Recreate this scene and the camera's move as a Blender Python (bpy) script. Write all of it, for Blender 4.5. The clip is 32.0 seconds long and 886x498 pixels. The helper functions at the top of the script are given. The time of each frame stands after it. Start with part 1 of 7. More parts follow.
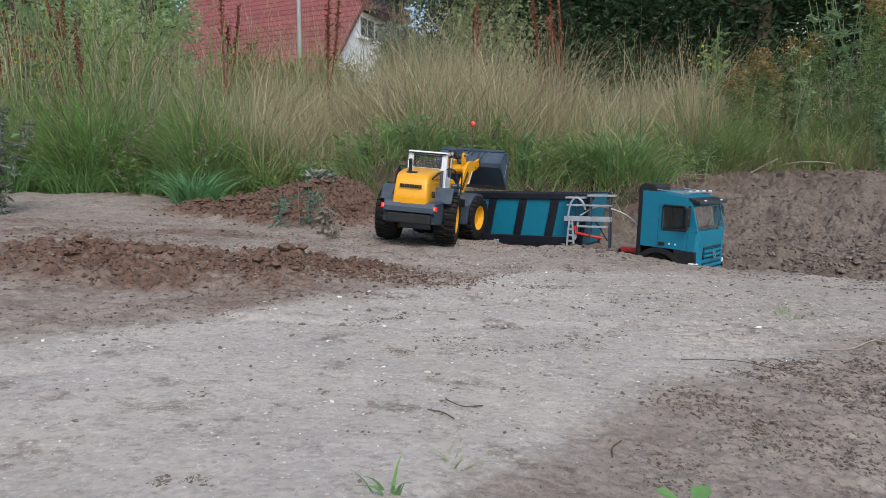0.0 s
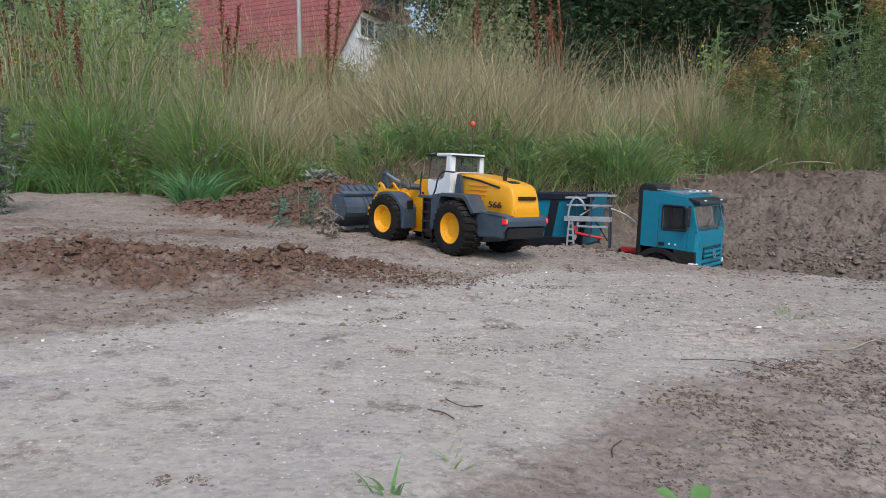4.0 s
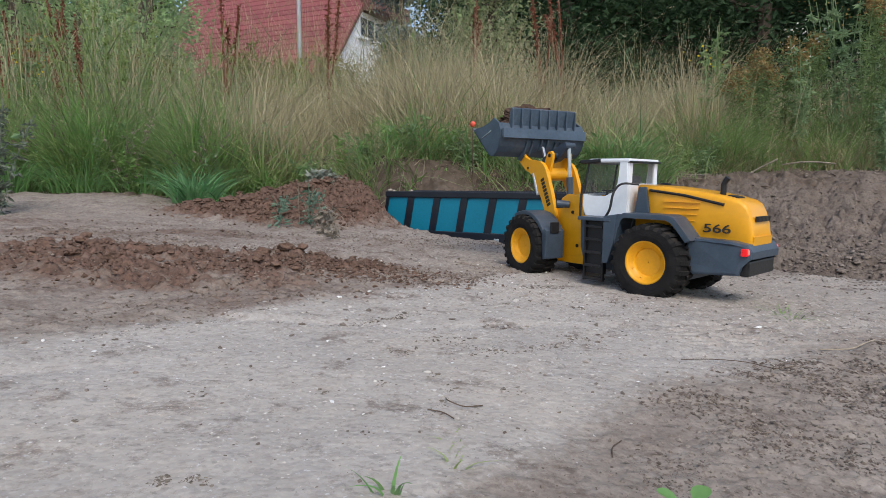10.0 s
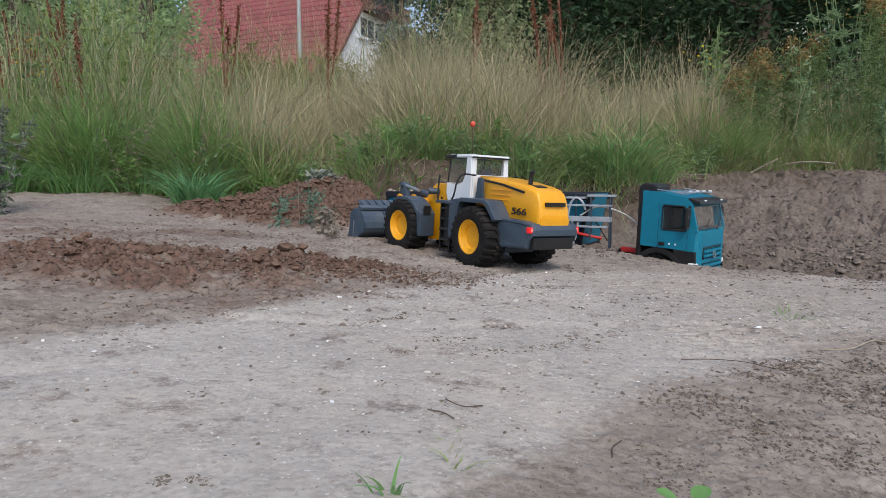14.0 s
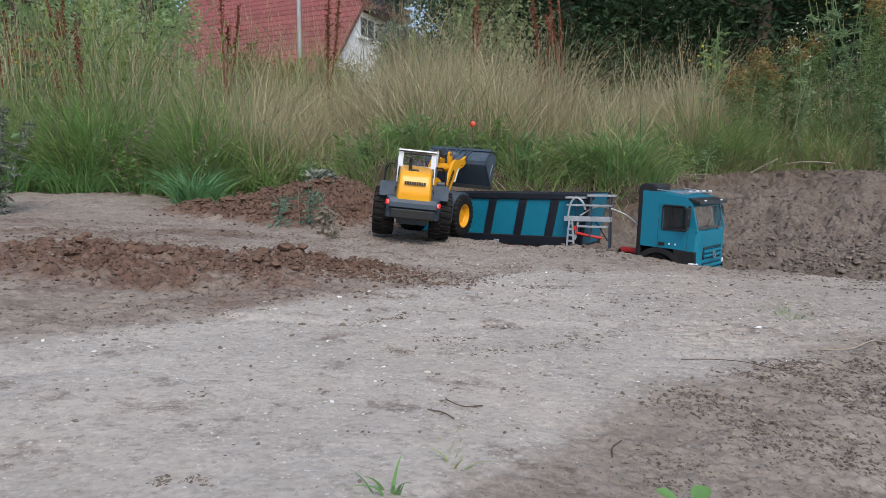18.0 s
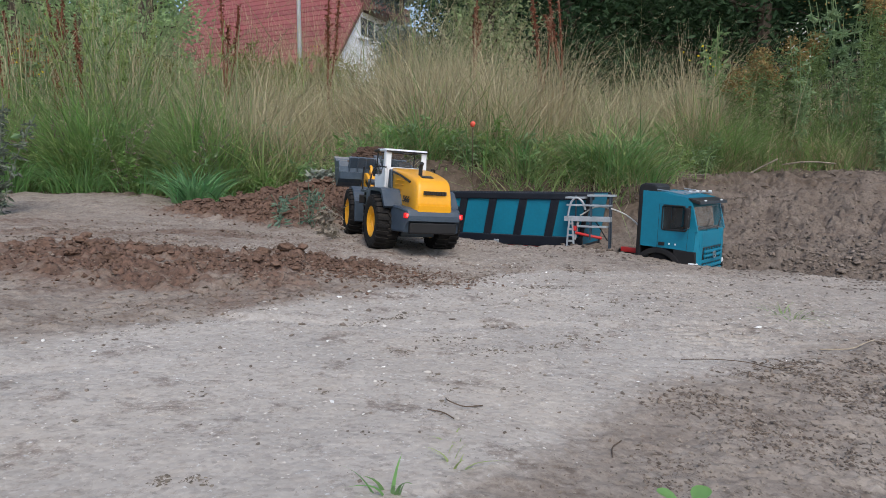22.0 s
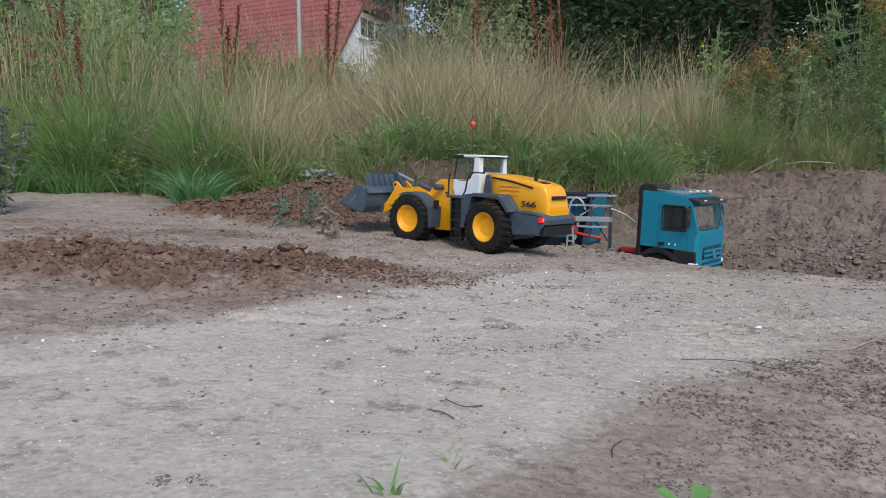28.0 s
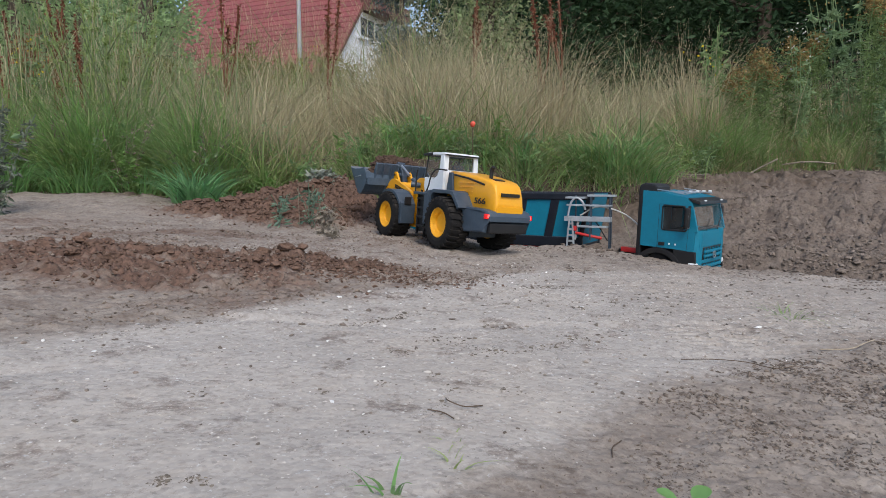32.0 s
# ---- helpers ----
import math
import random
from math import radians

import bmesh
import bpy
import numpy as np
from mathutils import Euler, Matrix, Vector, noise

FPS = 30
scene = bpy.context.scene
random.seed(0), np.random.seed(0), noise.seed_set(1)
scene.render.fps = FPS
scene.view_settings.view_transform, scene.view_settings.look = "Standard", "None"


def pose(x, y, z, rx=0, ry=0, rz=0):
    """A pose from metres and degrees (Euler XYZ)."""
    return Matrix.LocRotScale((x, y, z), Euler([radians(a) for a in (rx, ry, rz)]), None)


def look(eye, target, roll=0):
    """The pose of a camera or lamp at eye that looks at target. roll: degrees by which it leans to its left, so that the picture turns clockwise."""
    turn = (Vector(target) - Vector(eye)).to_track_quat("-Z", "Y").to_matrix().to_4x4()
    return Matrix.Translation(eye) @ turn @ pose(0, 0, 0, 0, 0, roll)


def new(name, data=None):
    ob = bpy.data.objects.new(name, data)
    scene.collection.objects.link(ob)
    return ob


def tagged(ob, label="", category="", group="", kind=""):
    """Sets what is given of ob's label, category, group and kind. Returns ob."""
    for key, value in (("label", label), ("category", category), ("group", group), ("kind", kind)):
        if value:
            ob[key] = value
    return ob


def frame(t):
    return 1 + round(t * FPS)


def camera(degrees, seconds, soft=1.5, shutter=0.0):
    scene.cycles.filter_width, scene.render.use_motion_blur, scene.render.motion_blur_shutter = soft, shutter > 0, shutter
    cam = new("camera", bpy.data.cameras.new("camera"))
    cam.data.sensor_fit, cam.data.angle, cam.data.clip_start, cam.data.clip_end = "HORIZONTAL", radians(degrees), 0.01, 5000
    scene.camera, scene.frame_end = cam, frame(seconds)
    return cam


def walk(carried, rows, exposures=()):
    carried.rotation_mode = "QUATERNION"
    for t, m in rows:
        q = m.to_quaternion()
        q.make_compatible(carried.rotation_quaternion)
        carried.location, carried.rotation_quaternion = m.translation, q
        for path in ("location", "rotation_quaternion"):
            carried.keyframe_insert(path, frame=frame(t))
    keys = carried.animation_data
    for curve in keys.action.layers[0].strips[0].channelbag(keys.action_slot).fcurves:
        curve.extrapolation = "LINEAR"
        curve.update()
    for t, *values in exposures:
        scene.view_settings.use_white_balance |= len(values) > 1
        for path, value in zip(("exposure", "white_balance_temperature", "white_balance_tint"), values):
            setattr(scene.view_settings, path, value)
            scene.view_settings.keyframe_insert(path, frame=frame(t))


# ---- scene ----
cam = camera(70.45, 32.0, soft=0.6)
EYE = pose(0, 0, 0.1508, 83.722, 0, 0)
walk(cam, [(0, EYE), (32, EYE)], exposures=[(0, 0.82, 6800, 10), (32, 0.82, 6800, 10)])

# ---- light: bright overcast sky, a wide soft sun ----
world = bpy.data.worlds.new("world")
scene.world = world
world.use_nodes = True
wn = world.node_tree
wn.nodes.clear()
sky = wn.nodes.new("ShaderNodeTexSky")
sky.sky_type = "NISHITA"
sky.sun_disc = False
sky.sun_elevation = radians(48)
sky.sun_rotation = radians(166)
sky.air_density, sky.dust_density, sky.ozone_density = 1.0, 1.2, 1.0
bg = wn.nodes.new("ShaderNodeBackground")
bg.inputs["Strength"].default_value = 0.11
wout = wn.nodes.new("ShaderNodeOutputWorld")
wn.links.new(sky.outputs[0], bg.inputs[0])
wn.links.new(bg.outputs[0], wout.inputs[0])
sun_data = bpy.data.lights.new("sun", "SUN")
sun_data.energy, sun_data.angle, sun_data.color = 1.3, radians(30), (1.0, 0.97, 0.93)
sun = new("sun", sun_data)
sun.matrix_world = look((0, 0, 20), (-20 * math.sin(radians(14)) * 0.9, 20 * math.cos(radians(14)) * 0.9, 0))


# ---- materials ----
def material(name, color, rough=0.6, metal=0.0, vary=0.25, scale=30.0, bump=0.0, bump_scale=None, dust=0.0, coat=0.0, spread=0.0, island=False):
    """Principled surface with two scales of variation, fine relief, dust on upward faces, and a shade that differs from piece to piece."""
    m = bpy.data.materials.new(name)
    m.use_nodes = True
    nt = m.node_tree
    N, L = nt.nodes, nt.links
    b = N["Principled BSDF"]
    b.inputs["Roughness"].default_value, b.inputs["Metallic"].default_value = rough, metal
    b.inputs["Coat Weight"].default_value = coat
    b.inputs["Specular IOR Level"].default_value = 0.15 if rough > 0.75 else 0.4
    tc = N.new("ShaderNodeTexCoord")
    fine = N.new("ShaderNodeTexNoise")
    fine.inputs["Scale"].default_value, fine.inputs["Detail"].default_value = scale * 6, 6
    wide = N.new("ShaderNodeTexNoise")
    wide.inputs["Scale"].default_value, wide.inputs["Detail"].default_value = scale, 4
    for n in (fine, wide):
        L.new(tc.outputs["Object"], n.inputs["Vector"])
    add = N.new("ShaderNodeMath")
    add.operation = "ADD"
    L.new(fine.outputs["Fac"], add.inputs[0])
    L.new(wide.outputs["Fac"], add.inputs[1])
    rng = N.new("ShaderNodeMapRange")
    rng.inputs["From Min"].default_value, rng.inputs["From Max"].default_value = 0.65, 1.35
    rng.inputs["To Min"].default_value, rng.inputs["To Max"].default_value = 1 - vary, 1 + vary
    L.new(add.outputs[0], rng.inputs["Value"])
    value = rng.outputs[0]
    if spread:
        if island:
            rnd = N.new("ShaderNodeNewGeometry").outputs["Random Per Island"]
        else:
            rnd = N.new("ShaderNodeObjectInfo").outputs["Random"]
        r2 = N.new("ShaderNodeMapRange")
        r2.inputs["To Min"].default_value, r2.inputs["To Max"].default_value = 1 - spread, 1 + spread
        L.new(rnd, r2.inputs["Value"])
        mul = N.new("ShaderNodeMath")
        mul.operation = "MULTIPLY"
        L.new(value, mul.inputs[0])
        L.new(r2.outputs[0], mul.inputs[1])
        value = mul.outputs[0]
    col = N.new("ShaderNodeVectorMath")
    col.operation = "SCALE"
    col.inputs[0].default_value = color
    L.new(value, col.inputs["Scale"])
    out = col.outputs[0]
    if dust:
        geo = N.new("ShaderNodeNewGeometry")
        sep = N.new("ShaderNodeSeparateXYZ")
        L.new(geo.outputs["Normal"], sep.inputs[0])
        up = N.new("ShaderNodeMapRange")
        up.inputs["From Min"].default_value, up.inputs["From Max"].default_value = 0.2, 1.0
        up.inputs["To Min"].default_value, up.inputs["To Max"].default_value = 0.12, 1.0
        L.new(sep.outputs["Z"], up.inputs["Value"])
        dn = N.new("ShaderNodeMapRange")
        dn.inputs["From Min"].default_value, dn.inputs["From Max"].default_value = 0.38, 0.68
        dn.inputs["To Max"].default_value = dust
        L.new(wide.outputs["Fac"], dn.inputs["Value"])
        dm = N.new("ShaderNodeMath")
        dm.operation = "MULTIPLY"
        L.new(up.outputs[0], dm.inputs[0])
        L.new(dn.outputs[0], dm.inputs[1])
        mix = N.new("ShaderNodeMix")
        mix.data_type = "RGBA"
        L.new(dm.outputs[0], mix.inputs["Factor"])
        L.new(out, mix.inputs["A"])
        mix.inputs["B"].default_value = (0.33, 0.27, 0.21, 1)
        out = mix.outputs["Result"]
    L.new(out, b.inputs["Base Color"])
    rr = N.new("ShaderNodeMapRange")
    rr.inputs["To Min"].default_value, rr.inputs["To Max"].default_value = max(rough - 0.12, 0.03), min(rough + 0.12, 1)
    L.new(fine.outputs["Fac"], rr.inputs["Value"])
    L.new(rr.outputs[0], b.inputs["Roughness"])
    if bump:
        bn = N.new("ShaderNodeTexNoise")
        bn.inputs["Scale"].default_value, bn.inputs["Detail"].default_value = bump_scale or scale * 8, 8
        L.new(tc.outputs["Object"], bn.inputs["Vector"])
        bp = N.new("ShaderNodeBump")
        bp.inputs["Strength"].default_value, bp.inputs["Distance"].default_value = bump, 0.004
        L.new(bn.outputs["Fac"], bp.inputs["Height"])
        L.new(bp.outputs[0], b.inputs["Normal"])
    return m


def glow(name, color, strength):
    m = material(name, color, 0.3)
    b = m.node_tree.nodes["Principled BSDF"]
    b.inputs["Emission Color"].default_value, b.inputs["Emission Strength"].default_value = (*color, 1), strength
    return m


def leafy(name, color, vary=0.35, through_light=0.35, tint=None, rough=0.55, patch=None, patch_scale=3.5):
    """Leaf or blade: each island has its own shade, some light passes through."""
    m = material(name, color, rough, vary=0.15, scale=20, spread=vary, island=True)
    nt = m.node_tree
    N, L = nt.nodes, nt.links
    b = N["Principled BSDF"]
    b.inputs["Specular IOR Level"].default_value = 0.12
    src = b.inputs["Base Color"].links[0].from_socket
    if tint:
        rnd = N.new("ShaderNodeNewGeometry").outputs["Random Per Island"]
        w = N.new("ShaderNodeTexWhiteNoise")
        w.noise_dimensions = "1D"
        L.new(rnd, w.inputs["W"])
        mix = N.new("ShaderNodeMix")
        mix.data_type = "RGBA"
        L.new(w.outputs["Value"], mix.inputs["Factor"])
        L.new(src, mix.inputs["A"])
        mix.inputs["B"].default_value = (*tint, 1)
        src = mix.outputs["Result"]
        L.new(src, b.inputs["Base Color"])
    if patch:
        geo = N.new("ShaderNodeTexCoord")
        flat = N.new("ShaderNodeVectorMath")
        flat.operation = "MULTIPLY"
        flat.inputs[1].default_value = (1, 1, 0.45)
        L.new(geo.outputs["Object"], flat.inputs[0])
        pn = N.new("ShaderNodeTexNoise")
        pn.inputs["Scale"].default_value, pn.inputs["Detail"].default_value = patch_scale, 3
        L.new(flat.outputs[0], pn.inputs["Vector"])
        pr = N.new("ShaderNodeMapRange")
        pr.inputs["From Min"].default_value, pr.inputs["From Max"].default_value = 0.42, 0.62
        pr.inputs["To Max"].default_value = 0.85
        L.new(pn.outputs["Fac"], pr.inputs["Value"])
        pm = N.new("ShaderNodeMix")
        pm.data_type = "RGBA"
        L.new(pr.outputs[0], pm.inputs["Factor"])
        L.new(src, pm.inputs["A"])
        pm.inputs["B"].default_value = (*patch, 1)
        src = pm.outputs["Result"]
        L.new(src, b.inputs["Base Color"])
    tr = N.new("ShaderNodeBsdfTranslucent")
    L.new(src, tr.inputs["Color"])
    ms = N.new("ShaderNodeMixShader")
    ms.inputs[0].default_value = through_light
    L.new(b.outputs[0], ms.inputs[1])
    L.new(tr.outputs[0], ms.inputs[2])
    L.new(ms.outputs[0], N["Material Output"].inputs["Surface"])
    return m


def glass(name, color, alpha=0.2, alpha_rough=0.05):
    m = bpy.data.materials.new(name)
    m.use_nodes = True
    b = m.node_tree.nodes["Principled BSDF"]
    b.inputs["Base Color"].default_value = (*color, 1)
    b.inputs["Roughness"].default_value = alpha_rough
    b.inputs["Alpha"].default_value = alpha
    b.inputs["Specular IOR Level"].default_value = 0.5
    return m


YELLOW = material("yellow_paint", (0.78, 0.355, 0.012), 0.36, vary=0.06, scale=25, dust=0.06, coat=0.2, bump=0.03)
RIM_YELLOW = material("yellow_rim", (0.78, 0.36, 0.012), 0.42, vary=0.08, scale=40, dust=0.1)
GREY = material("slate_grey_plastic", (0.045, 0.066, 0.094), 0.42, vary=0.16, scale=40, dust=0.12, bump=0.05)
BUCKET = material("bucket_grey", (0.055, 0.083, 0.118), 0.36, vary=0.25, scale=30, dust=0.2, bump=0.1)
BLACK = material("black_plastic", (0.011, 0.011, 0.013), 0.45, vary=0.2, scale=40, dust=0.1)
RUBBER = material("tyre_rubber", (0.014, 0.0135, 0.014), 0.8, vary=0.3, scale=40, dust=0.16, bump=0.3)
WHITE = material("white_paint", (0.74, 0.77, 0.81), 0.4, vary=0.05, scale=25, dust=0.1)
STEEL = material("silver_steel", (0.5, 0.52, 0.54), 0.35, 0.8, vary=0.15, scale=50)
GALV = material("galvanised_frame", (0.42, 0.46, 0.5), 0.5, 0.35, vary=0.2, scale=60, dust=0.2)
TEAL = material("teal_paint", (0.0002, 0.172, 0.268), 0.5, vary=0.1, scale=20, dust=0.0, coat=0.03, bump=0.02)
NAVY = material("black_blue_paint", (0.009, 0.012, 0.02), 0.42, vary=0.15, scale=30, dust=0.12)
REDP = material("red_chassis", (0.55, 0.03, 0.03), 0.45, vary=0.15, scale=40, dust=0.3)
TAIL = glow("red_tail_light", (1.0, 0.09, 0.08), 1.1)
LENS = glow("red_lens", (0.6, 0.012, 0.015), 0.28)
LAMP = material("clear_lamp_lens", (0.75, 0.78, 0.8), 0.15, vary=0.1)
PRINT = material("black_print", (0.02, 0.018, 0.015), 0.5, vary=0.2)
GLASS = glass("tinted_pane", (0.14, 0.16, 0.17), 0.1)
CAB_GLASS = glass("cab_pane", (0.1, 0.11, 0.115), 0.12)
DARK_GLASS = material("dark_window", (0.012, 0.014, 0.016), 0.08, vary=0.1)
INNER = material("cab_interior", (0.05, 0.05, 0.055), 0.7, vary=0.2)
HOSE = material("clear_hose", (0.55, 0.56, 0.54), 0.3, vary=0.1)
ORANGE = material("orange_plastic_ball", (0.75, 0.1, 0.06), 0.5, vary=0.08)
SOIL = material("dug_soil", (0.08, 0.052, 0.039), 0.95, vary=0.4, scale=60, bump=0.6, bump_scale=300)
CLOD = material("soil_clods", (0.18, 0.147, 0.124), 0.95, vary=0.35, scale=60, spread=0.3, island=True, bump=0.5, bump_scale=400)
EDGE = material("worn_steel_edge", (0.2, 0.21, 0.22), 0.45, 0.5, vary=0.3, scale=60, dust=0.3)
BANK_CLOD = material("bank_clods", (0.18, 0.147, 0.124), 0.95, vary=0.3, scale=60, spread=0.35, island=True, bump=0.5, bump_scale=400)
DUG_CLOD = material("dug_clods", (0.13, 0.082, 0.061), 0.95, vary=0.35, scale=60, spread=0.3, island=True, bump=0.5, bump_scale=400)
CRUMB_BROWN = material("brown_crumbs", (0.195, 0.153, 0.123), 0.95, vary=0.35, scale=60, spread=0.45, island=True, bump=0.4, bump_scale=400)
DARK_CRUMB = material("dark_soil_crumbs", (0.155, 0.124, 0.102), 0.95, vary=0.3, scale=60, spread=0.35, island=True)
CRUMB = material("dry_crumbs", (0.235, 0.2, 0.168), 0.95, vary=0.3, scale=60, spread=0.4, island=True, bump=0.4, bump_scale=400)
STONE = material("pale_pebbles", (0.46, 0.43, 0.4), 0.8, vary=0.2, scale=80, spread=0.25, island=True, bump=0.2)
DARK_LITTER = material("dark_plant_litter", (0.155, 0.13, 0.105), 0.95, vary=0.4, scale=80, spread=0.4, island=True)
GRIT = material("track_grit", (0.385, 0.352, 0.32), 0.95, vary=0.2, scale=80, spread=0.33, island=True)
QUARTZ = material("white_quartz", (0.74, 0.73, 0.71), 0.55, vary=0.12, scale=80, spread=0.15, island=True)
TWIG = material("dry_twig", (0.11, 0.08, 0.06), 0.9, vary=0.3, scale=80)
WITHER_PALE = material("withered_grey_leaf", (0.235, 0.205, 0.168), 0.9, vary=0.4, scale=80)
WITHER = material("withered_leaf", (0.2, 0.165, 0.13), 0.9, vary=0.4, scale=80)
ROOT = material("pale_root", (0.36, 0.3, 0.23), 0.9, vary=0.3, scale=80)
DRY = leafy("dry_grass", (0.52, 0.47, 0.3), 0.5, 0.3, (0.4, 0.375, 0.22), patch=(0.42, 0.32, 0.2))
STRAW = leafy("bright_straw", (0.49, 0.425, 0.285), 0.35, 0.25, (0.42, 0.36, 0.225))
DRY_RUST = leafy("rusty_dry_grass", (0.35, 0.265, 0.175), 0.35, 0.25, (0.38, 0.31, 0.205), patch=(0.24, 0.31, 0.15))
GREEN = leafy("green_grass", (0.19, 0.33, 0.1), 0.55, 0.45, (0.3, 0.38, 0.16), patch=(0.32, 0.34, 0.18), patch_scale=5)
FRESH = leafy("fresh_weed_leaf", (0.17, 0.285, 0.11), 0.5, 0.45, (0.26, 0.37, 0.17))
AIRY = leafy("pale_fresh_leaf", (0.28, 0.37, 0.13), 0.45, 0.5, (0.38, 0.46, 0.2))
TUFT = leafy("broad_tuft_blade", (0.15, 0.32, 0.105), 0.55, 0.45, (0.25, 0.4, 0.17))
BROWN_STEM = leafy("brown_dead_stem", (0.13, 0.085, 0.055), 0.5, 0.1, (0.2, 0.14, 0.09))
LUSH = leafy("lush_grass_blade", (0.165, 0.325, 0.085), 0.55, 0.45, (0.25, 0.37, 0.13), patch=(0.23, 0.31, 0.13), patch_scale=6)
HEAP_WEED = leafy("blue_green_weed_leaf", (0.13, 0.22, 0.15), 0.4, 0.3, (0.17, 0.25, 0.19))
GREY_LEAF = leafy("felted_grey_leaf", (0.25, 0.28, 0.23), 0.3, 0.25, (0.31, 0.33, 0.28))
WILLOW = leafy("grey_green_leaf", (0.2, 0.26, 0.12), 0.5, 0.4, (0.27, 0.32, 0.17))
BLUEGREEN = leafy("blue_green_grass", (0.14, 0.275, 0.085), 0.55, 0.42, (0.2, 0.31, 0.115), patch=(0.22, 0.285, 0.12))
WEED = leafy("weed_leaf", (0.205, 0.315, 0.155), 0.5, 0.45, (0.29, 0.38, 0.21))
PALE_LEAF = leafy("pale_grey_leaf", (0.12, 0.15, 0.115), 0.4, 0.25, (0.2, 0.225, 0.175))
DOCK = leafy("rust_seed_head", (0.19, 0.07, 0.042), 0.4, 0.1)
FLOWER = leafy("yellow_flower", (0.75, 0.55, 0.03), 0.3, 0.2)
RUSTFLOWER = leafy("faded_orange_flower", (0.3, 0.2, 0.07), 0.4, 0.2)
TREE_LEAF = leafy("dark_tree_leaf", (0.03, 0.06, 0.028), 0.6, 0.2, (0.046, 0.085, 0.04))
OLIVE = leafy("olive_bush_leaf", (0.17, 0.18, 0.06), 0.5, 0.35, (0.26, 0.24, 0.09))
GOLDROD = leafy("goldenrod_leaf", (0.16, 0.245, 0.095), 0.5, 0.45, (0.23, 0.3, 0.13))
GOLDROD_SEED = leafy("rust_goldenrod_head", (0.25, 0.15, 0.06), 0.45, 0.25, (0.31, 0.24, 0.1))
RUST_LEAF = leafy("rust_dead_leaf", (0.25, 0.12, 0.06), 0.5, 0.2, (0.33, 0.2, 0.11))
BLUE_TUFT = leafy("bluish_tuft_blade", (0.135, 0.31, 0.125), 0.5, 0.45, (0.21, 0.38, 0.185))
WHITE_FLOWER = leafy("small_white_flower", (0.6, 0.6, 0.55), 0.2, 0.3)
SHRUB_LEAF = leafy("shrub_leaf", (0.29, 0.42, 0.19), 0.5, 0.5, (0.36, 0.48, 0.24))
SPRUCE = leafy("blue_conifer_needle", (0.1, 0.14, 0.14), 0.5, 0.1, (0.14, 0.18, 0.18))
BARK = material("bark", (0.09, 0.07, 0.055), 0.95, vary=0.4, scale=8, bump=0.6)
ROOF = material("red_roof_tile", (0.24, 0.07, 0.07), 0.75, vary=0.2, scale=3, spread=0.12, bump=0.1)
RENDERW = material("white_render", (0.84, 0.86, 0.9), 0.85, vary=0.06, scale=2)
BROWN_WOOD = material("brown_boards", (0.13, 0.06, 0.05), 0.7, vary=0.25, scale=4)
POLE = material("grey_pole", (0.4, 0.42, 0.44), 0.6, 0.2, vary=0.1)


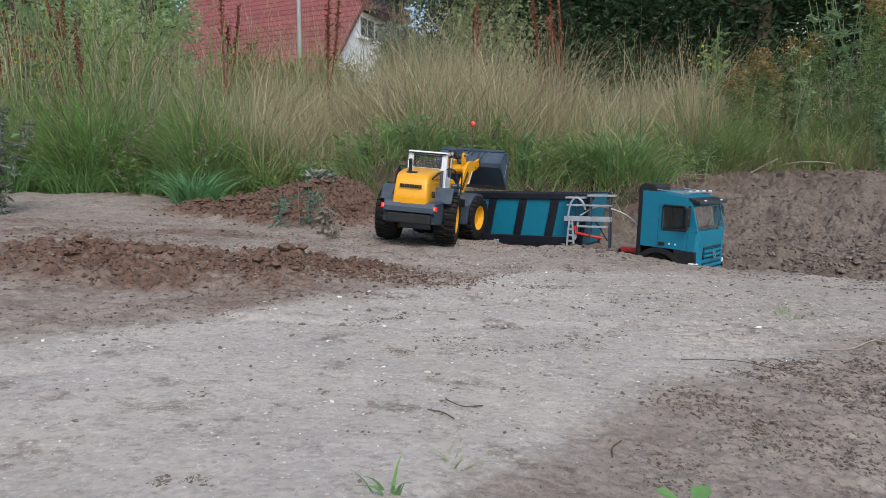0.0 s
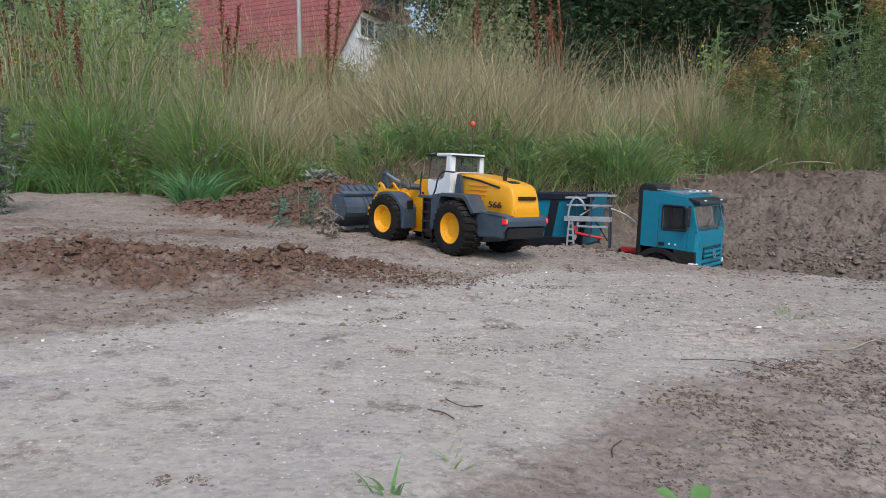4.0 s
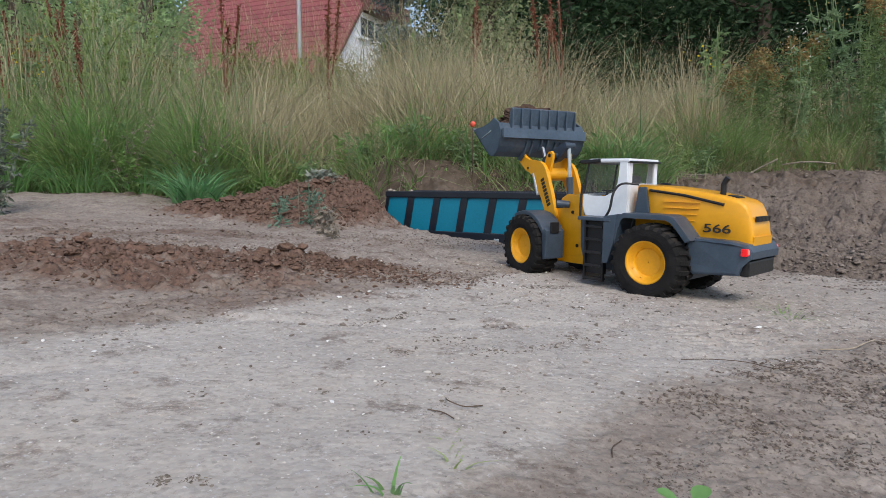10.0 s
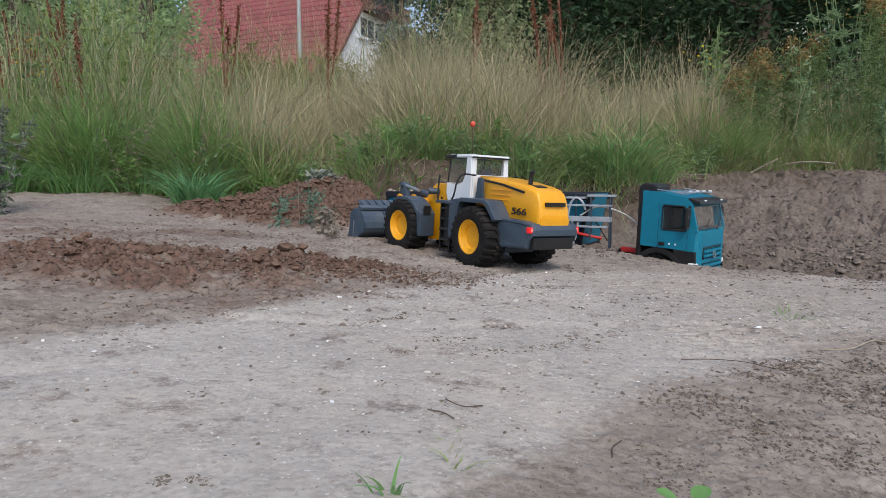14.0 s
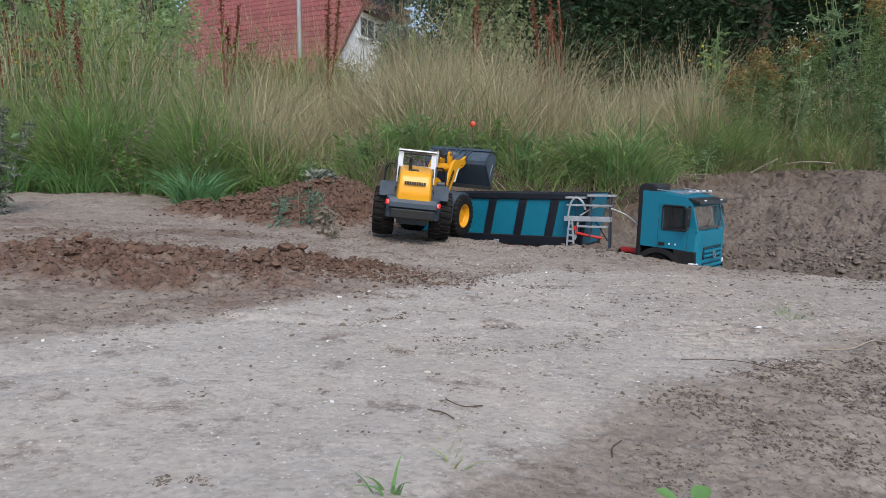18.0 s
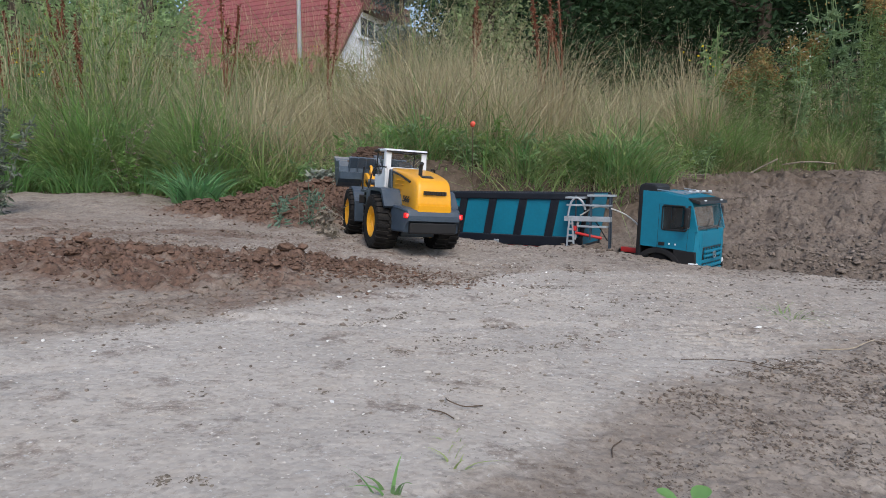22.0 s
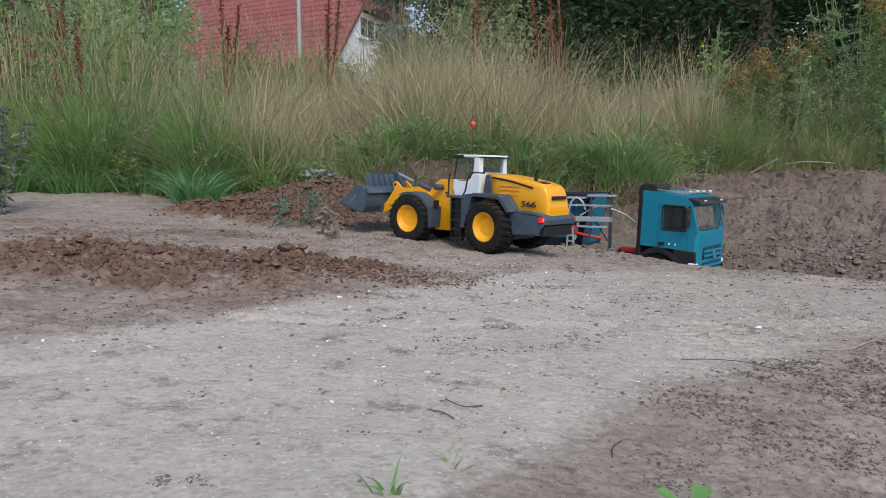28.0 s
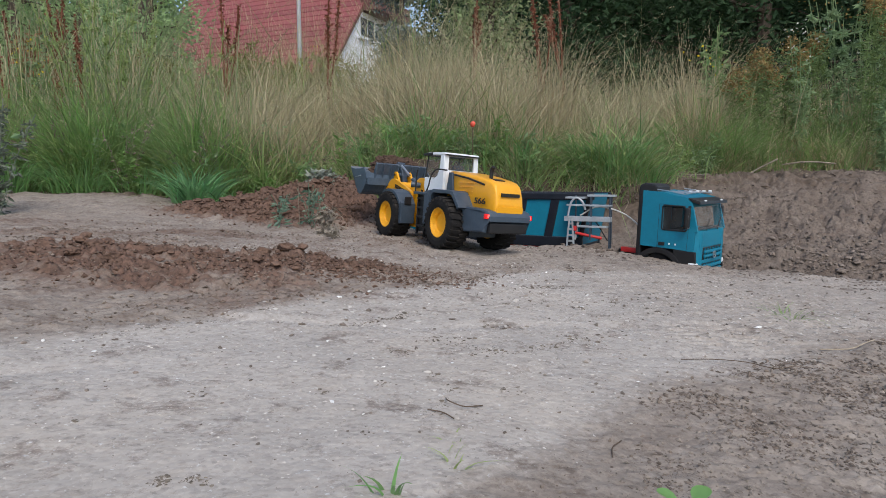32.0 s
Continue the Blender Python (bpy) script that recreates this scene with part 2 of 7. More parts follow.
def ground_material():
    """Earth: pale trodden track, brown dug soil, grey-brown rough soil; pebble specks and crumbs."""
    m = bpy.data.materials.new("earth")
    m.use_nodes = True
    N, L = m.node_tree.nodes, m.node_tree.links
    b = N["Principled BSDF"]
    b.inputs["Roughness"].default_value = 0.95
    b.inputs["Specular IOR Level"].default_value = 0.2
    tc = N.new("ShaderNodeTexCoord")

    def tex(scale, detail=6, rough=0.6):
        n = N.new("ShaderNodeTexNoise")
        n.inputs["Scale"].default_value, n.inputs["Detail"].default_value, n.inputs["Roughness"].default_value = scale, detail, rough
        L.new(tc.outputs["Object"], n.inputs["Vector"])
        return n.outputs["Fac"]

    def ramp(value, lo, hi, to_lo=0.0, to_hi=1.0):
        r = N.new("ShaderNodeMapRange")
        for k, x in zip(("From Min", "From Max", "To Min", "To Max"), (lo, hi, to_lo, to_hi)):
            r.inputs[k].default_value = x
        L.new(value, r.inputs["Value"])
        return r.outputs[0]

    def blend(fac, a, c):
        x = N.new("ShaderNodeMix")
        x.data_type = "RGBA"
        L.new(fac, x.inputs["Factor"]) if not isinstance(fac, float) else None
        for k, s in (("A", a), ("B", c)):
            if isinstance(s, tuple):
                x.inputs[k].default_value = (*s, 1)
            else:
                L.new(s, x.inputs[k])
        return x.outputs["Result"]

    track = N.new("ShaderNodeAttribute")
    track.attribute_name = "track"
    dug = N.new("ShaderNodeAttribute")
    dug.attribute_name = "dug"
    bank = N.new("ShaderNodeAttribute")
    bank.attribute_name = "bank"
    sod_and_shade = N.new("ShaderNodeAttribute")
    sod_and_shade.attribute_name = "sod_and_shade"
    rough_soil = blend(ramp(tex(13, 8, 0.7), 0.35, 0.66), (0.225, 0.187, 0.157), (0.31, 0.266, 0.226))
    rough_soil = blend(ramp(tex(150, 8, 0.75), 0.5, 0.68, 0, 0.75), rough_soil, (0.125, 0.096, 0.078))
    pale = blend(ramp(tex(6), 0.35, 0.68), (0.38, 0.346, 0.311), (0.446, 0.408, 0.37))
    pale = blend(ramp(tex(3.2, 5), 0.46, 0.6, 0, 0.75), pale, (0.436, 0.388, 0.338))
    pale = blend(ramp(tex(45), 0.5, 0.72, 0, 0.3), pale, (0.325, 0.277, 0.229))
    pale = blend(ramp(tex(26, 5, 0.7), 0.58, 0.74, 0, 0.12), pale, (0.3, 0.265, 0.225))
    vor = N.new("ShaderNodeTexVoronoi")
    vor.inputs["Scale"].default_value = 260
    shift = N.new("ShaderNodeTexNoise")
    shift.inputs["Scale"].default_value, shift.inputs["Detail"].default_value = 420, 3
    L.new(tc.outputs["Object"], shift.inputs["Vector"])
    bent = N.new("ShaderNodeVectorMath")
    bent.operation = "MULTIPLY_ADD"
    bent.inputs[1].default_value = (0.006, 0.006, 0.006)
    L.new(shift.outputs["Color"], bent.inputs[0])
    L.new(tc.outputs["Object"], bent.inputs[2])
    L.new(bent.outputs[0], vor.inputs["Vector"])
    keep = N.new("ShaderNodeSeparateColor")
    L.new(vor.outputs["Color"], keep.inputs[0])
    chosen = ramp(keep.outputs[0], 0.9, 0.92)
    speck = N.new("ShaderNodeMath")
    speck.operation = "MULTIPLY"
    L.new(ramp(vor.outputs["Distance"], 0.22, 0.3, 1, 0), speck.inputs[0])
    L.new(chosen, speck.inputs[1])
    pale = blend(speck.outputs[0], pale, (0.55, 0.535, 0.515))
    red_soil = blend(ramp(tex(35), 0.3, 0.7), (0.11, 0.068, 0.051), (0.195, 0.118, 0.088))
    red_soil = blend(ramp(tex(170, 4), 0.45, 0.7), red_soil, (0.075, 0.048, 0.037))
    wob = tex(17, 9, 0.78)

    crumbly = tex(110, 8, 0.8)

    def mask(attr, wave=wob, lo=0.12, hi=0.88):
        add = N.new("ShaderNodeMath")
        add.operation = "ADD"
        L.new(attr.outputs["Fac"], add.inputs[0])
        L.new(ramp(wave, 0.3, 0.7, -0.5, 0.5), add.inputs[1])
        return ramp(add.outputs[0], lo, hi)

    col = blend(mask(track, crumbly, 0.05, 0.95), rough_soil, pale)
    bank_soil = blend(ramp(tex(11), 0.35, 0.7), (0.138, 0.11, 0.092), (0.2, 0.165, 0.14))
    bank_soil = blend(ramp(tex(120, 4), 0.48, 0.7), bank_soil, (0.095, 0.073, 0.06))
    col = blend(mask(bank), col, bank_soil)
    col = blend(mask(dug), col, red_soil)
    # dark sod; at the right this mask also carries the bank lip's painted shade
    col = blend(mask(sod_and_shade), col, blend(ramp(tex(22), 0.35, 0.7), (0.075, 0.056, 0.042), (0.15, 0.113, 0.088)))
    # grit: every grain has its own shade, a few much darker or lighter
    total = None
    for scale, dark, light in ((430, -0.16, 0.1), (240, -0.16, 0.07), (110, -0.1, 0.05)):
        g = N.new("ShaderNodeTexVoronoi")
        g.inputs["Scale"].default_value = scale
        L.new(tc.outputs["Object"], g.inputs["Vector"])
        sc = N.new("ShaderNodeSeparateColor")
        L.new(g.outputs["Color"], sc.inputs[0])
        for lo, hi, a, c in ((0.0, 0.2, dark, 0.0), (0.83, 1.0, 0.0, light)):
            v = ramp(sc.outputs[0], lo, hi, a, c)
            if total is None:
                total = v
            else:
                plus = N.new("ShaderNodeMath")
                plus.operation = "ADD"
                L.new(total, plus.inputs[0])
                L.new(v, plus.inputs[1])
                total = plus.outputs[0]
    one = N.new("ShaderNodeMath")
    one.operation = "ADD"
    one.inputs[1].default_value = 1.0
    L.new(total, one.inputs[0])
    grit = N.new("ShaderNodeVectorMath")
    grit.operation = "SCALE"
    L.new(col, grit.inputs[0])
    L.new(one.outputs[0], grit.inputs["Scale"])
    L.new(grit.outputs[0], b.inputs["Base Color"])
    bump = N.new("ShaderNodeBump")
    bump.inputs["Strength"].default_value, bump.inputs["Distance"].default_value = 0.35, 0.002
    hsum = N.new("ShaderNodeMath")
    hsum.operation = "ADD"
    grains = N.new("ShaderNodeTexVoronoi")
    grains.inputs["Scale"].default_value = 170
    grains.inputs["Randomness"].default_value = 1.0
    L.new(tc.outputs["Object"], grains.inputs["Vector"])
    L.new(ramp(grains.outputs["Distance"], 0.0, 0.7, 0.8, 0.0), hsum.inputs[0])
    L.new(total, hsum.inputs[1])
    L.new(hsum.outputs[0], bump.inputs["Height"])
    L.new(bump.outputs[0], b.inputs["Normal"])
    return m


EARTH = ground_material()


# ---- building helpers ----
def part(name, bm, mat, parent=None, label="", smooth=False, at=None):
    """Links a bmesh as one mesh object under a thing or a part."""
    me = bpy.data.meshes.new(name)
    bmesh.ops.recalc_face_normals(bm, faces=bm.faces)
    bm.to_mesh(me)
    bm.free()
    me.materials.append(mat)
    if smooth:
        me.polygons.foreach_set("use_smooth", [True] * len(me.polygons))
    ob = new(name, me)
    if parent:
        ob.parent = parent
    if at:
        ob.matrix_basis = at
    if label:
        ob["label"] = label
    return ob


def thing(name, label, category, at=None, group="", kind=""):
    ob = new(name)
    ob.empty_display_size = 0.05
    if at:
        ob.matrix_basis = at
    return tagged(ob, label, category, group, kind)


def box(bm, c, s, bevel=0.0, m=None):
    made = bmesh.ops.create_cube(bm, size=1.0)["verts"]
    for v in made:
        v.co = Vector((v.co.x * s[0], v.co.y * s[1], v.co.z * s[2])) + Vector(c)
    if bevel:
        edges = list({e for v in made for e in v.link_edges})
        made = bmesh.ops.bevel(bm, geom=edges, offset=bevel, segments=2, affect="EDGES", profile=0.6)["verts"]
        made = list({v for v in made})
    if m:
        fresh = set(made)
        for v in list(made):
            fresh.update(u for f in v.link_faces for u in f.verts)
        for v in fresh:
            v.co = m @ v.co
    return bm


def prism(bm, profile, y0, y1, bevel=0.0, plane="xz"):
    """A closed outline pushed through from y0 to y1."""
    def place(a, b, y):
        if plane == "xz":
            return Vector((a, y, b))
        if plane == "yz":
            return Vector((y, a, b))
        return Vector((a, b, y))
    lo = [bm.verts.new(place(a, b, y0)) for a, b in profile]
    hi = [bm.verts.new(place(a, b, y1)) for a, b in profile]
    n = len(profile)
    faces = [bm.faces.new(lo), bm.faces.new(hi[::-1])]
    for i in range(n):
        faces.append(bm.faces.new((lo[i], hi[i], hi[(i + 1) % n], lo[(i + 1) % n])))
    if bevel:
        edges = list({e for f in faces[:2] for e in f.edges})
        bmesh.ops.bevel(bm, geom=edges, offset=bevel, segments=2, affect="EDGES", profile=0.6)
    return bm


def rod(bm, a, b, r, r2=None, n=10):
    a, b = Vector(a), Vector(b)
    d = b - a
    made = bmesh.ops.create_cone(bm, cap_ends=True, segments=n, radius1=r, radius2=r if r2 is None else r2, depth=d.length)["verts"]
    m = Matrix.Translation((a + b) / 2) @ d.to_track_quat("Z", "Y").to_matrix().to_4x4()
    for v in made:
        v.co = m @ v.co
    return bm


def tube(bm, points, r, n=8):
    """A bent bar through points."""
    pts = [Vector(p) for p in points]
    rings = []
    side = None
    for i, p in enumerate(pts):
        d = (pts[min(i + 1, len(pts) - 1)] - pts[max(i - 1, 0)]).normalized()
        ref = Vector((0, 0, 1)) if abs(d.z) < 0.9 else Vector((1, 0, 0))
        u = d.cross(ref).normalized()
        if side is not None and u.dot(side) < 0:
            u = -u
        side = u
        w = d.cross(u).normalized()
        rings.append([bm.verts.new(p + r * (math.cos(2 * math.pi * k / n) * u + math.sin(2 * math.pi * k / n) * w)) for k in range(n)])
    for a, b in zip(rings, rings[1:]):
        for k in range(n):
            bm.faces.new((a[k], a[(k + 1) % n], b[(k + 1) % n], b[k]))
    bm.faces.new(rings[0])
    bm.faces.new(rings[-1][::-1])
    return bm


def curve_points(points, steps=6):
    """Catmull-Rom points through a bent line."""
    p = [Vector(q) for q in points]
    p = [2 * p[0] - p[1]] + p + [2 * p[-1] - p[-2]]
    out = []
    for i in range(1, len(p) - 2):
        for k in range(steps):
            t = k / steps
            out.append(0.5 * (2 * p[i] + (p[i + 1] - p[i - 1]) * t + (2 * p[i - 1] - 5 * p[i] + 4 * p[i + 1] - p[i + 2]) * t * t
                              + (3 * p[i] - p[i - 1] - 3 * p[i + 1] + p[i + 2]) * t ** 3))
    return out + [p[-2]]


def lathe(bm, profile, n=36, axis="y"):
    """Turns a closed outline of (radius, along) round the axle."""
    rings = []
    for k in range(n):
        a = 2 * math.pi * k / n
        rings.append([bm.verts.new((r * math.cos(a), y, r * math.sin(a)) if axis == "y" else (r * math.cos(a), r * math.sin(a), y)) for r, y in profile])
    for k in range(n):
        a, b = rings[k], rings[(k + 1) % n]
        for i in range(len(profile)):
            j = (i + 1) % len(profile)
            bm.faces.new((a[i], a[j], b[j], b[i]))
    return bm


def words(name, text, size, mat, parent, at, label="", depth=0.0006):
    """Built-in lettering as a thin mesh."""
    cu = bpy.data.curves.new(name, "FONT")
    cu.body, cu.size, cu.extrude, cu.align_x, cu.align_y = text, size, depth, "CENTER", "CENTER"
    cu.offset = size * 0.008
    tmp = new(name, cu)
    me = bpy.data.meshes.new_from_object(tmp)
    bpy.data.objects.remove(tmp)
    me.materials.clear()
    me.materials.append(mat)
    ob = new(name, me)
    ob.parent, ob.matrix_basis = parent, at
    if label:
        ob["label"] = label
    return ob


# smooth noise on arrays
def lattice(ix, iy, seed):
    h = (ix * 374761393 + iy * 668265263 + seed * 974634777) & 0x7FFFFFFF
    h = ((h ^ (h >> 13)) * 1274126177) & 0x7FFFFFFF
    h = h ^ (h >> 16)
    return (h & 0xFFFF) / 65535.0


def value_noise(x, y, seed=0):
    x, y = np.asarray(x, float), np.asarray(y, float)
    ix, iy = np.floor(x).astype(np.int64), np.floor(y).astype(np.int64)
    fx, fy = x - ix, y - iy
    fx, fy = fx * fx * (3 - 2 * fx), fy * fy * (3 - 2 * fy)
    a = lattice(ix, iy, seed) * (1 - fx) + lattice(ix + 1, iy, seed) * fx
    b = lattice(ix, iy + 1, seed) * (1 - fx) + lattice(ix + 1, iy + 1, seed) * fx
    return a * (1 - fy) + b * fy - 0.5


def fbm(x, y, scale, octaves=4, seed=0, gain=0.5):
    total, amp = 0.0, 1.0
    for k in range(octaves):
        total = total + amp * value_noise(np.asarray(x) * scale + 17.3 * k, np.asarray(y) * scale - 9.1 * k, seed + k)
        scale, amp = scale * 2.03, amp * gain
    return total


def step(lo, hi, x):
    t = np.clip((np.asarray(x) - lo) / (hi - lo), 0, 1)
    return t * t * (3 - 2 * t)


# ---- ground: one sheet, a tilted trodden place with a dug ramp for the truck and a bank behind ----
PIT_EDGE_X = [-1.2, -0.42, -0.2, 0.0, 0.17, 0.31, 0.53, 0.64, 0.74, 0.9, 1.3]
PIT_EDGE_Y = [2.6, 2.3, 1.97, 1.74, 1.62, 1.585, 1.47, 1.40, 1.34, 1.285, 1.2]


def pit_edge(x):
    return np.interp(x, PIT_EDGE_X, PIT_EDGE_Y)


def track_edges(x):
    """Near and far side of the trodden track."""
    near = np.interp(x, [-1.5, -0.02, 0.013, 0.045, 0.097, 0.152, 0.206, 0.302, 0.474, 1.2], [0.0, 0.26, 0.293, 0.329, 0.395, 0.465, 0.53, 0.585, 0.70, 1.04])
    far = np.interp(x, [-1.5, -0.35, -0.25, -0.13, 0.0, 0.1, 0.2, 1.2], [0.2, 0.49, 0.60, 0.76, 0.92, 1.08, 1.16, 1.4])
    return near, far


def mound(x, y, cx, cy, rx, ry, h, turn=0.0):
    c, s = math.cos(turn), math.sin(turn)
    u, w = ((x - cx) * c + (y - cy) * s) / rx, (-(x - cx) * s + (y - cy) * c) / ry
    return h * np.exp(-(u * u + w * w))


def masks(x, y):
    near, far = track_edges(x)
    track = step(-0.055, 0.045, (y - near) / np.maximum(0.45 + y, 0.3) + 0.05 * fbm(x, y, 9, 5, 36, 0.65)) * step(-0.05, 0.05, far - y)
    wheel_way = step(1.0, 1.15, y) * step(0.0, 0.12, pit_edge(x) - y) * step(-0.55, -0.3, x) * step(1.0, 0.6, x)
    track = np.maximum(track, 0.25 * wheel_way)
    track = track * (1 - 0.38 * step(0.17, 0.3, x + 0.1 * fbm(x, y, 6, 3, 37)) * step(0.52, 0.7, y)) * (1 - 0.2 * step(0.3, 0.6, x) * step(0.75, 0.95, y))
    dug = np.clip(mound(x, y, -0.43, 0.905, 0.28, 0.165, 1.5, -0.22) + mound(x, y, -0.22, 1.0, 0.13, 0.06, 1.1) + mound(x, y, -0.1, 1.02, 0.1, 0.05, 0.5)
                  + mound(x, y, -0.36, 1.95, 0.22, 0.26, 1.6) + mound(x, y, -0.6, 1.87, 0.2, 0.14, 1.8, -0.1), 0, 1)
    dug = dug * np.where(y < 1.4, np.clip(1.0 + 2.2 * fbm(x, y * 2.2, 9, 3, 33), 0.3, 1), 1)
    damp = step(0.15, -0.15, x) * step(0.55, 0.75, y) * step(1.75, 1.45, y) * (1 - np.clip(track * 1.5, 0, 1))
    dug = np.maximum(dug, damp * np.clip(0.3 + 0.5 * fbm(x, y * 1.6, 4, 3, 35), 0, 0.55))
    sod_and_shade = step(2.12, 2.26, y + 0.06 * fbm(x, y, 3, 3, 31)) * step(1.1, 0.75, x - 0.25 * (y - 2.4))
    # bank's upper lip: dark brown soil, with shade under the grass put into it
    sod_and_shade = np.maximum(sod_and_shade, 0.62 * step(2.2, 2.5, y + 0.08 * fbm(x, y, 4, 3, 34)) * step(0.75, 1.0, x))
    sod_and_shade = np.maximum(sod_and_shade, step(3.0, 3.5, y))
    bank = step(0.02, 0.14, y - pit_edge(x)) * step(-0.1, 0.4, x)
    return track, dug, sod_and_shade, bank


def height(x, y):
    x, y = np.asarray(x, float), np.asarray(y, float)
    z = -0.075 * 1.1 * np.tanh(x / 1.1) + 0.0 * y
    z = z - 0.006 * np.exp(-(((x - 0.05) / 0.25) ** 2 + ((y - 1.3) / 0.18) ** 2))
    z = z + 0.010 * fbm(x, y, 2.2, 3, 3) + 0.006 * fbm(x, y, 11, 3, 5) * np.interp(y, [0.35, 0.9], [0.5, 1])
    track, dug = masks(x, y)[:2]
    z = z + (1 - 0.8 * track) * np.interp(y, [0.3, 0.8], [0.4, 1]) * (0.004 * fbm(x, y, 34, 3, 8) + 0.005 * fbm(x, y, 95, 3, 9))
    z = z + 0.0009 * fbm(x, y, 75, 2, 21)
    # tread prints and shallow ruts on the track
    for x0, x1, y0, y1 in ((0.262, 0.298, 0.62, 0.76), (0.312, 0.35, 0.62, 0.78)):
        z = z - 0.004 * np.clip(np.sin((y + 0.06 * x) * 2 * math.pi / 0.017) - 0.2, 0, 1) * step(x0 - 0.006, x0, x) * step(x1 + 0.006, x1, x) * step(y0, y0 + 0.03, y) * step(y1, y1 - 0.03, y)
    for off, bend in ((0.30, 0.28), (0.46, 0.30), (0.62, 0.24), (0.80, 0.3)):
        d = y - off - bend * (x + 0.2) + 0.02 * fbm(x, y, 5, 2, 200 + int(off * 100))
        z = z - track * 0.005 * np.exp(-(d / 0.014) ** 2) * np.clip(0.4 + 2.2 * fbm(x, y, 3, 2, 230), 0, 1)
    # the earth rises towards the meadow at the left
    z = z + 0.042 * step(1.55, 2.35, y) * step(-0.62, -1.1, x) * step(4.0, 2.8, y)
    # heap of dug soil, crumbly patch, small rims
    heap = mound(x, y, -0.40, 1.96, 0.14, 0.15, 0.075, -0.2) + mound(x, y, -0.27, 2.05, 0.12, 0.15, 0.085)
    heap = heap + mound(x, y, -0.54, 1.93, 0.15, 0.11, 0.03, -0.15) + mound(x, y, -0.68, 1.86, 0.09, 0.06, 0.012)
    patch = mound(x, y, -0.42, 0.94, 0.22, 0.10, 0.008, -0.25) + mound(x, y, -0.26, 1.05, 0.05, 0.03, 0.013) + mound(x, y, -0.6, 0.97, 0.1, 0.06, 0.007)
    lumps = step(0.4, 0.8, dug) * (0.011 * np.abs(fbm(x, y, 24, 4, 40, 0.65)) + 0.013 * np.abs(fbm(x, y, 55, 3, 42, 0.7)) + 0.010 * fbm(x, y, 110, 2, 41, 0.6))
    lumps = lumps + dug * step(1.5, 1.7, y) * (0.034 * np.abs(fbm(x, y, 14, 4, 44, 0.55)) + 0.013 * fbm(x, y, 45, 3, 45, 0.6))
    z = z + heap + patch + lumps
    # right: rough soil
    rough = step(0.05, -0.1, y - (track_edges(x)[0] - 0.02)) * step(0.0, 0.15, x)
    z = z + rough * (0.0015 * fbm(x, y, 30, 3, 50, 0.5) + 0.003 * np.abs(fbm(x, y, 130, 3, 52, 0.7)))
    # ramp for the truck
    d = y - pit_edge(x)
    wide = np.interp(x, [-0.9, -0.35, 0.3, 0.9, 1.3], [0.04, 0.22, 0.46, 0.42, 0.3])
    deep = np.interp(x, [-0.9, -0.45, -0.2, 0.9, 1.6], [0.0, 0.04, 0.12, 0.10, 0.03])
    ramp = step(0.0, 0.10, d + 0.02 * fbm(x, y, 9, 3, 60)) * step(wide + 0.16, wide, d)
    z = z - deep * ramp
    # clods tipped between trailer and cab
    z = z + (mound(x, y, 0.41, 1.63, 0.075, 0.055, 0.055) + mound(x, y, 0.475, 1.645, 0.055, 0.06, 0.06)) * (1 + 0.9 * fbm(x, y, 38, 3, 65))
    z = z + mound(x, y, 0.585, 1.41, 0.1, 0.06, -0.012)
    # bank behind
    back = step(np.interp(x, [0.45, 0.85], [2.1, 1.62]), 2.42, y + 0.07 * fbm(x, y, 4, 3, 70) - 0.22 * np.clip(x, 0, 0.9))
    z = z + back * np.interp(x, [-1.6, -0.9, -0.5, -0.25, 0.3, 0.8, 1.6], [-0.02, -0.01, 0.09, 0.225, 0.22, 0.215, 0.24])
    z = z + back * (1 - back) * 0.09 * fbm(x, y, 22, 4, 75, 0.6)
    right = step(0.45, 0.85, x) * step(0.12, 0.75, d) * step(3.4, 2.2, y)
    z = z + right * (0.05 * np.abs(fbm(x, y, 9, 4, 80, 0.55)) + 0.03 * np.abs(fbm(x, y, 30, 4, 81, 0.65)) + 0.018 * np.abs(fbm(x, y, 75, 2, 83, 0.6)) - 0.01)
    z = z + step(2.4, 4.5, y) * 0.16 + np.clip(y - 3.5, 0, None) * 0.085 * step(3.5, 6, y) * step(140, 60, np.hypot(x, y))
    z = z + step(3, 9, np.hypot(x, y)) * 0.25 * fbm(x, y, 0.15, 3, 90)
    return z


def spacing(stretches, far, growth=1.2):
    """Grid lines: stretches of (start, end, step), then wider and wider to the horizon."""
    inner = np.concatenate([np.arange(a, b - d / 2, d) for a, b, d in stretches])
    up, dn = [inner[-1]], [inner[0]]
    s = stretches[-1][2]
    while up[-1] < far:
        s *= growth
        up.append(up[-1] + s)
    s = stretches[0][2]
    while dn[-1] > -far:
        s *= growth
        dn.append(dn[-1] - s)
    return np.array(dn[:0:-1] + list(inner) + up[1:])


def sheet(name, xs, ys, mat):
    X, Y = np.meshgrid(xs, ys)
    Z = height(X, Y)
    n, k = len(ys), len(xs)
    idx = np.arange(n * k).reshape(n, k)
    quads = np.stack([idx[:-1, :-1], idx[:-1, 1:], idx[1:, 1:], idx[1:, :-1]], -1).reshape(-1, 4)
    me = bpy.data.meshes.new(name)
    me.from_pydata(np.stack([X, Y, Z], -1).reshape(-1, 3), [], quads)
    for key, val in zip(("track", "dug", "sod_and_shade", "bank"), masks(X, Y)):
        me.attributes.new(key, "FLOAT", "POINT").data.foreach_set("value", np.ascontiguousarray(val.ravel(), dtype=np.float32))
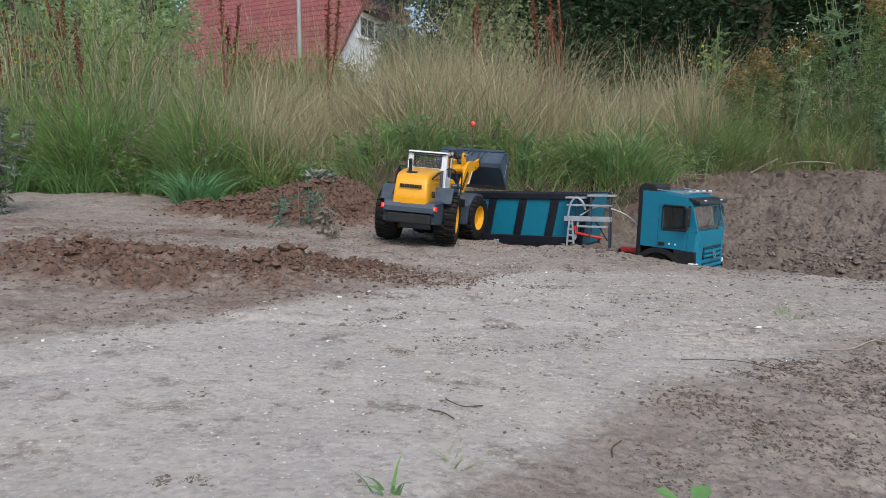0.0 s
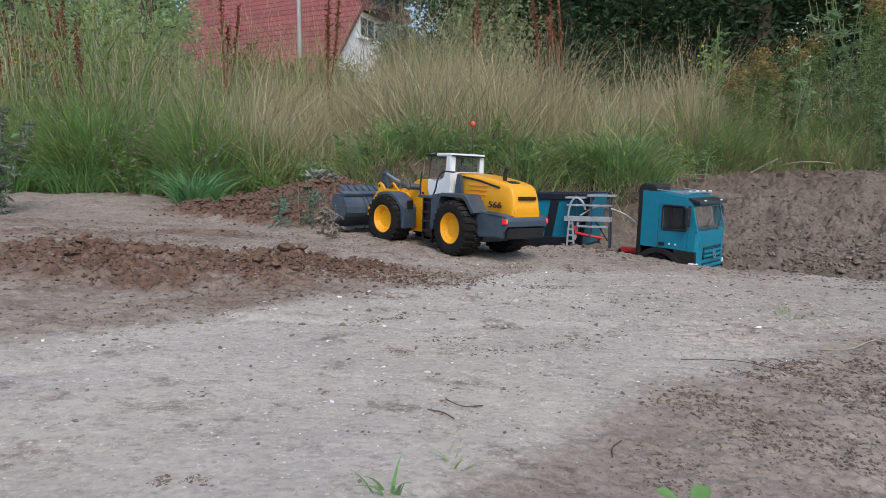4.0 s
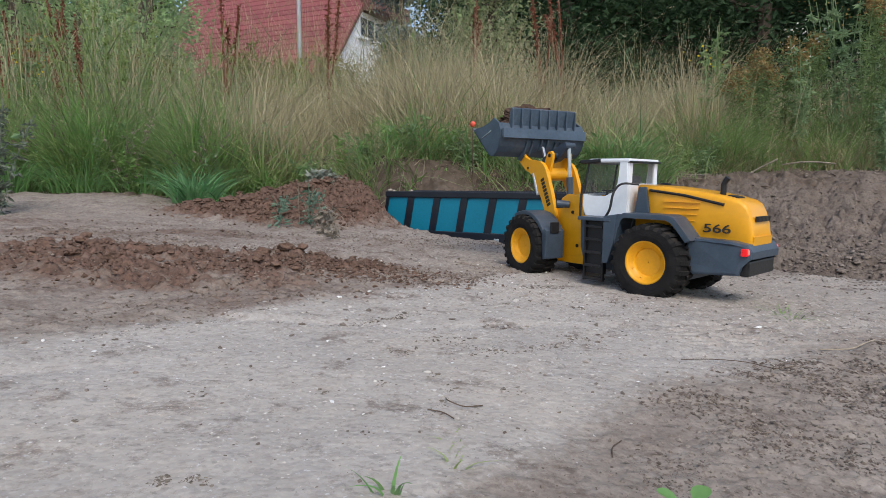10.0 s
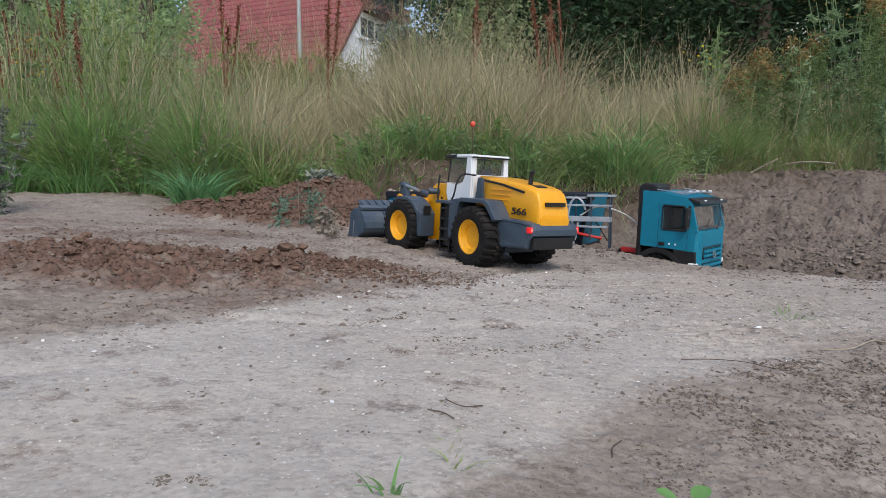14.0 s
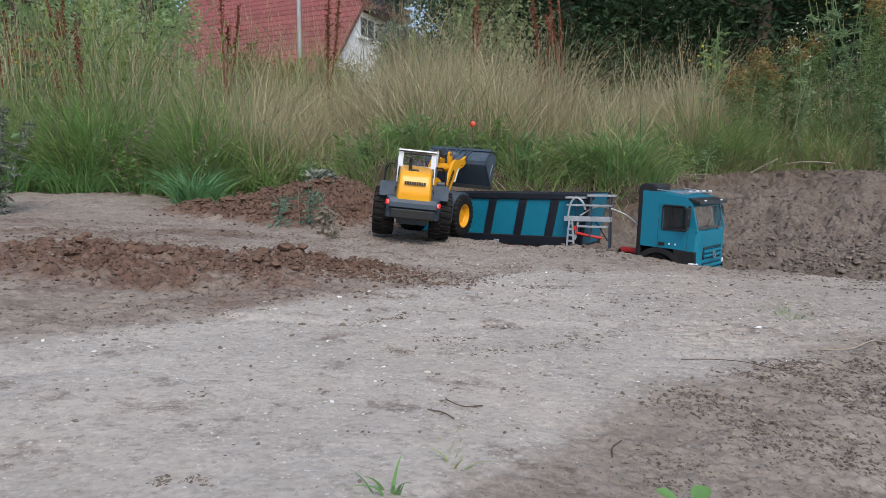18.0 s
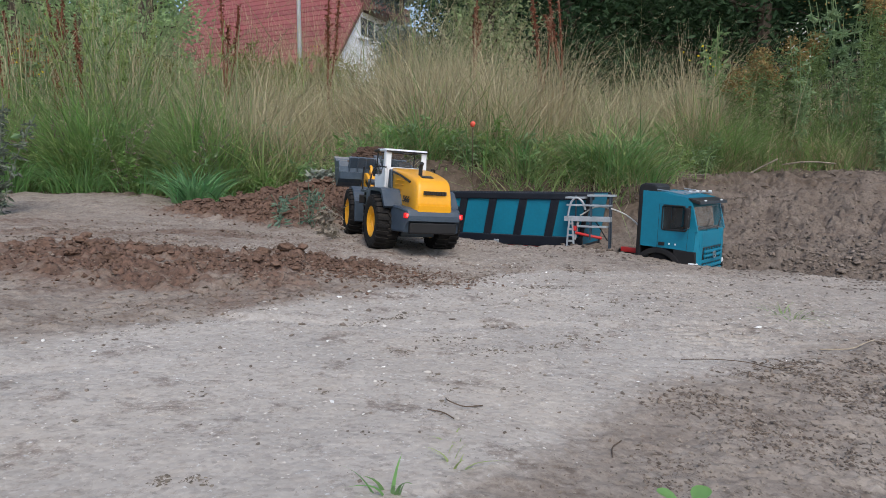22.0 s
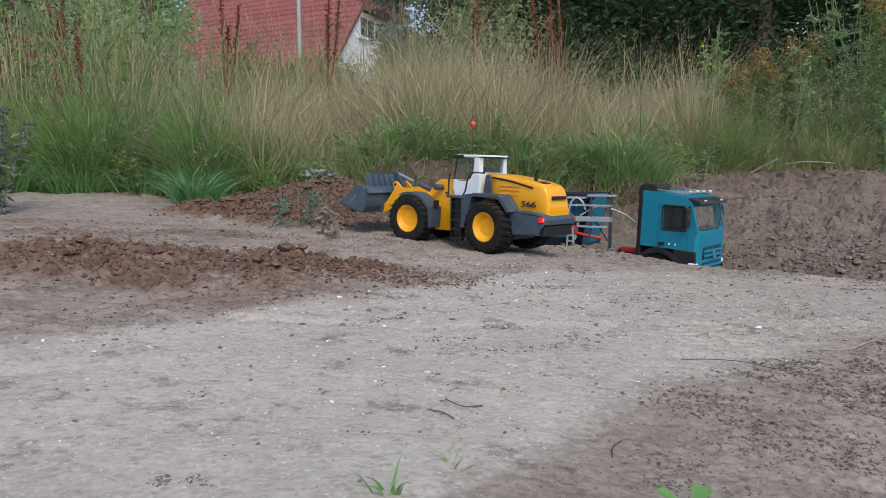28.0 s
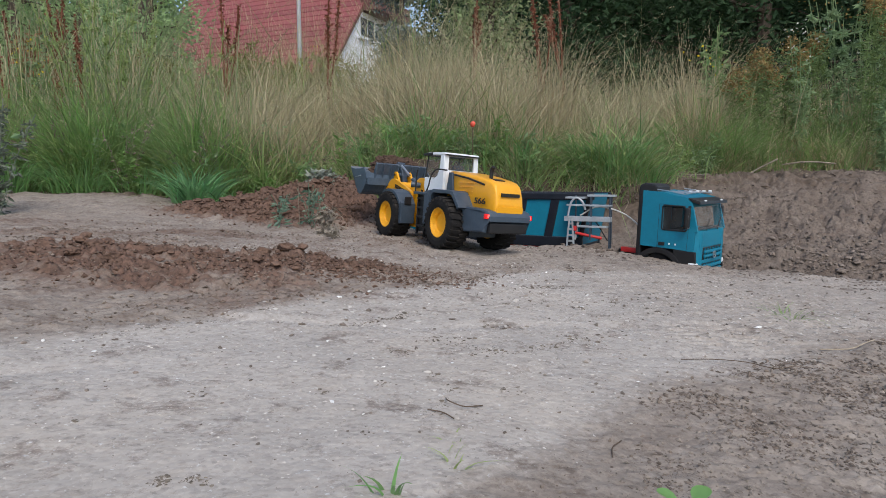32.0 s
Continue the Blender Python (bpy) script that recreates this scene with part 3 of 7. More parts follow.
    me.polygons.foreach_set("use_smooth", [True] * len(quads))
    me.materials.append(mat)
    return new(name, me)


ground = tagged(sheet("ground", spacing([(-1.25, -0.5, 0.0052), (-0.5, 0.5, 0.0036), (0.5, 1.5, 0.0055)], 1500), spacing([(0.24, 0.6, 0.0024), (0.6, 1.25, 0.0036), (1.25, 2.7, 0.006)], 1500), EARTH),
                "trodden pale earth track among dug brown soil", "ground", kind="structure")


def on_ground(x, y):
    return float(height(np.array([x]), np.array([y]))[0])


# ---- truck with tipping trailer, parked in the ramp ----
def road_wheel(parent, at, hub_mat, r=0.036, w=0.024):
    bm = bmesh.new()
    lathe(bm, [(r * 0.62, -w * 0.42), (r * 0.62, w * 0.42), (r * 0.52, w * 0.30), (r * 0.2, w * 0.30), (r * 0.16, w * 0.5), (0.001, w * 0.5), (0.001, -w * 0.42)], 24)
    wheel = part("wheel", bm, hub_mat, parent, smooth=False, at=at)
    bm = bmesh.new()
    lathe(bm, [(r * 0.62, -w * 0.45), (r * 0.9, -w * 0.5), (r, -w * 0.38), (r, w * 0.38), (r * 0.9, w * 0.5), (r * 0.62, w * 0.45)], 28)
    for k in range(28):
        a = 2 * math.pi * k / 28
        box(bm, (0, 0, 0), (0.004, w * 0.8, 0.003), 0, Matrix.Rotation(a, 4, "Y") @ Matrix.Translation((0, 0, r)))
    part("tyre", bm, RUBBER, wheel)
    return wheel


TRAILER_TOP = 0.114
trailer_z = TRAILER_TOP - 0.20
trailer = thing("tipper_trailer", "teal tipping trailer with slanted black ribs, heaped with soil", "trailer",
                pose(-0.1575, 2.094, trailer_z, 0, 0, -30))
LT, HW, ZB, ZT = 0.688, 0.085, 0.058, 0.20
SL = 0.026  # lean of the ribs over the height


def tub_wall(y):
    bm = bmesh.new()
    prism(bm, [(-0.0, ZB), (LT - SL, ZB), (LT, ZT), (SL, ZT)], y - 0.003, y + 0.003)
    return bm


for side in (-1, 1):
    wall = part("side_wall", tub_wall(side * (HW - 0.006)), TEAL, trailer)
    bm = bmesh.new()
    box(bm, (LT / 2 + SL / 2, side * (HW - 0.004), ZT - 0.0075), (LT - SL + 0.012, 0.014, 0.019), 0.003)
    part("top_rail", bm, NAVY, trailer)
    bm = bmesh.new()
    box(bm, (LT / 2 - SL / 2 + 0.003, side * (HW - 0.004), ZB + 0.0095), (LT - SL, 0.012, 0.029), 0.003)
    part("bottom_rail", bm, NAVY, trailer)
    marks = [(0.0, 0.0365 - SL)] + [(0.0365 - SL + 0.0941 * k - 0.0235, 0.0365 - SL + 0.0941 * k) for k in range(1, 7)] + [(LT - SL - 0.012, LT - SL)]
    for x0, x1 in marks:
        bm = bmesh.new()
        prism(bm, [(x0, ZB + 0.002), (x1, ZB + 0.002), (x1 + SL, ZT - 0.002), (x0 + SL, ZT - 0.002)], side * (HW - 0.004) - 0.005, side * (HW - 0.004) + 0.005, 0.0015)
        part("rib", bm, NAVY, trailer)
bm = bmesh.new()
prism(bm, [(LT - SL - 0.004, ZB), (LT - SL, ZB), (LT, ZT), (LT - 0.004, ZT)], -HW + 0.009, HW - 0.009)
part("front_wall", bm, TEAL, trailer)
bm = bmesh.new()
prism(bm, [(0.0, ZB), (0.005, ZB), (0.005 + SL, ZT - 0.004), (SL, ZT - 0.004)], -HW + 0.009, HW - 0.009)
part("tailgate", bm, NAVY, trailer)
bm = bmesh.new()
box(bm, (LT / 2, 0, ZB + 0.001), (LT - SL - 0.02, 2 * HW - 0.03, 0.006))
part("tub_floor", bm, NAVY, trailer)
for s in (-1, 1):
    bm = bmesh.new()
    box(bm, (LT / 2 - 0.03, s * 0.03, ZB - 0.014), (LT - 0.08, 0.012, 0.02), 0.002)
    part("chassis_rail", bm, REDP, trailer)
for x in (0.1, 0.19, 0.28):
    for s in (-1, 1):
        road_wheel(trailer, pose(x, s * 0.066, 0.034, 0, 0, 0 if s > 0 else 180), GALV)
# small grey support below the near side wall
bm = bmesh.new()
box(bm, (0.412, -HW - 0.0045, ZB - 0.004), (0.015, 0.005, 0.026), 0.001)
part("side_support", bm, GALV, trailer)
# silver frame, valve stand and hoses in front of the tub
FX = 0.628


def bar(name, a, b, thick, high, mat=None, label=""):
    bm = bmesh.new()
    a, b = Vector(a), Vector(b)
    d = b - a
    box(bm, (0, 0, 0), (d.length, thick, high), min(thick, high) * 0.2, Matrix.Translation((a + b) / 2) @ Matrix.Rotation(math.atan2(d.y, d.x), 4, "Z") @ Matrix.Rotation(-math.asin(d.z / d.length), 4, "Y"))
    return part(name, bm, mat or GALV, trailer, label)


for z, high, x0, x1 in ((ZT - 0.004, 0.0055, 0.055, 0.128), (ZT - 0.010, 0.005, -0.004, 0.05), (ZB + 0.112, 0.0045, 0.0, 0.118), (ZB + 0.076, 0.013, -0.006, 0.118), (ZB + 0.056, 0.005, 0.03, 0.112)):
    for y in (-0.108, -0.092):
        bar("frame_rail", (FX + x0, y, z), (FX + x1, y, z), 0.006, high)
    for x in (x0 + 0.004, x1 - 0.003):
        bar("frame_crossbar", (FX + x, -0.105, z), (FX + x, -0.095, z), 0.006, high * 0.9)
for x, y, z0 in ((0.116, -0.108, 0.0), (0.116, -0.092, 0.0), (0.065, -0.108, 0.02), (0.02, -0.092, 0.02), (0.065, -0.1, 0.03)):
    bm = bmesh.new()
    rod(bm, (FX + x, y, ZB + z0), (FX + x, y, ZT - 0.004), 0.0022)
    part("frame_post", bm, GREY, trailer)
# perforated support leg
for x in (0.0, 0.026):
    bar("leg_post", (FX + x, -0.112, ZB - 0.035), (FX + 0.013 + 0.3 * (x - 0.013), -0.112, ZB + 0.074), 0.003, 0.0045)
for k in range(7):
    half = 0.013 * (1 - 0.1 * k)
    bar("leg_rung", (FX + 0.013 - half, -0.112, ZB - 0.03 + 0.0155 * k), (FX + 0.013 + half, -0.112, ZB - 0.03 + 0.0155 * k), 0.003, 0.005)
bm = bmesh.new()
rod(bm, (FX + 0.022, -0.102, ZB + 0.02), (FX + 0.030, -0.1, ZB + 0.068), 0.0034)
part("air_cylinder", bm, GALV, trailer)
bm = bmesh.new()
tube(bm, curve_points([(FX + 0.004, -0.11, ZB + 0.082), (FX + 0.012, -0.111, ZB + 0.118), (FX + 0.026, -0.11, ZB + 0.132), (FX + 0.042, -0.108, ZB + 0.122), (FX + 0.05, -0.104, ZB + 0.10)]), 0.0029)
part("bent_pipe", bm, GALV, trailer)
bm = bmesh.new()
tube(bm, curve_points([(FX + 0.035, -0.1, ZB + 0.085), (FX + 0.085, -0.1, ZB + 0.109), (FX + 0.16, -0.105, ZB + 0.088), (FX + 0.225, -0.115, ZB + 0.03)]), 0.0019)
part("hose", bm, HOSE, trailer, "pale air hose")
bm = bmesh.new()
tube(bm, curve_points([(FX + 0.03, -0.1, ZB + 0.07), (FX + 0.07, -0.1, ZB + 0.075), (FX + 0.11, -0.1, ZB + 0.02)]), 0.0017)
part("hose", bm, BLACK, trailer, "black hose")
bm = bmesh.new()
tube(bm, curve_points([(FX + 0.025, -0.104, ZB + 0.038), (FX + 0.06, -0.104, ZB + 0.032), (FX + 0.095, -0.1, ZB + 0.026)]), 0.004)
box(bm, (FX + 0.022, -0.106, ZB + 0.05), (0.012, 0.012, 0.014), 0.003)
part("red_coupling", bm, REDP, trailer, "red painted coupling arm")

# cab
truck = thing("truck_tractor", "teal truck cab with black visor, standing nose-down in the dug ramp", "truck", pose(0.5290, 1.5618, -0.091, 0, 2, -43))
CZ = 0.066  # cab sill above the road
CW = 0.087


# hollow cab: two side walls with window openings, roof, nose, floor
bm = bmesh.new()
for s in (-1, 1):
    y0, y1 = sorted((s * (CW - 0.006), s * CW))
    for outline in ([(0.0, 0.021), (0.09, 0.020), (0.140, 0.018), (0.140, 0.064), (0.0, 0.064)],
                    [(0.0, 0.064), (0.056, 0.064), (0.056, 0.119), (0.0, 0.119)],
                    [(0.118, 0.064), (0.147, 0.064), (0.131, 0.119), (0.1105, 0.119), (0.119, 0.076)],
                    [(0.0, 0.119), (0.131, 0.119), (0.128, 0.128), (0.112, 0.140), (0.05, 0.150), (0.0, 0.152)]):
        prism(bm, [(q, CZ + z) for q, z in outline], y0, y1)
w = CW - 0.006
prism(bm, [(q, CZ + z) for q, z in ((0.0, 0.1515), (0.05, 0.1495), (0.112, 0.1395), (0.1275, 0.1275), (0.130, 0.119), (0.122, 0.119), (0.11, 0.131), (0.05, 0.142), (0.0, 0.144))], -w, w)
prism(bm, [(q, CZ + z) for q, z in ((0.1475, 0.008), (0.1495, 0.03), (0.1465, 0.064), (0.138, 0.066), (0.138, 0.008))], -w + 0.007, w - 0.007)
part("cab_body", bm, TEAL, truck)
bm = bmesh.new()
box(bm, (0.068, 0, CZ + 0.036), (0.13, 2 * w - 0.004, 0.012))
box(bm, (0.128, 0, CZ + 0.062), (0.018, 2 * w - 0.006, 0.018), 0.004)
part("dashboard", bm, INNER, truck)
for s in (-1, 1):
    bm = bmesh.new()
    box(bm, (0.058, s * 0.043, CZ + 0.05), (0.04, 0.042, 0.02), 0.006)
    box(bm, (0.034, s * 0.043, CZ + 0.08), (0.014, 0.042, 0.06), 0.006)
    part("seat", bm, INNER, truck)
bm = bmesh.new()
box(bm, (-0.006, 0, CZ + 0.068), (0.014, 2 * CW - 0.004, 0.15), 0.004)
part("rear_panel", bm, BLACK, truck)
bm = bmesh.new()
prism(bm, [(-0.013, CZ + 0.138), (0.036, CZ + 0.146), (0.036, CZ + 0.160), (0.030, CZ + 0.1665), (0.002, CZ + 0.1695), (-0.009, CZ + 0.165), (-0.013, CZ + 0.155)], -CW + 0.001, -0.012, 0.004)
part("roof_box", bm, BLACK, truck, "black air box on the roof")
for s in (-1, 1):
    bm = bmesh.new()
    prism(bm, [(0.056, CZ + 0.064), (0.118, CZ + 0.064), (0.119, CZ + 0.076), (0.1105, CZ + 0.119), (0.056, CZ + 0.119)], s * (CW - 0.003) - 0.001, s * (CW - 0.003) + 0.001)
    part("side_window", bm, CAB_GLASS, truck)
    bm = bmesh.new()
    edge = [(0.058, 0.063), (0.116, 0.063), (0.1195, 0.067), (0.1195, 0.077), (0.1115, 0.116), (0.109, 0.1195), (0.058, 0.1195), (0.055, 0.1165), (0.055, 0.066)]
    for (xa, za), (xb, zb) in zip(edge, edge[1:] + edge[:1]):
        rod(bm, (xa, s * (CW + 0.0002), CZ + za), (xb, s * (CW + 0.0002), CZ + zb), 0.0016, n=6)
    part("window_seal", bm, BLACK, truck, "black rubber window seal")
    bm = bmesh.new()
    for a, b in (((0.046, CZ + 0.014), (0.046, CZ + 0.122)), ((0.046, CZ + 0.122), (0.112, CZ + 0.120)), ((0.112, CZ + 0.120), (0.124, CZ + 0.07)), ((0.124, CZ + 0.07), (0.122, CZ + 0.014))):
        rod(bm, (a[0], s * (CW - 0.0002), a[1]), (b[0], s * (CW - 0.0002), b[1]), 0.0005, n=6)
    part("door_seam", bm, BLACK, truck)
    bm = bmesh.new()
    box(bm, (0.058, s * (CW + 0.001), CZ + 0.03), (0.016, 0.004, 0.008), 0.0015)
    part("door_handle", bm, BLACK, truck)
    bm = bmesh.new()
    box(bm, (0.078, s * (CW + 0.0005), CZ + 0.031), (0.003, 0.002, 0.004))
    box(bm, (0.094, s * (CW + 0.0005), CZ + 0.031), (0.003, 0.002, 0.004))
    part("badge_mark", bm, WHITE, truck)
    bm = bmesh.new()
    tube(bm, [(0.126, s * CW, CZ + 0.120), (0.127, s * (CW + 0.014), CZ + 0.120)], 0.002)
    box(bm, (0.126, s * (CW + 0.016), CZ + 0.094), (0.012, 0.016, 0.048), 0.005)
    mirror = part("wing_mirror", bm, BLACK, truck)
    for zz, hh in ((0.1, 0.02), (0.078, 0.012)):
        bm = bmesh.new()
        box(bm, (0.1198, s * (CW + 0.016), CZ + zz), (0.0008, 0.011, hh), 0.0002)
        part("mirror_glass", bm, STEEL, mirror, "bright mirror glass")
    bm = bmesh.new()
    prism(bm, [(0.046 + 0.058 * math.cos(a), CZ - 0.034 + 0.054 * math.sin(a)) for a in np.linspace(0, math.pi, 14)]
          + [(0.046 + 0.047 * math.cos(a), CZ - 0.034 + 0.043 * math.sin(a)) for a in np.linspace(math.pi, 0, 14)], s * (CW - 0.03), s * (CW + 0.001), 0.001)
    part("wheel_arch", bm, BLACK, truck)
    bm = bmesh.new()
    box(bm, (0.139, s * (CW - 0.010), CZ - 0.014), (0.02, 0.026, 0.014), 0.005)
    part("headlight", bm, LAMP, truck)
    bm = bmesh.new()
    prism(bm, [(0.088, CZ + 0.0195), (0.144, CZ + 0.0175), (0.150, CZ - 0.03), (0.100, CZ - 0.04)], s * (CW - 0.004) - 0.004, s * (CW - 0.004) + 0.004, 0.002)
    part("lower_fairing", bm, BLACK, truck)
    road_wheel(truck, pose(0.044, s * 0.07, 0.036, 0, 0, 0 if s > 0 else 180), GALV)
    road_wheel(truck, pose(-0.10, s * 0.068, 0.016, 0, 0, 0 if s > 0 else 180), GALV)
    bm = bmesh.new()
    box(bm, (0.0, s * 0.05, 0.068), (0.13, 0.012, 0.012), 0.002)
    part("chassis_rail", bm, REDP, truck)
bm = bmesh.new()
prism(bm, [(0.1475, CZ + 0.066), (0.1325, CZ + 0.121), (0.1295, CZ + 0.121), (0.1445, CZ + 0.066)], -CW + 0.008, CW - 0.008)
part("windscreen", bm, CAB_GLASS, truck)
bm = bmesh.new()
prism(bm, [(0.116, CZ + 0.139), (0.146, CZ + 0.133), (0.149, CZ + 0.126), (0.142, CZ + 0.126), (0.126, CZ + 0.131)], -CW + 0.002, CW - 0.002, 0.001)
part("sun_visor", bm, BLACK, truck)
for y in (-0.04, 0.03):
    bm = bmesh.new()
    rod(bm, (0.1485, y, CZ + 0.066), (0.142, y + 0.035, CZ + 0.092), 0.0011, n=6)
    part("wiper", bm, BLACK, truck)
for z in (0.017, 0.007, -0.017, -0.027, -0.037):
    bm = bmesh.new()
    box(bm, (0.1525, 0, CZ + z), (0.009, 2 * CW - 0.066, 0.0064), 0.002)
    part("grille_slat", bm, TEAL, truck)
for z, h in ((0.012, 0.03), (-0.027, 0.036)):
    bm = bmesh.new()
    box(bm, (0.1495, 0, CZ + z), (0.005, 2 * CW - 0.06, h), 0.0015)
    part("grille_backing", bm, BLACK, truck)
bm = bmesh.new()
box(bm, (0.1498, 0, CZ - 0.0055), (0.006, 2 * CW - 0.058, 0.009), 0.002)
part("grille_band", bm, TEAL, truck)
bm = bmesh.new()
lathe(bm, [(0.0075, -0.0012), (0.0085, -0.0012), (0.0085, 0.0012), (0.0075, 0.0012)], 20)
for k in range(3):
    a = math.pi / 2 + 2 * math.pi * k / 3
    rod(bm, (0, 0, 0), (0.008 * math.cos(a), 0, 0.008 * math.sin(a)), 0.0009, n=6)
part("round_emblem", bm, STEEL, truck, at=pose(0.157, 0, CZ + 0.008, 0, 0, 90))
bm = bmesh.new()
prism(bm, [(0.135, CZ - 0.058), (0.151, CZ - 0.056), (0.1515, CZ - 0.046), (0.135, CZ - 0.044)], -CW, CW, 0.003)
part("bumper", bm, TEAL, truck)
for y in (-CW + 0.004, CW - 0.004):
    bm = bmesh.new()
    tube(bm, [(0.03, y, CZ + 0.1555), (0.06, y, CZ + 0.1535), (0.108, y, CZ + 0.1465)], 0.0013, 6)
    part("roof_rail", bm, STEEL, truck)
for s in (-1, 1):
    bm = bmesh.new()
    rod(bm, (0.127, s * (CW - 0.0245), CZ - 0.02), (0.1275, s * (CW - 0.0245), CZ + 0.066), 0.0245, 0.0235, 28)
    part("corner_panel", bm, TEAL, truck)
    bm = bmesh.new()
    box(bm, (0.1455, s * 0.05, CZ + 0.1335), (0.003, 0.012, 0.003), 0.001)
    part("marker_lamp", bm, LAMP, truck)
for k in range(7):
    for z, h in ((0.012, 0.026), (-0.027, 0.032)):
        bm = bmesh.new()
        box(bm, (0.1515, -0.048 + 0.016 * k, CZ + z), (0.006, 0.002, h))
        part("grille_bar", bm, TEAL, truck)
bm = bmesh.new()
tube(bm, [(0.108, -CW + 0.008, CZ + 0.1475), (0.11, -0.03, CZ + 0.1505), (0.11, 0.03, CZ + 0.1505), (0.108, CW - 0.008, CZ + 0.1475)], 0.0016, 8)
part("lamp_bar", bm, STEEL, truck)
for y in (-0.06, -0.02, 0.02, 0.06):
    bm = bmesh.new()
    rod(bm, (0.107, y, CZ + 0.153), (0.114, y, CZ + 0.1525), 0.0022, 0.0025, 12)
    part("roof_lamp", bm, LAMP, truck)
for y in (-0.05, -0.02, 0.02, 0.05):
    bm = bmesh.new()
    rod(bm, (0.06, y, CZ + 0.152), (0.09, y, CZ + 0.148), 0.0014, 0.0026, 10)
    part("roof_horn", bm, STEEL, truck, "small chrome horn")
bm = bmesh.new()
box(bm, (-0.07, 0, 0.06), (0.05, 0.05, 0.01), 0.002)
part("fifth_wheel", bm, BLACK, truck)

for child in truck.children:
    if not child.name.startswith(("wheel", "chassis", "round")):
        child.data.transform(Matrix.Diagonal((0.915, 1, 1, 1)))
    if child.name.startswith("round"):
        child.location.x *= 0.92


# ---- wheel loader (toy), articulated ----
loader = thing("wheel_loader", "yellow and slate-grey toy wheel loader with a white cab, driven about", "wheel loader")
PIV, WB2, TR, HUB_Y = 0.12, 0.128, 0.0588, 0.068
PIN_A = Vector((0.107, 0, 0.108))    # arm hinge in the front frame
ARM_B = Vector((0.156, 0, 0))        # bucket pin on the arm
ARM_P = Vector((0.107, 0, 0.055))    # rocker pin on the arm
PIN_S = Vector((0.100, 0, 0.118))    # tilt cylinder foot in the front frame
PIN_L = Vector((0.118, 0.036, 0.062))  # lift cylinder foot in the front frame
ARM_L = Vector((0.100, 0.036, 0.008))  # lift cylinder eye on the arm
LINK_K = Vector((-0.006, 0, 0.026))  # link eye on the bucket
ROCK_F, ROCK_R, LINK = 0.044, 0.030, 0.030


def loft(sections, n_corner=4):
    """Skin through rounded rectangles (x, half width, z low, z high, corner radius, narrowing at the top)."""
    bm = bmesh.new()
    rings = []
    for x, hw, zl, zh, r, top in sections:
        ring = []
        for cy, cz, a0, k in ((hw - r, zl + r * 0.3, -90, 1), (hw * top - r, zh - r, 0, 1), (-hw * top + r, zh - r, 90, 1), (-hw + r, zl + r * 0.3, 180, 1)):
            for i in range(n_corner + 1):
                a = radians(a0 + 90 * i / n_corner)
                rz = r * 0.3 if cz < (zl + zh) / 2 else r
                ring.append(bm.verts.new((x, cy + r * math.cos(a), cz + rz * math.sin(a))))
        rings.append(ring)
    for a, b in zip(rings, rings[1:]):
        for i in range(len(a)):
            bm.faces.new((a[i], a[(i + 1) % len(a)], b[(i + 1) % len(a)], b[i]))
    bm.faces.new(rings[0])
    bm.faces.new(rings[-1][::-1])
    return bm


hood = part("hood", loft([(0.046, 0.040, 0.098, 0.174, 0.008, 0.93), (0.0, 0.0425, 0.098, 0.1715, 0.008, 0.92), (-0.05, 0.0430, 0.096, 0.166, 0.008, 0.90),
                          (-0.09, 0.0425, 0.090, 0.1595, 0.008, 0.88), (-0.110, 0.0415, 0.088, 0.1545, 0.008, 0.87), (-0.1185, 0.0405, 0.088, 0.149, 0.008, 0.87), (-0.1235, 0.0395, 0.088, 0.140, 0.008, 0.88),
                          (-0.1285, 0.0385, 0.089, 0.124, 0.008, 0.91), (-0.1315, 0.0355, 0.089, 0.108, 0.006, 0.93)]), YELLOW, loader, smooth=True)
hood.data.polygons.foreach_set("use_smooth", [len(p.vertices) == 4 for p in hood.data.polygons])
bm = bmesh.new()
prism(bm, [(-0.1325, 0.0895), (-0.130, 0.0895), (-0.131, 0.104), (-0.1335, 0.104)], -0.0345, 0.0345, 0.0008)
part("rear_hatch", bm, YELLOW, loader)
for k in range(9):
    bm = bmesh.new()
    box(bm, (-0.1305, 0.0212 - 0.0053 * k, 0.1285), (0.0044, 0.0042, 0.0072))
    part("name_bar", bm, PRINT, loader)
for s in (-1, 1):
    bm = bmesh.new()
    tube(bm, [(0.024, s * 0.0400, 0.1655), (-0.03, s * 0.0402, 0.1595), (-0.09, s * 0.0388, 0.1475)], 0.0022, 6)
    part("hood_slot", bm, BLACK, loader)
    for k in range(4):
        bm = bmesh.new()
        box(bm, (-0.028, s * 0.0415, 0.149 - 0.009 * k), (0.058 - 0.004 * k, 0.0028, 0.0013), 0.0005)
        part("hood_rib", bm, YELLOW, loader)
    bm = bmesh.new()
    prism(bm, [(0.047, 0.128), (0.021, 0.128), (0.029, 0.170), (0.041, 0.170)], s * 0.0385, s * 0.0437, 0.001)
    part("side_intake", bm, GREY, loader)
    # model number
    words("model_number", "566", 0.0175, PRINT, loader,
          Matrix.Translation((-0.084, s * 0.0437, 0.1125)) @ Euler((radians(90 - 6), 0, 0 if s < 0 else math.pi)).to_matrix().to_4x4() @ Matrix.Diagonal((1.55, 1, 1, 1)), "black number 566")
bm = bmesh.new()
box(bm, (0, 0, 0), (0.016, 0.024, 0.003), 0.001)
part("engine_vent", bm, BLACK, loader, at=pose(-0.094, 0.006, 0.1585, 0, -11, 0))
bm = bmesh.new()
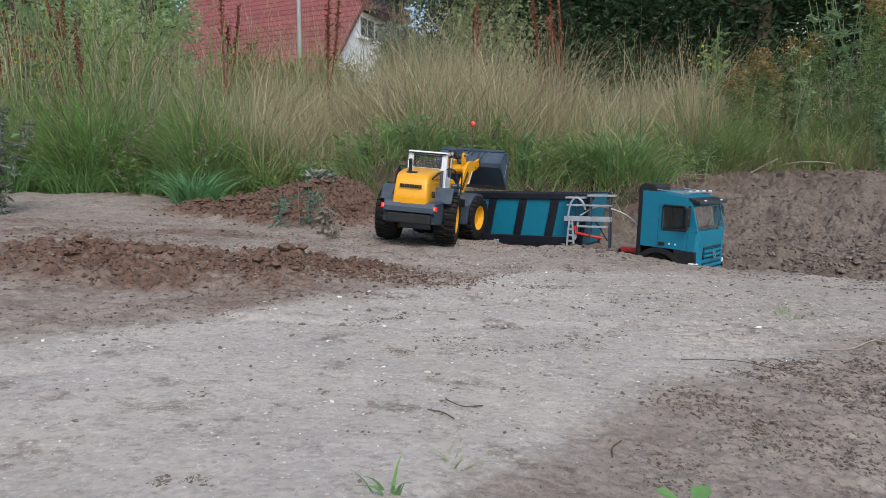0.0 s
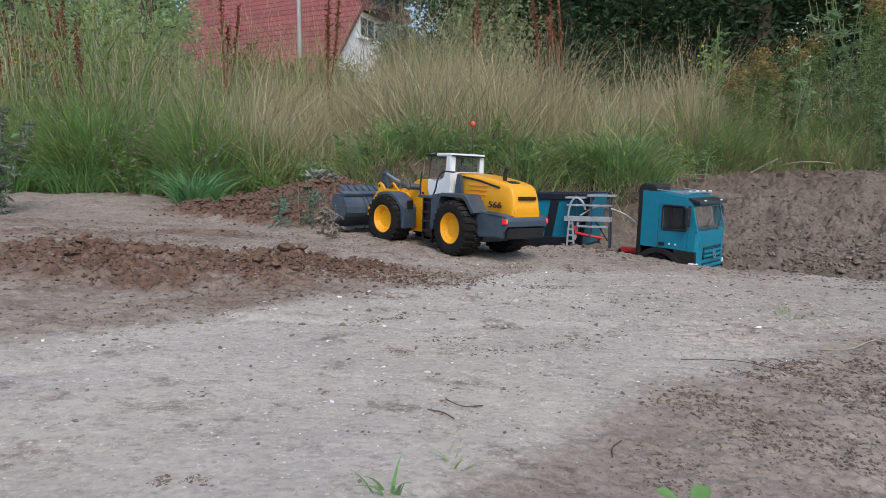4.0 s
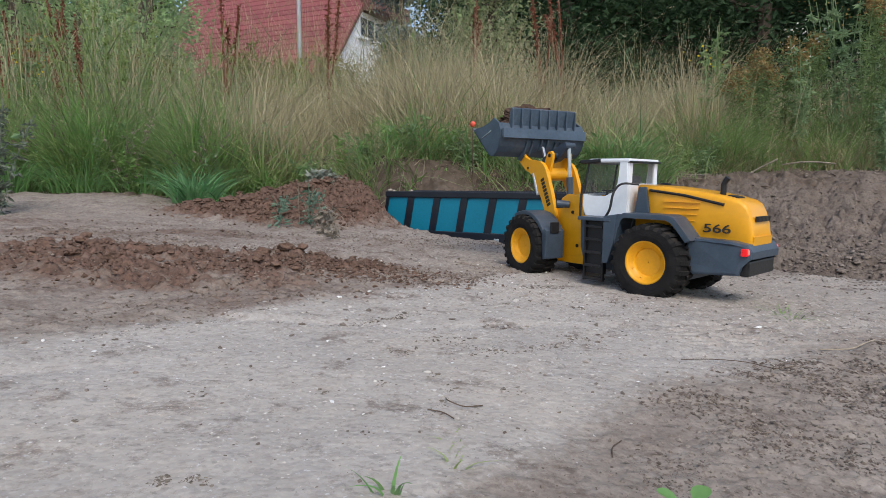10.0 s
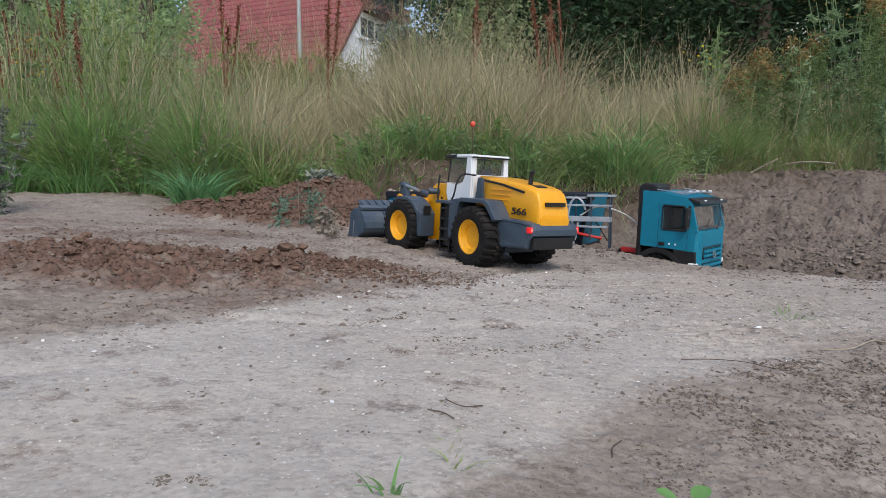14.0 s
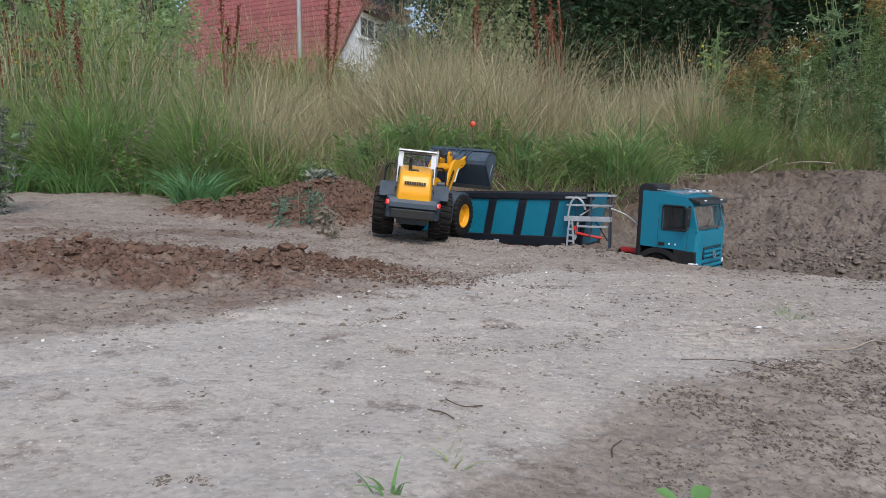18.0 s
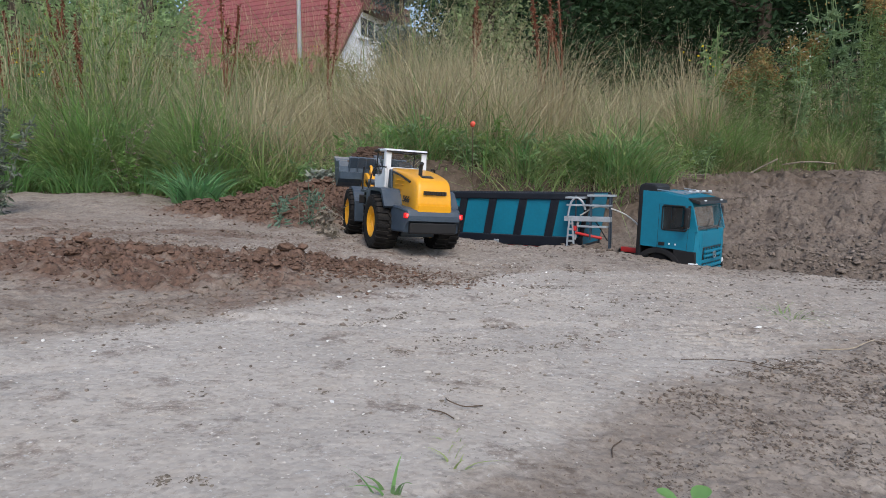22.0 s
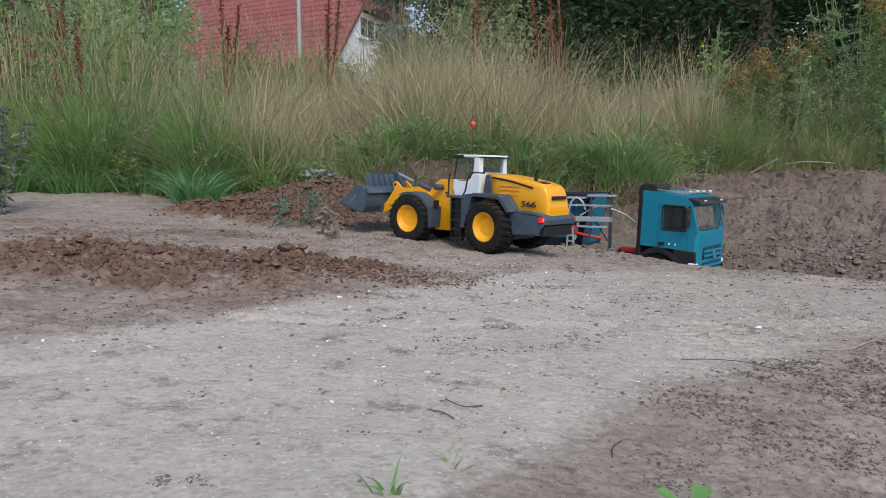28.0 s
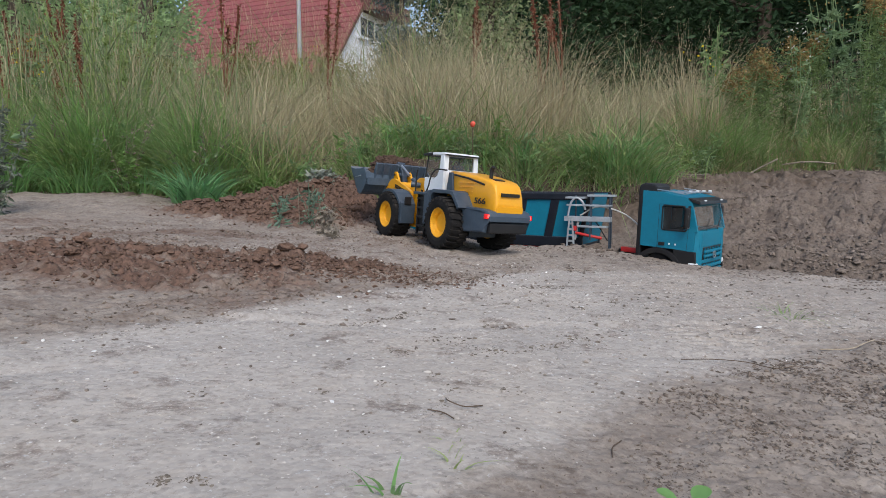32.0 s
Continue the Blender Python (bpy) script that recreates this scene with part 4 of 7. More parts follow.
tube(bm, [(-0.078, 0.014, 0.150), (-0.078, 0.014, 0.176), (-0.081, 0.014, 0.1825), (-0.084, 0.014, 0.186)], 0.0042, 10)
part("exhaust_pipe", bm, BLACK, loader)

# counterweight, fenders, chassis
bm = bmesh.new()
prism(bm, [(-0.045, 0.062), (-0.05, 0.100), (-0.112, 0.098), (-0.131, 0.094), (-0.138, 0.084), (-0.138, 0.074), (-0.127, 0.070), (-0.122, 0.050), (-0.06, 0.046)], -0.0635, 0.0635, 0.004)
for v in bm.verts:
    if v.co.x < -0.1:
        v.co.y *= 1 - 0.16 * min((-0.1 - v.co.x) / 0.038, 1)
part("counterweight", bm, GREY, loader)
bm = bmesh.new()
box(bm, (-0.127, 0, 0.0595), (0.013, 0.098, 0.022), 0.003)
part("tow_block", bm, BLACK, loader)
for s in (-1, 1):
    bm = bmesh.new()
    box(bm, (-0.1335, s * 0.0535, 0.0835), (0.0085, 0.0155, 0.0105), 0.0015, Matrix.Identity(4))
    part("tail_light", bm, LENS, loader, at=pose(0.004, 0, 0, 0, 0, 0))
    bm = bmesh.new()
    box(bm, (-0.1302, s * 0.0535, 0.0838), (0.0092, 0.008, 0.0065), 0.001)
    part("tail_lamp", bm, TAIL, loader, "glowing red lamp")
    arch = [(0.064, 0.082), (0.059, 0.114), (0.054, 0.125), (0.045, 0.1305), (-0.026, 0.1305), (-0.036, 0.127), (-0.046, 0.116), (-0.063, 0.096)]
    inner = [(-0.055, 0.092), (-0.040, 0.111), (-0.033, 0.1205), (-0.024, 0.1245), (0.044, 0.1245), (0.049, 0.121), (0.0525, 0.113), (0.057, 0.082)]
    bm = bmesh.new()
    prism(bm, arch + inner, s * 0.040, s * 0.081, 0.0015)
    part("rear_fender", bm, GREY, loader)
    bm = bmesh.new()
    prism(bm, [(0.058, 0.086), (0.055, 0.128), (0.078, 0.124), (0.078, 0.05), (0.068, 0.05)], s * 0.038, s * 0.083, 0.002)
    part("step_panel", bm, GREY, loader)
    bm = bmesh.new()
    box(bm, (0.095, s * 0.062, 0.1185), (0.06, 0.044, 0.006), 0.0015)
    part("platform", bm, GREY, loader)
    ladder_x = 0.097
    bm = bmesh.new()
    box(bm, (ladder_x, s * 0.068, 0.072), (0.034, 0.008, 0.084), 0.001)
    part("ladder_back", bm, BLACK, loader)
    for dx in (-0.017, 0.017):
        bm = bmesh.new()
        box(bm, (ladder_x + dx, s * 0.0745, 0.068), (0.003, 0.006, 0.1), 0.0008)
        part("ladder_side", bm, BLACK, loader)
    for k in range(5):
        bm = bmesh.new()
        box(bm, (ladder_x, s * 0.0725, 0.022 + 0.021 * k), (0.033, 0.014, 0.0042), 0.0008)
        part("ladder_step", bm, BLACK, loader)
    bm = bmesh.new()
    tube(bm, curve_points([(0.122, s * 0.080, 0.118), (0.122, s * 0.080, 0.15), (0.120, s * 0.079, 0.172)], 4), 0.002, 6)
    part("hand_rail", bm, BLACK, loader)
    bm = bmesh.new()
    tube(bm, curve_points([(0.079, s * 0.080, 0.118), (0.070, s * 0.078, 0.135), (0.067, s * 0.074, 0.160), (0.058, s * 0.066, 0.1745), (0.036, s * 0.052, 0.174)], 4), 0.0019, 6)
    part("hand_rail", bm, BLACK, loader)
bm = bmesh.new()
box(bm, (0.03, 0, 0.062), (0.15, 0.074, 0.06), 0.004)
box(bm, (0.0, 0, TR), (0.03, 0.11, 0.03), 0.006)
part("chassis", bm, GREY, loader)
bm = bmesh.new()
prism(bm, [(0.058, 0.050), (0.124, 0.050), (0.130, 0.070), (0.132, 0.117), (0.056, 0.117)], -0.065, 0.065, 0.003)
part("cab_base", bm, GREY, loader)
bm = bmesh.new()
rod(bm, (0.12, 0, 0.035), (0.12, 0, 0.11), 0.012, n=16)
part("centre_joint", bm, BLACK, loader)

# cab
CH = 0.0455
for s in (-1, 1):
    bm = bmesh.new()
    prism(bm, [(0.058, 0.121), (0.134, 0.121), (0.140, 0.137), (0.139, 0.157), (0.122, 0.154), (0.098, 0.153), (0.083, 0.160), (0.075, 0.175), (0.0735, 0.2085), (0.060, 0.2085), (0.058, 0.175)],
          s * CH - 0.0022, s * CH + 0.0022, 0.001)
    part("cab_side", bm, WHITE, loader)
    bm = bmesh.new()
    prism(bm, [(0.139, 0.157), (0.122, 0.154), (0.098, 0.153), (0.083, 0.160), (0.075, 0.175), (0.0735, 0.2085), (0.131, 0.2085)], s * CH - 0.0008, s * CH + 0.0008)
    part("side_pane", bm, GLASS, loader)
    bm = bmesh.new()
    rod(bm, (0.140, s * (CH - 0.001), 0.157), (0.132, s * (CH - 0.001), 0.2085), 0.0016, n=8)
    part("front_pillar", bm, BLACK, loader)
    bm = bmesh.new()
    box(bm, (0.0595, s * (CH - 0.005), 0.19), (0.0045, 0.011, 0.038), 0.001)
    part("rear_pillar", bm, WHITE, loader)
bm = bmesh.new()
box(bm, (0.0592, 0, 0.148), (0.004, 2 * CH - 0.005, 0.054), 0.001)
part("cab_rear", bm, WHITE, loader)
bm = bmesh.new()
box(bm, (0.0595, 0, 0.191), (0.0014, 2 * CH - 0.02, 0.034))
part("rear_pane", bm, GLASS, loader)
bm = bmesh.new()
prism(bm, [(0.139, 0.121), (0.1425, 0.137), (0.1415, 0.157), (0.138, 0.157)], -CH + 0.002, CH - 0.002, 0.001)
part("cab_front", bm, WHITE, loader)
bm = bmesh.new()
prism(bm, [(0.1415, 0.157), (0.1395, 0.157), (0.131, 0.2085), (0.133, 0.2085)], -CH + 0.003, CH - 0.003)
part("windscreen", bm, GLASS, loader)
bm = bmesh.new()
box(bm, (0.0935, 0, 0.2115), (0.074, 2 * CH + 0.006, 0.0065), 0.0028)
part("cab_roof", bm, WHITE, loader)
bm = bmesh.new()
prism(bm, [(0.108, 0.2145), (0.146, 0.2125), (0.15, 0.2085), (0.143, 0.2065), (0.108, 0.2085)], -CH - 0.0045, CH + 0.0045, 0.0015)
part("roof_visor", bm, BLACK, loader)
bm = bmesh.new()
box(bm, (0.056, 0, 0.2095), (0.008, 2 * CH + 0.003, 0.003), 0.001)
part("rear_roof_edge", bm, BLACK, loader)
bm = bmesh.new()
box(bm, (0.099, 0, 0.126), (0.078, 2 * CH - 0.01, 0.006))
part("cab_floor", bm, INNER, loader)
bm = bmesh.new()
box(bm, (0.085, 0, 0.146), (0.026, 0.03, 0.012), 0.004)
box(bm, (0.073, 0, 0.168), (0.010, 0.028, 0.040), 0.004)
part("driver_seat", bm, INNER, loader)
bm = bmesh.new()
tube(bm, [(0.130, 0, 0.13), (0.122, 0, 0.162)], 0.0025)
lathe(bm, [(0.0085, 0.1615), (0.0105, 0.1615), (0.0105, 0.1635), (0.0085, 0.1635)], 18, axis="z")
for v in bm.verts:
    if abs(v.co.z - 0.1625) < 0.0012 and v.co.x < 0.05:
        v.co.x += 0.122
part("steering_wheel", bm, BLACK, loader)


# wheels
def loader_wheel(name):
    w = 0.050
    bm = bmesh.new()
    lathe(bm, [(0.033, -w * 0.46), (0.0335, w * 0.44), (0.031, w * 0.46), (0.0295, w * 0.40), (0.0275, w * 0.36), (0.0215, w * 0.30), (0.0205, w * 0.235), (0.001, w * 0.215), (0.001, -w * 0.46)], 40)
    wheel = part(name, bm, RIM_YELLOW, loader)
    wheel.data.polygons.foreach_set("use_smooth", [math.hypot(p.center.x, p.center.z) > 0.024 for p in wheel.data.polygons])
    bm = bmesh.new()
    lathe(bm, [(0.033, -w * 0.47), (0.040, -w * 0.5), (0.050, -w * 0.49), (0.0545, -w * 0.42), (0.0555, 0), (0.0545, w * 0.42), (0.050, w * 0.49), (0.040, w * 0.5), (0.033, w * 0.47)], 48)
    part("tyre", bm, RUBBER, wheel)
    for s in (-1, 1):
        lug = [(-0.0032, 0.002), (0.0032, -0.002), (0.0048, w * 0.5), (-0.0012, w * 0.5)]
        bm = bmesh.new()
        lo = [bm.verts.new((x, s * y, 0.0540 - 0.004 * (y > 0.02))) for x, y in lug]
        hi = [bm.verts.new((x, s * min(y, w * 0.47), 0.0590 - 0.0025 * (y > 0.02))) for x, y in lug]
        bm.faces.new(hi)
        for i in range(4):
            bm.faces.new((lo[i], lo[(i + 1) % 4], hi[(i + 1) % 4], hi[i]))
        first = part("tread_lug", bm, RUBBER, wheel)
        for k in range(24):
            ob = first if k == 0 else new("tread_lug", first.data)
            ob.parent = wheel
            ob.matrix_basis = Matrix.Rotation(2 * math.pi * (k + (0.5 if s > 0 else 0)) / 24, 4, "Y")
    bm = bmesh.new()
    rod(bm, (0.0245, w * 0.30, 0), (0.0245, w * 0.355, 0), 0.0011, n=6)
    nut = part("wheel_nut", bm, RIM_YELLOW, wheel)
    for k in range(1, 8):
        ob = new("wheel_nut", nut.data)
        ob.parent = wheel
        ob.matrix_basis = Matrix.Rotation(2 * math.pi * k / 8, 4, "Y")
    return wheel


wheels = {}
for key, s in (("rl", 1), ("rr", -1), ("fl", 1), ("fr", -1)):
    wheels[key] = loader_wheel("wheel")

# front frame, origin at the joint
bm = bmesh.new()
prism(bm, [(0.012, 0.050), (0.092, 0.040), (0.135, 0.045), (0.140, 0.075), (0.124, 0.092), (0.120, 0.112), (0.100, 0.132), (0.088, 0.148), (0.074, 0.1545), (0.020, 0.154), (0.012, 0.145)], -0.029, 0.029, 0.002)
front = part("front_frame", bm, YELLOW, loader)
bm = bmesh.new()
prism(bm, [(-0.004, 0.034), (0.12, 0.030), (0.13, 0.042), (0.01, 0.052)], -0.028, 0.028, 0.002)
box(bm, (WB2, 0, TR), (0.03, 0.10, 0.028), 0.006)
part("front_axle", bm, YELLOW, front)
for s in (-1, 1):
    a_out = [(WB2 + 0.070 * math.cos(a), 0.052 + 0.071 * math.sin(a)) for a in np.linspace(radians(62), radians(150), 9)]
    a_in = [(WB2 + (x - WB2) * 0.94, z - 0.005) for x, z in reversed(a_out)]
    bm = bmesh.new()
    prism(bm, a_out + a_in, s * 0.040, s * 0.084, 0.0012)
    prism(bm, [(WB2 - 0.066, 0.042), (WB2 - 0.058, 0.040), (WB2 - 0.053, 0.088), (WB2 - 0.060, 0.096), (WB2 - 0.068, 0.09)], s * 0.044, s * 0.0835, 0.002)
    part("front_fender", bm, GREY, front)
    bm = bmesh.new()
    box(bm, (WB2 - 0.068, s * 0.066, 0.096), (0.004, 0.018, 0.020), 0.0015)
    part("fender_box", bm, BLACK, front)
    bm = bmesh.new()
    rod(bm, (0.066, s * 0.030, 0.136), (0.078, s * 0.050, 0.137), 0.006, 0.0075, 14)
    part("work_light", bm, GREY, front)
    for px, pz in ((0.055, 0.123), (0.04, 0.065)):
        bm = bmesh.new()
        rod(bm, (px, s * 0.0305, pz), (px, s * 0.0325, pz), 0.003, n=10)
        part("pin", bm, BLACK, front)

# lift arm, origin at the hinge
bm = bmesh.new()
arm_outline = [(-0.012, 0.0), (-0.006, -0.012), (0.010, -0.012), (0.052, 0.000), (0.104, 0.005), (0.126, -0.006), (0.152, -0.0115), (0.160, -0.006), (0.164, 0.003), (0.156, 0.0075), (0.141, 0.0115),
               (0.130, 0.0165), (0.118, 0.0285), (0.106, 0.039), (0.095, 0.0435), (0.082, 0.0430), (0.066, 0.038), (0.034, 0.027), (-0.004, 0.012)]
for s in (-1, 1):
    prism(bm, arm_outline, s * 0.0335 - 0.0038, s * 0.0335 + 0.0038, 0.001)
rod(bm, (0.088, -0.031, 0.024), (0.088, 0.031, 0.024), 0.0125, n=20)
rod(bm, (0, -0.03, 0), (0, 0.03, 0), 0.008, n=14)
arm = part("lift_arm", bm, YELLOW, loader)
for s in (-1, 1):
    bm = bmesh.new()
    prism(bm, [(0.076, 0.024), (0.100, 0.020), (0.114, 0.046), (0.1155, 0.056), (0.111, 0.063), (0.103, 0.063), (0.098, 0.057)], s * 0.020 - 0.003, s * 0.020 + 0.003, 0.0012)
    part("rocker_lug", bm, YELLOW, arm)
    bm = bmesh.new()
    for k in range(8):
        box(bm, (0, 0, 0), (0.0048, 0.0012, 0.0098), 0, Matrix.Translation((0.026 + 0.0068 * k, s * 0.0377, 0.0105 + 0.0019 * k)) @ Matrix.Rotation(radians(-14), 4, "Y"))
    part("arm_lettering", bm, PRINT, arm, "row of black letter bars")
    for x, z, r, y in ((0.107, 0.055, 0.0036, 0.0224), (0.156, -0.001, 0.0035, 0.0368), (0.122, 0.004, 0.002, 0.0368)):
        bm = bmesh.new()
        rod(bm, (x, s * y, z), (x, s * (y + 0.0018), z), r, n=12)
        part("arm_pin", bm, BLACK, arm)

# bucket, origin at its pin
BW = 0.100
outer = [(0.093, 0.000), (0.060, -0.0045), (0.030, -0.008), (0.012, -0.0085), (0.002, -0.003), (-0.0035, 0.010), (-0.0045, 0.024), (-0.001, 0.040), (0.009, 0.052), (0.0215, 0.0595)]
inner = [(x + (0.0035 if x < 0.02 else 0.0), z + (0.0035 if x > 0.005 and z < 0.02 else 0.0)) for x, z in outer]
bm = bmesh.new()
prism(bm, outer + inner[::-1], -BW, BW)
bucket = part("bucket", bm, BUCKET, loader)
for s in (-1, 1):
    bm = bmesh.new()
    prism(bm, [(0.092, 0.001), (0.088, 0.008), (0.066, 0.024), (0.050, 0.042), (0.042, 0.058), (0.0215, 0.0597)] + outer[::-1][1:-1], s * (BW - 0.002) - 0.002, s * (BW - 0.002) + 0.002, 0.0008)
    part("bucket_side", bm, BUCKET, bucket)
    bm = bmesh.new()
    prism(bm, [(0.055, 0.006), (0.057, 0.004), (0.036, 0.034), (0.034, 0.033)], s * BW - 0.001, s * BW + 0.0015)
    part("side_strip", bm, STEEL, bucket, "worn bright strip")
bm = bmesh.new()
prism(bm, [(0.086, -0.0015), (0.100, 0.0005), (0.100, 0.0025), (0.086, 0.003)], -BW, BW, 0.0005)
part("cutting_edge", bm, EDGE, bucket, "worn bare steel edge")
bm = bmesh.new()
prism(bm, [(0.018, 0.057), (0.022, 0.056), (0.033, 0.0865), (0.0295, 0.0865)], -BW * 0.765, BW * 0.765, 0.0008)
part("spill_guard", bm, BUCKET, bucket)
for k in range(8):
    bm = bmesh.new()
    y = -BW * 0.74 + 2 * BW * 0.74 * k / 7
    prism(bm, [(0.006, 0.0515), (0.018, 0.0585), (0.0305, 0.0868), (0.0265, 0.0868), (0.011, 0.062)], y - 0.0013, y + 0.0013)
    part("guard_rib", bm, BUCKET, bucket)
bm = bmesh.new()
prism(bm, [(-0.004, 0.041), (0.008, 0.054), (0.004, 0.0585), (-0.0085, 0.045)], -BW + 0.002, BW - 0.002, 0.001)
part("back_bar", bm, BUCKET, bucket)
for y in (-0.0335, 0.0335):
    for d in (-0.0065, 0.0065):
        bm = bmesh.new()
        prism(bm, [(-0.008, -0.006), (0.004, -0.009), (0.002, 0.034), (-0.007, 0.038), (-0.011, 0.008)], y + d - 0.0012, y + d + 0.0012)
        part("hinge_ear", bm, BUCKET, bucket)
for d in (-0.007, 0.007):
    bm = bmesh.new()
    prism(bm, [(-0.011, 0.021), (0.0, 0.014), (0.002, 0.044), (-0.008, 0.040)], d - 0.0012, d + 0.0012)
    part("link_ear", bm, BUCKET, bucket)

# rocker, link, cylinders (origins at their lower ends, length along x)
bm = bmesh.new()
prism(bm, [(-0.008, -0.006), (0.004, -0.010), (ROCK_F, -0.0075), (ROCK_F + 0.006, 0.0), (ROCK_F, 0.007), (0.012, 0.0125), (-0.006, 0.016), (-ROCK_R + 0.004, 0.0185), (-ROCK_R - 0.005, 0.0145), (-ROCK_R - 0.003, 0.006)], -0.006, 0.006, 0.001)
rod(bm, (0, -0.021, 0), (0, 0.021, 0), 0.0045, n=12)
rod(bm, (-ROCK_R, -0.011, 0.0115), (-ROCK_R, 0.011, 0.0115), 0.0055, n=12)
rocker = part("rocker", bm, GREY, loader)
bm = bmesh.new()
box(bm, (LINK / 2, 0, 0), (LINK, 0.005, 0.005), 0.001)
link_bar = part("link_bar", bm, STEEL, loader)
bm = bmesh.new()
rod(bm, (-0.003, 0, 0), (0.066, 0, 0), 0.0062, n=16)
tilt_barrel = part("tilt_cylinder", bm, GREY, loader)
bm = bmesh.new()
rod(bm, (-0.060, 0, 0), (0.003, 0, 0), 0.0034, n=12)
rod(bm, (0, -0.008, 0), (0, 0.008, 0), 0.005, n=12)
tilt_rod = part("tilt_rod", bm, STEEL, loader, "bright piston rod")
lift_cyl = []
for s in (1, -1):
    bm = bmesh.new()
    rod(bm, (-0.003, 0, 0), (0.046, 0, 0), 0.0058, n=14)
    b = part("lift_cylinder", bm, GREY, loader)
    bm = bmesh.new()
    rod(bm, (-0.040, 0, 0), (0.003, 0, 0), 0.0032, n=12)
    r = part("lift_rod", bm, STEEL, loader, "bright piston rod")
    lift_cyl.append((s, b, r))


# ---- plants ----
rng = np.random.default_rng(7)


def blades(name, x, y, z, h, w, lean, bend, mat, label, category="grass", kind="stuff", segs=4, heading=None):
    """Many tapered bent blades as one mesh. lean: how far the tip goes sideways (share of height)."""
    n = len(x)
    a = rng.uniform(0, 2 * math.pi, n) if heading is None else heading
    face = rng.uniform(0, 2 * math.pi, n)
    verts = np.empty((n, 2 * segs + 1, 3))
    for k in range(segs + 1):
        t = k / segs
        out = h * (lean * t + bend * t ** 3)
        up = h * (t - 0.35 * (lean + bend) * t ** 2.5)
        cx, cy, cz = x + out * np.cos(a), y + out * np.sin(a), z + up
        if k == segs:
            verts[:, 2 * segs] = np.stack([cx, cy, cz], -1)
        else:
            ww = w * (1 - 0.75 * t) * 0.5
            verts[:, 2 * k] = np.stack([cx - ww * np.cos(face), cy - ww * np.sin(face), cz], -1)
            verts[:, 2 * k + 1] = np.stack([cx + ww * np.cos(face), cy + ww * np.sin(face), cz], -1)
    base = (np.arange(n) * (2 * segs + 1))[:, None]
    faces = []
    for k in range(segs - 1):
        i = 2 * k
        faces.append(np.concatenate([base + i, base + i + 1, base + i + 3, base + i + 2], 1))
    quads = np.concatenate(faces)
    tris = np.concatenate([base + 2 * segs - 2, base + 2 * segs - 1, base + 2 * segs], 1)
    me = bpy.data.meshes.new(name)
    me.from_pydata(verts.reshape(-1, 3), [], quads.tolist() + tris.tolist())
    me.polygons.foreach_set("use_smooth", [True] * len(me.polygons))
    me.materials.append(mat)
    ob = new(name, me)
    return tagged(ob, label, category, kind=kind) if label else ob


def leaf_cloud(name, pts, size, mat, parent=None, aspect=0.45, droop=0.3, label="", far=False):
    """Leaves as bent two-quad blades at the given points."""
    n = len(pts)
    d = rng.normal(size=(n, 3))
    d[:, 2] = d[:, 2] * 0.6 - droop
    d /= np.linalg.norm(d, axis=1)[:, None]
    u = np.cross(d, rng.normal(size=(n, 3)))
    u /= np.linalg.norm(u, axis=1)[:, None]
    nn = np.cross(d, u)
    s = (size * rng.uniform(0.6, 1.4, n))[:, None]
    v = np.empty((n, 6, 3))
    v[:, 0] = pts
    v[:, 1] = pts + s * (0.45 * d + 0.5 * aspect * u)
    v[:, 2] = pts + s * (0.5 * d + 0.10 * nn)
    v[:, 3] = pts + s * (0.45 * d - 0.5 * aspect * u)
    v[:, 4] = pts + s * (1.0 * d - 0.08 * nn)
    v[:, 5] = v[:, 4]
    b = (np.arange(n) * 6)[:, None]
    q = np.concatenate([b, b + 1, b + 4, b + 3], 1) if far else np.concatenate([np.concatenate([b, b + 1, b + 4, b + 2], 1), np.concatenate([b, b + 2, b + 4, b + 3], 1)])
    me = bpy.data.meshes.new(name)
    me.from_pydata(v.reshape(-1, 3), [], q.tolist())
    me.materials.append(mat)
    ob = new(name, me)
    ob["kind"] = "stuff"
    if parent:
        ob.parent = parent
    if label:
        ob["label"] = label
    return ob


def scatter(n, x0, x1, y0, y1, keep=None, clump=0.6, size=0.05, per=26):
    """Points over the fan that widens with distance, gathered in clumps that lean outwards and have a height of their own."""
    m = n * 6
    x, y = rng.uniform(x0, x1, m), rng.uniform(y0, y1, m)
    k = max(n // per, 1) * 4
    centres = rng.uniform(0, 1, (k, 2)) * (x1 - x0, y1 - y0) + (x0, y0)
    tall = rng.uniform(0.6, 1.15, k)
    pick = rng.integers(0, k, m)
    inside = rng.uniform(0, 1, m) < clump
    dx, dy = rng.normal(0, size, m), rng.normal(0, size, m)
    x = np.where(inside, centres[pick, 0] + dx, x)
    y = np.where(inside, centres[pick, 1] + dy, y)
    head = np.where(inside, np.arctan2(dy, dx) + rng.normal(0, 0.6, m), rng.uniform(0, 6.283, m))
    grow = np.where(inside, tall[pick], rng.uniform(0.6, 1.1, m))
    ok = np.abs(x) < 0.80 * y + 0.25
    if keep is not None:
        ok &= rng.uniform(0, 1, m) < keep(x, y)
    x, y = x[ok][:n], y[ok][:n]
    return x, y, height(x, y) - 0.004, head[ok][:n], grow[ok][:n]


def sward_edge(x, y):
    """Where the meadow's foot runs: nearer at the left, stepped back at the right."""
    edge = np.interp(x, [-2.0, -1.2, -0.6, -0.25, 0.1, 0.5, 0.85, 1.15, 1.6, 2.4], [2.36, 2.38, 2.37, 2.37, 2.34, 2.33, 2.4, 2.75, 2.85, 3.0])
    return step(-0.03, 0.10, y - edge - 0.12 * fbm(x, y, 5, 3, 110))


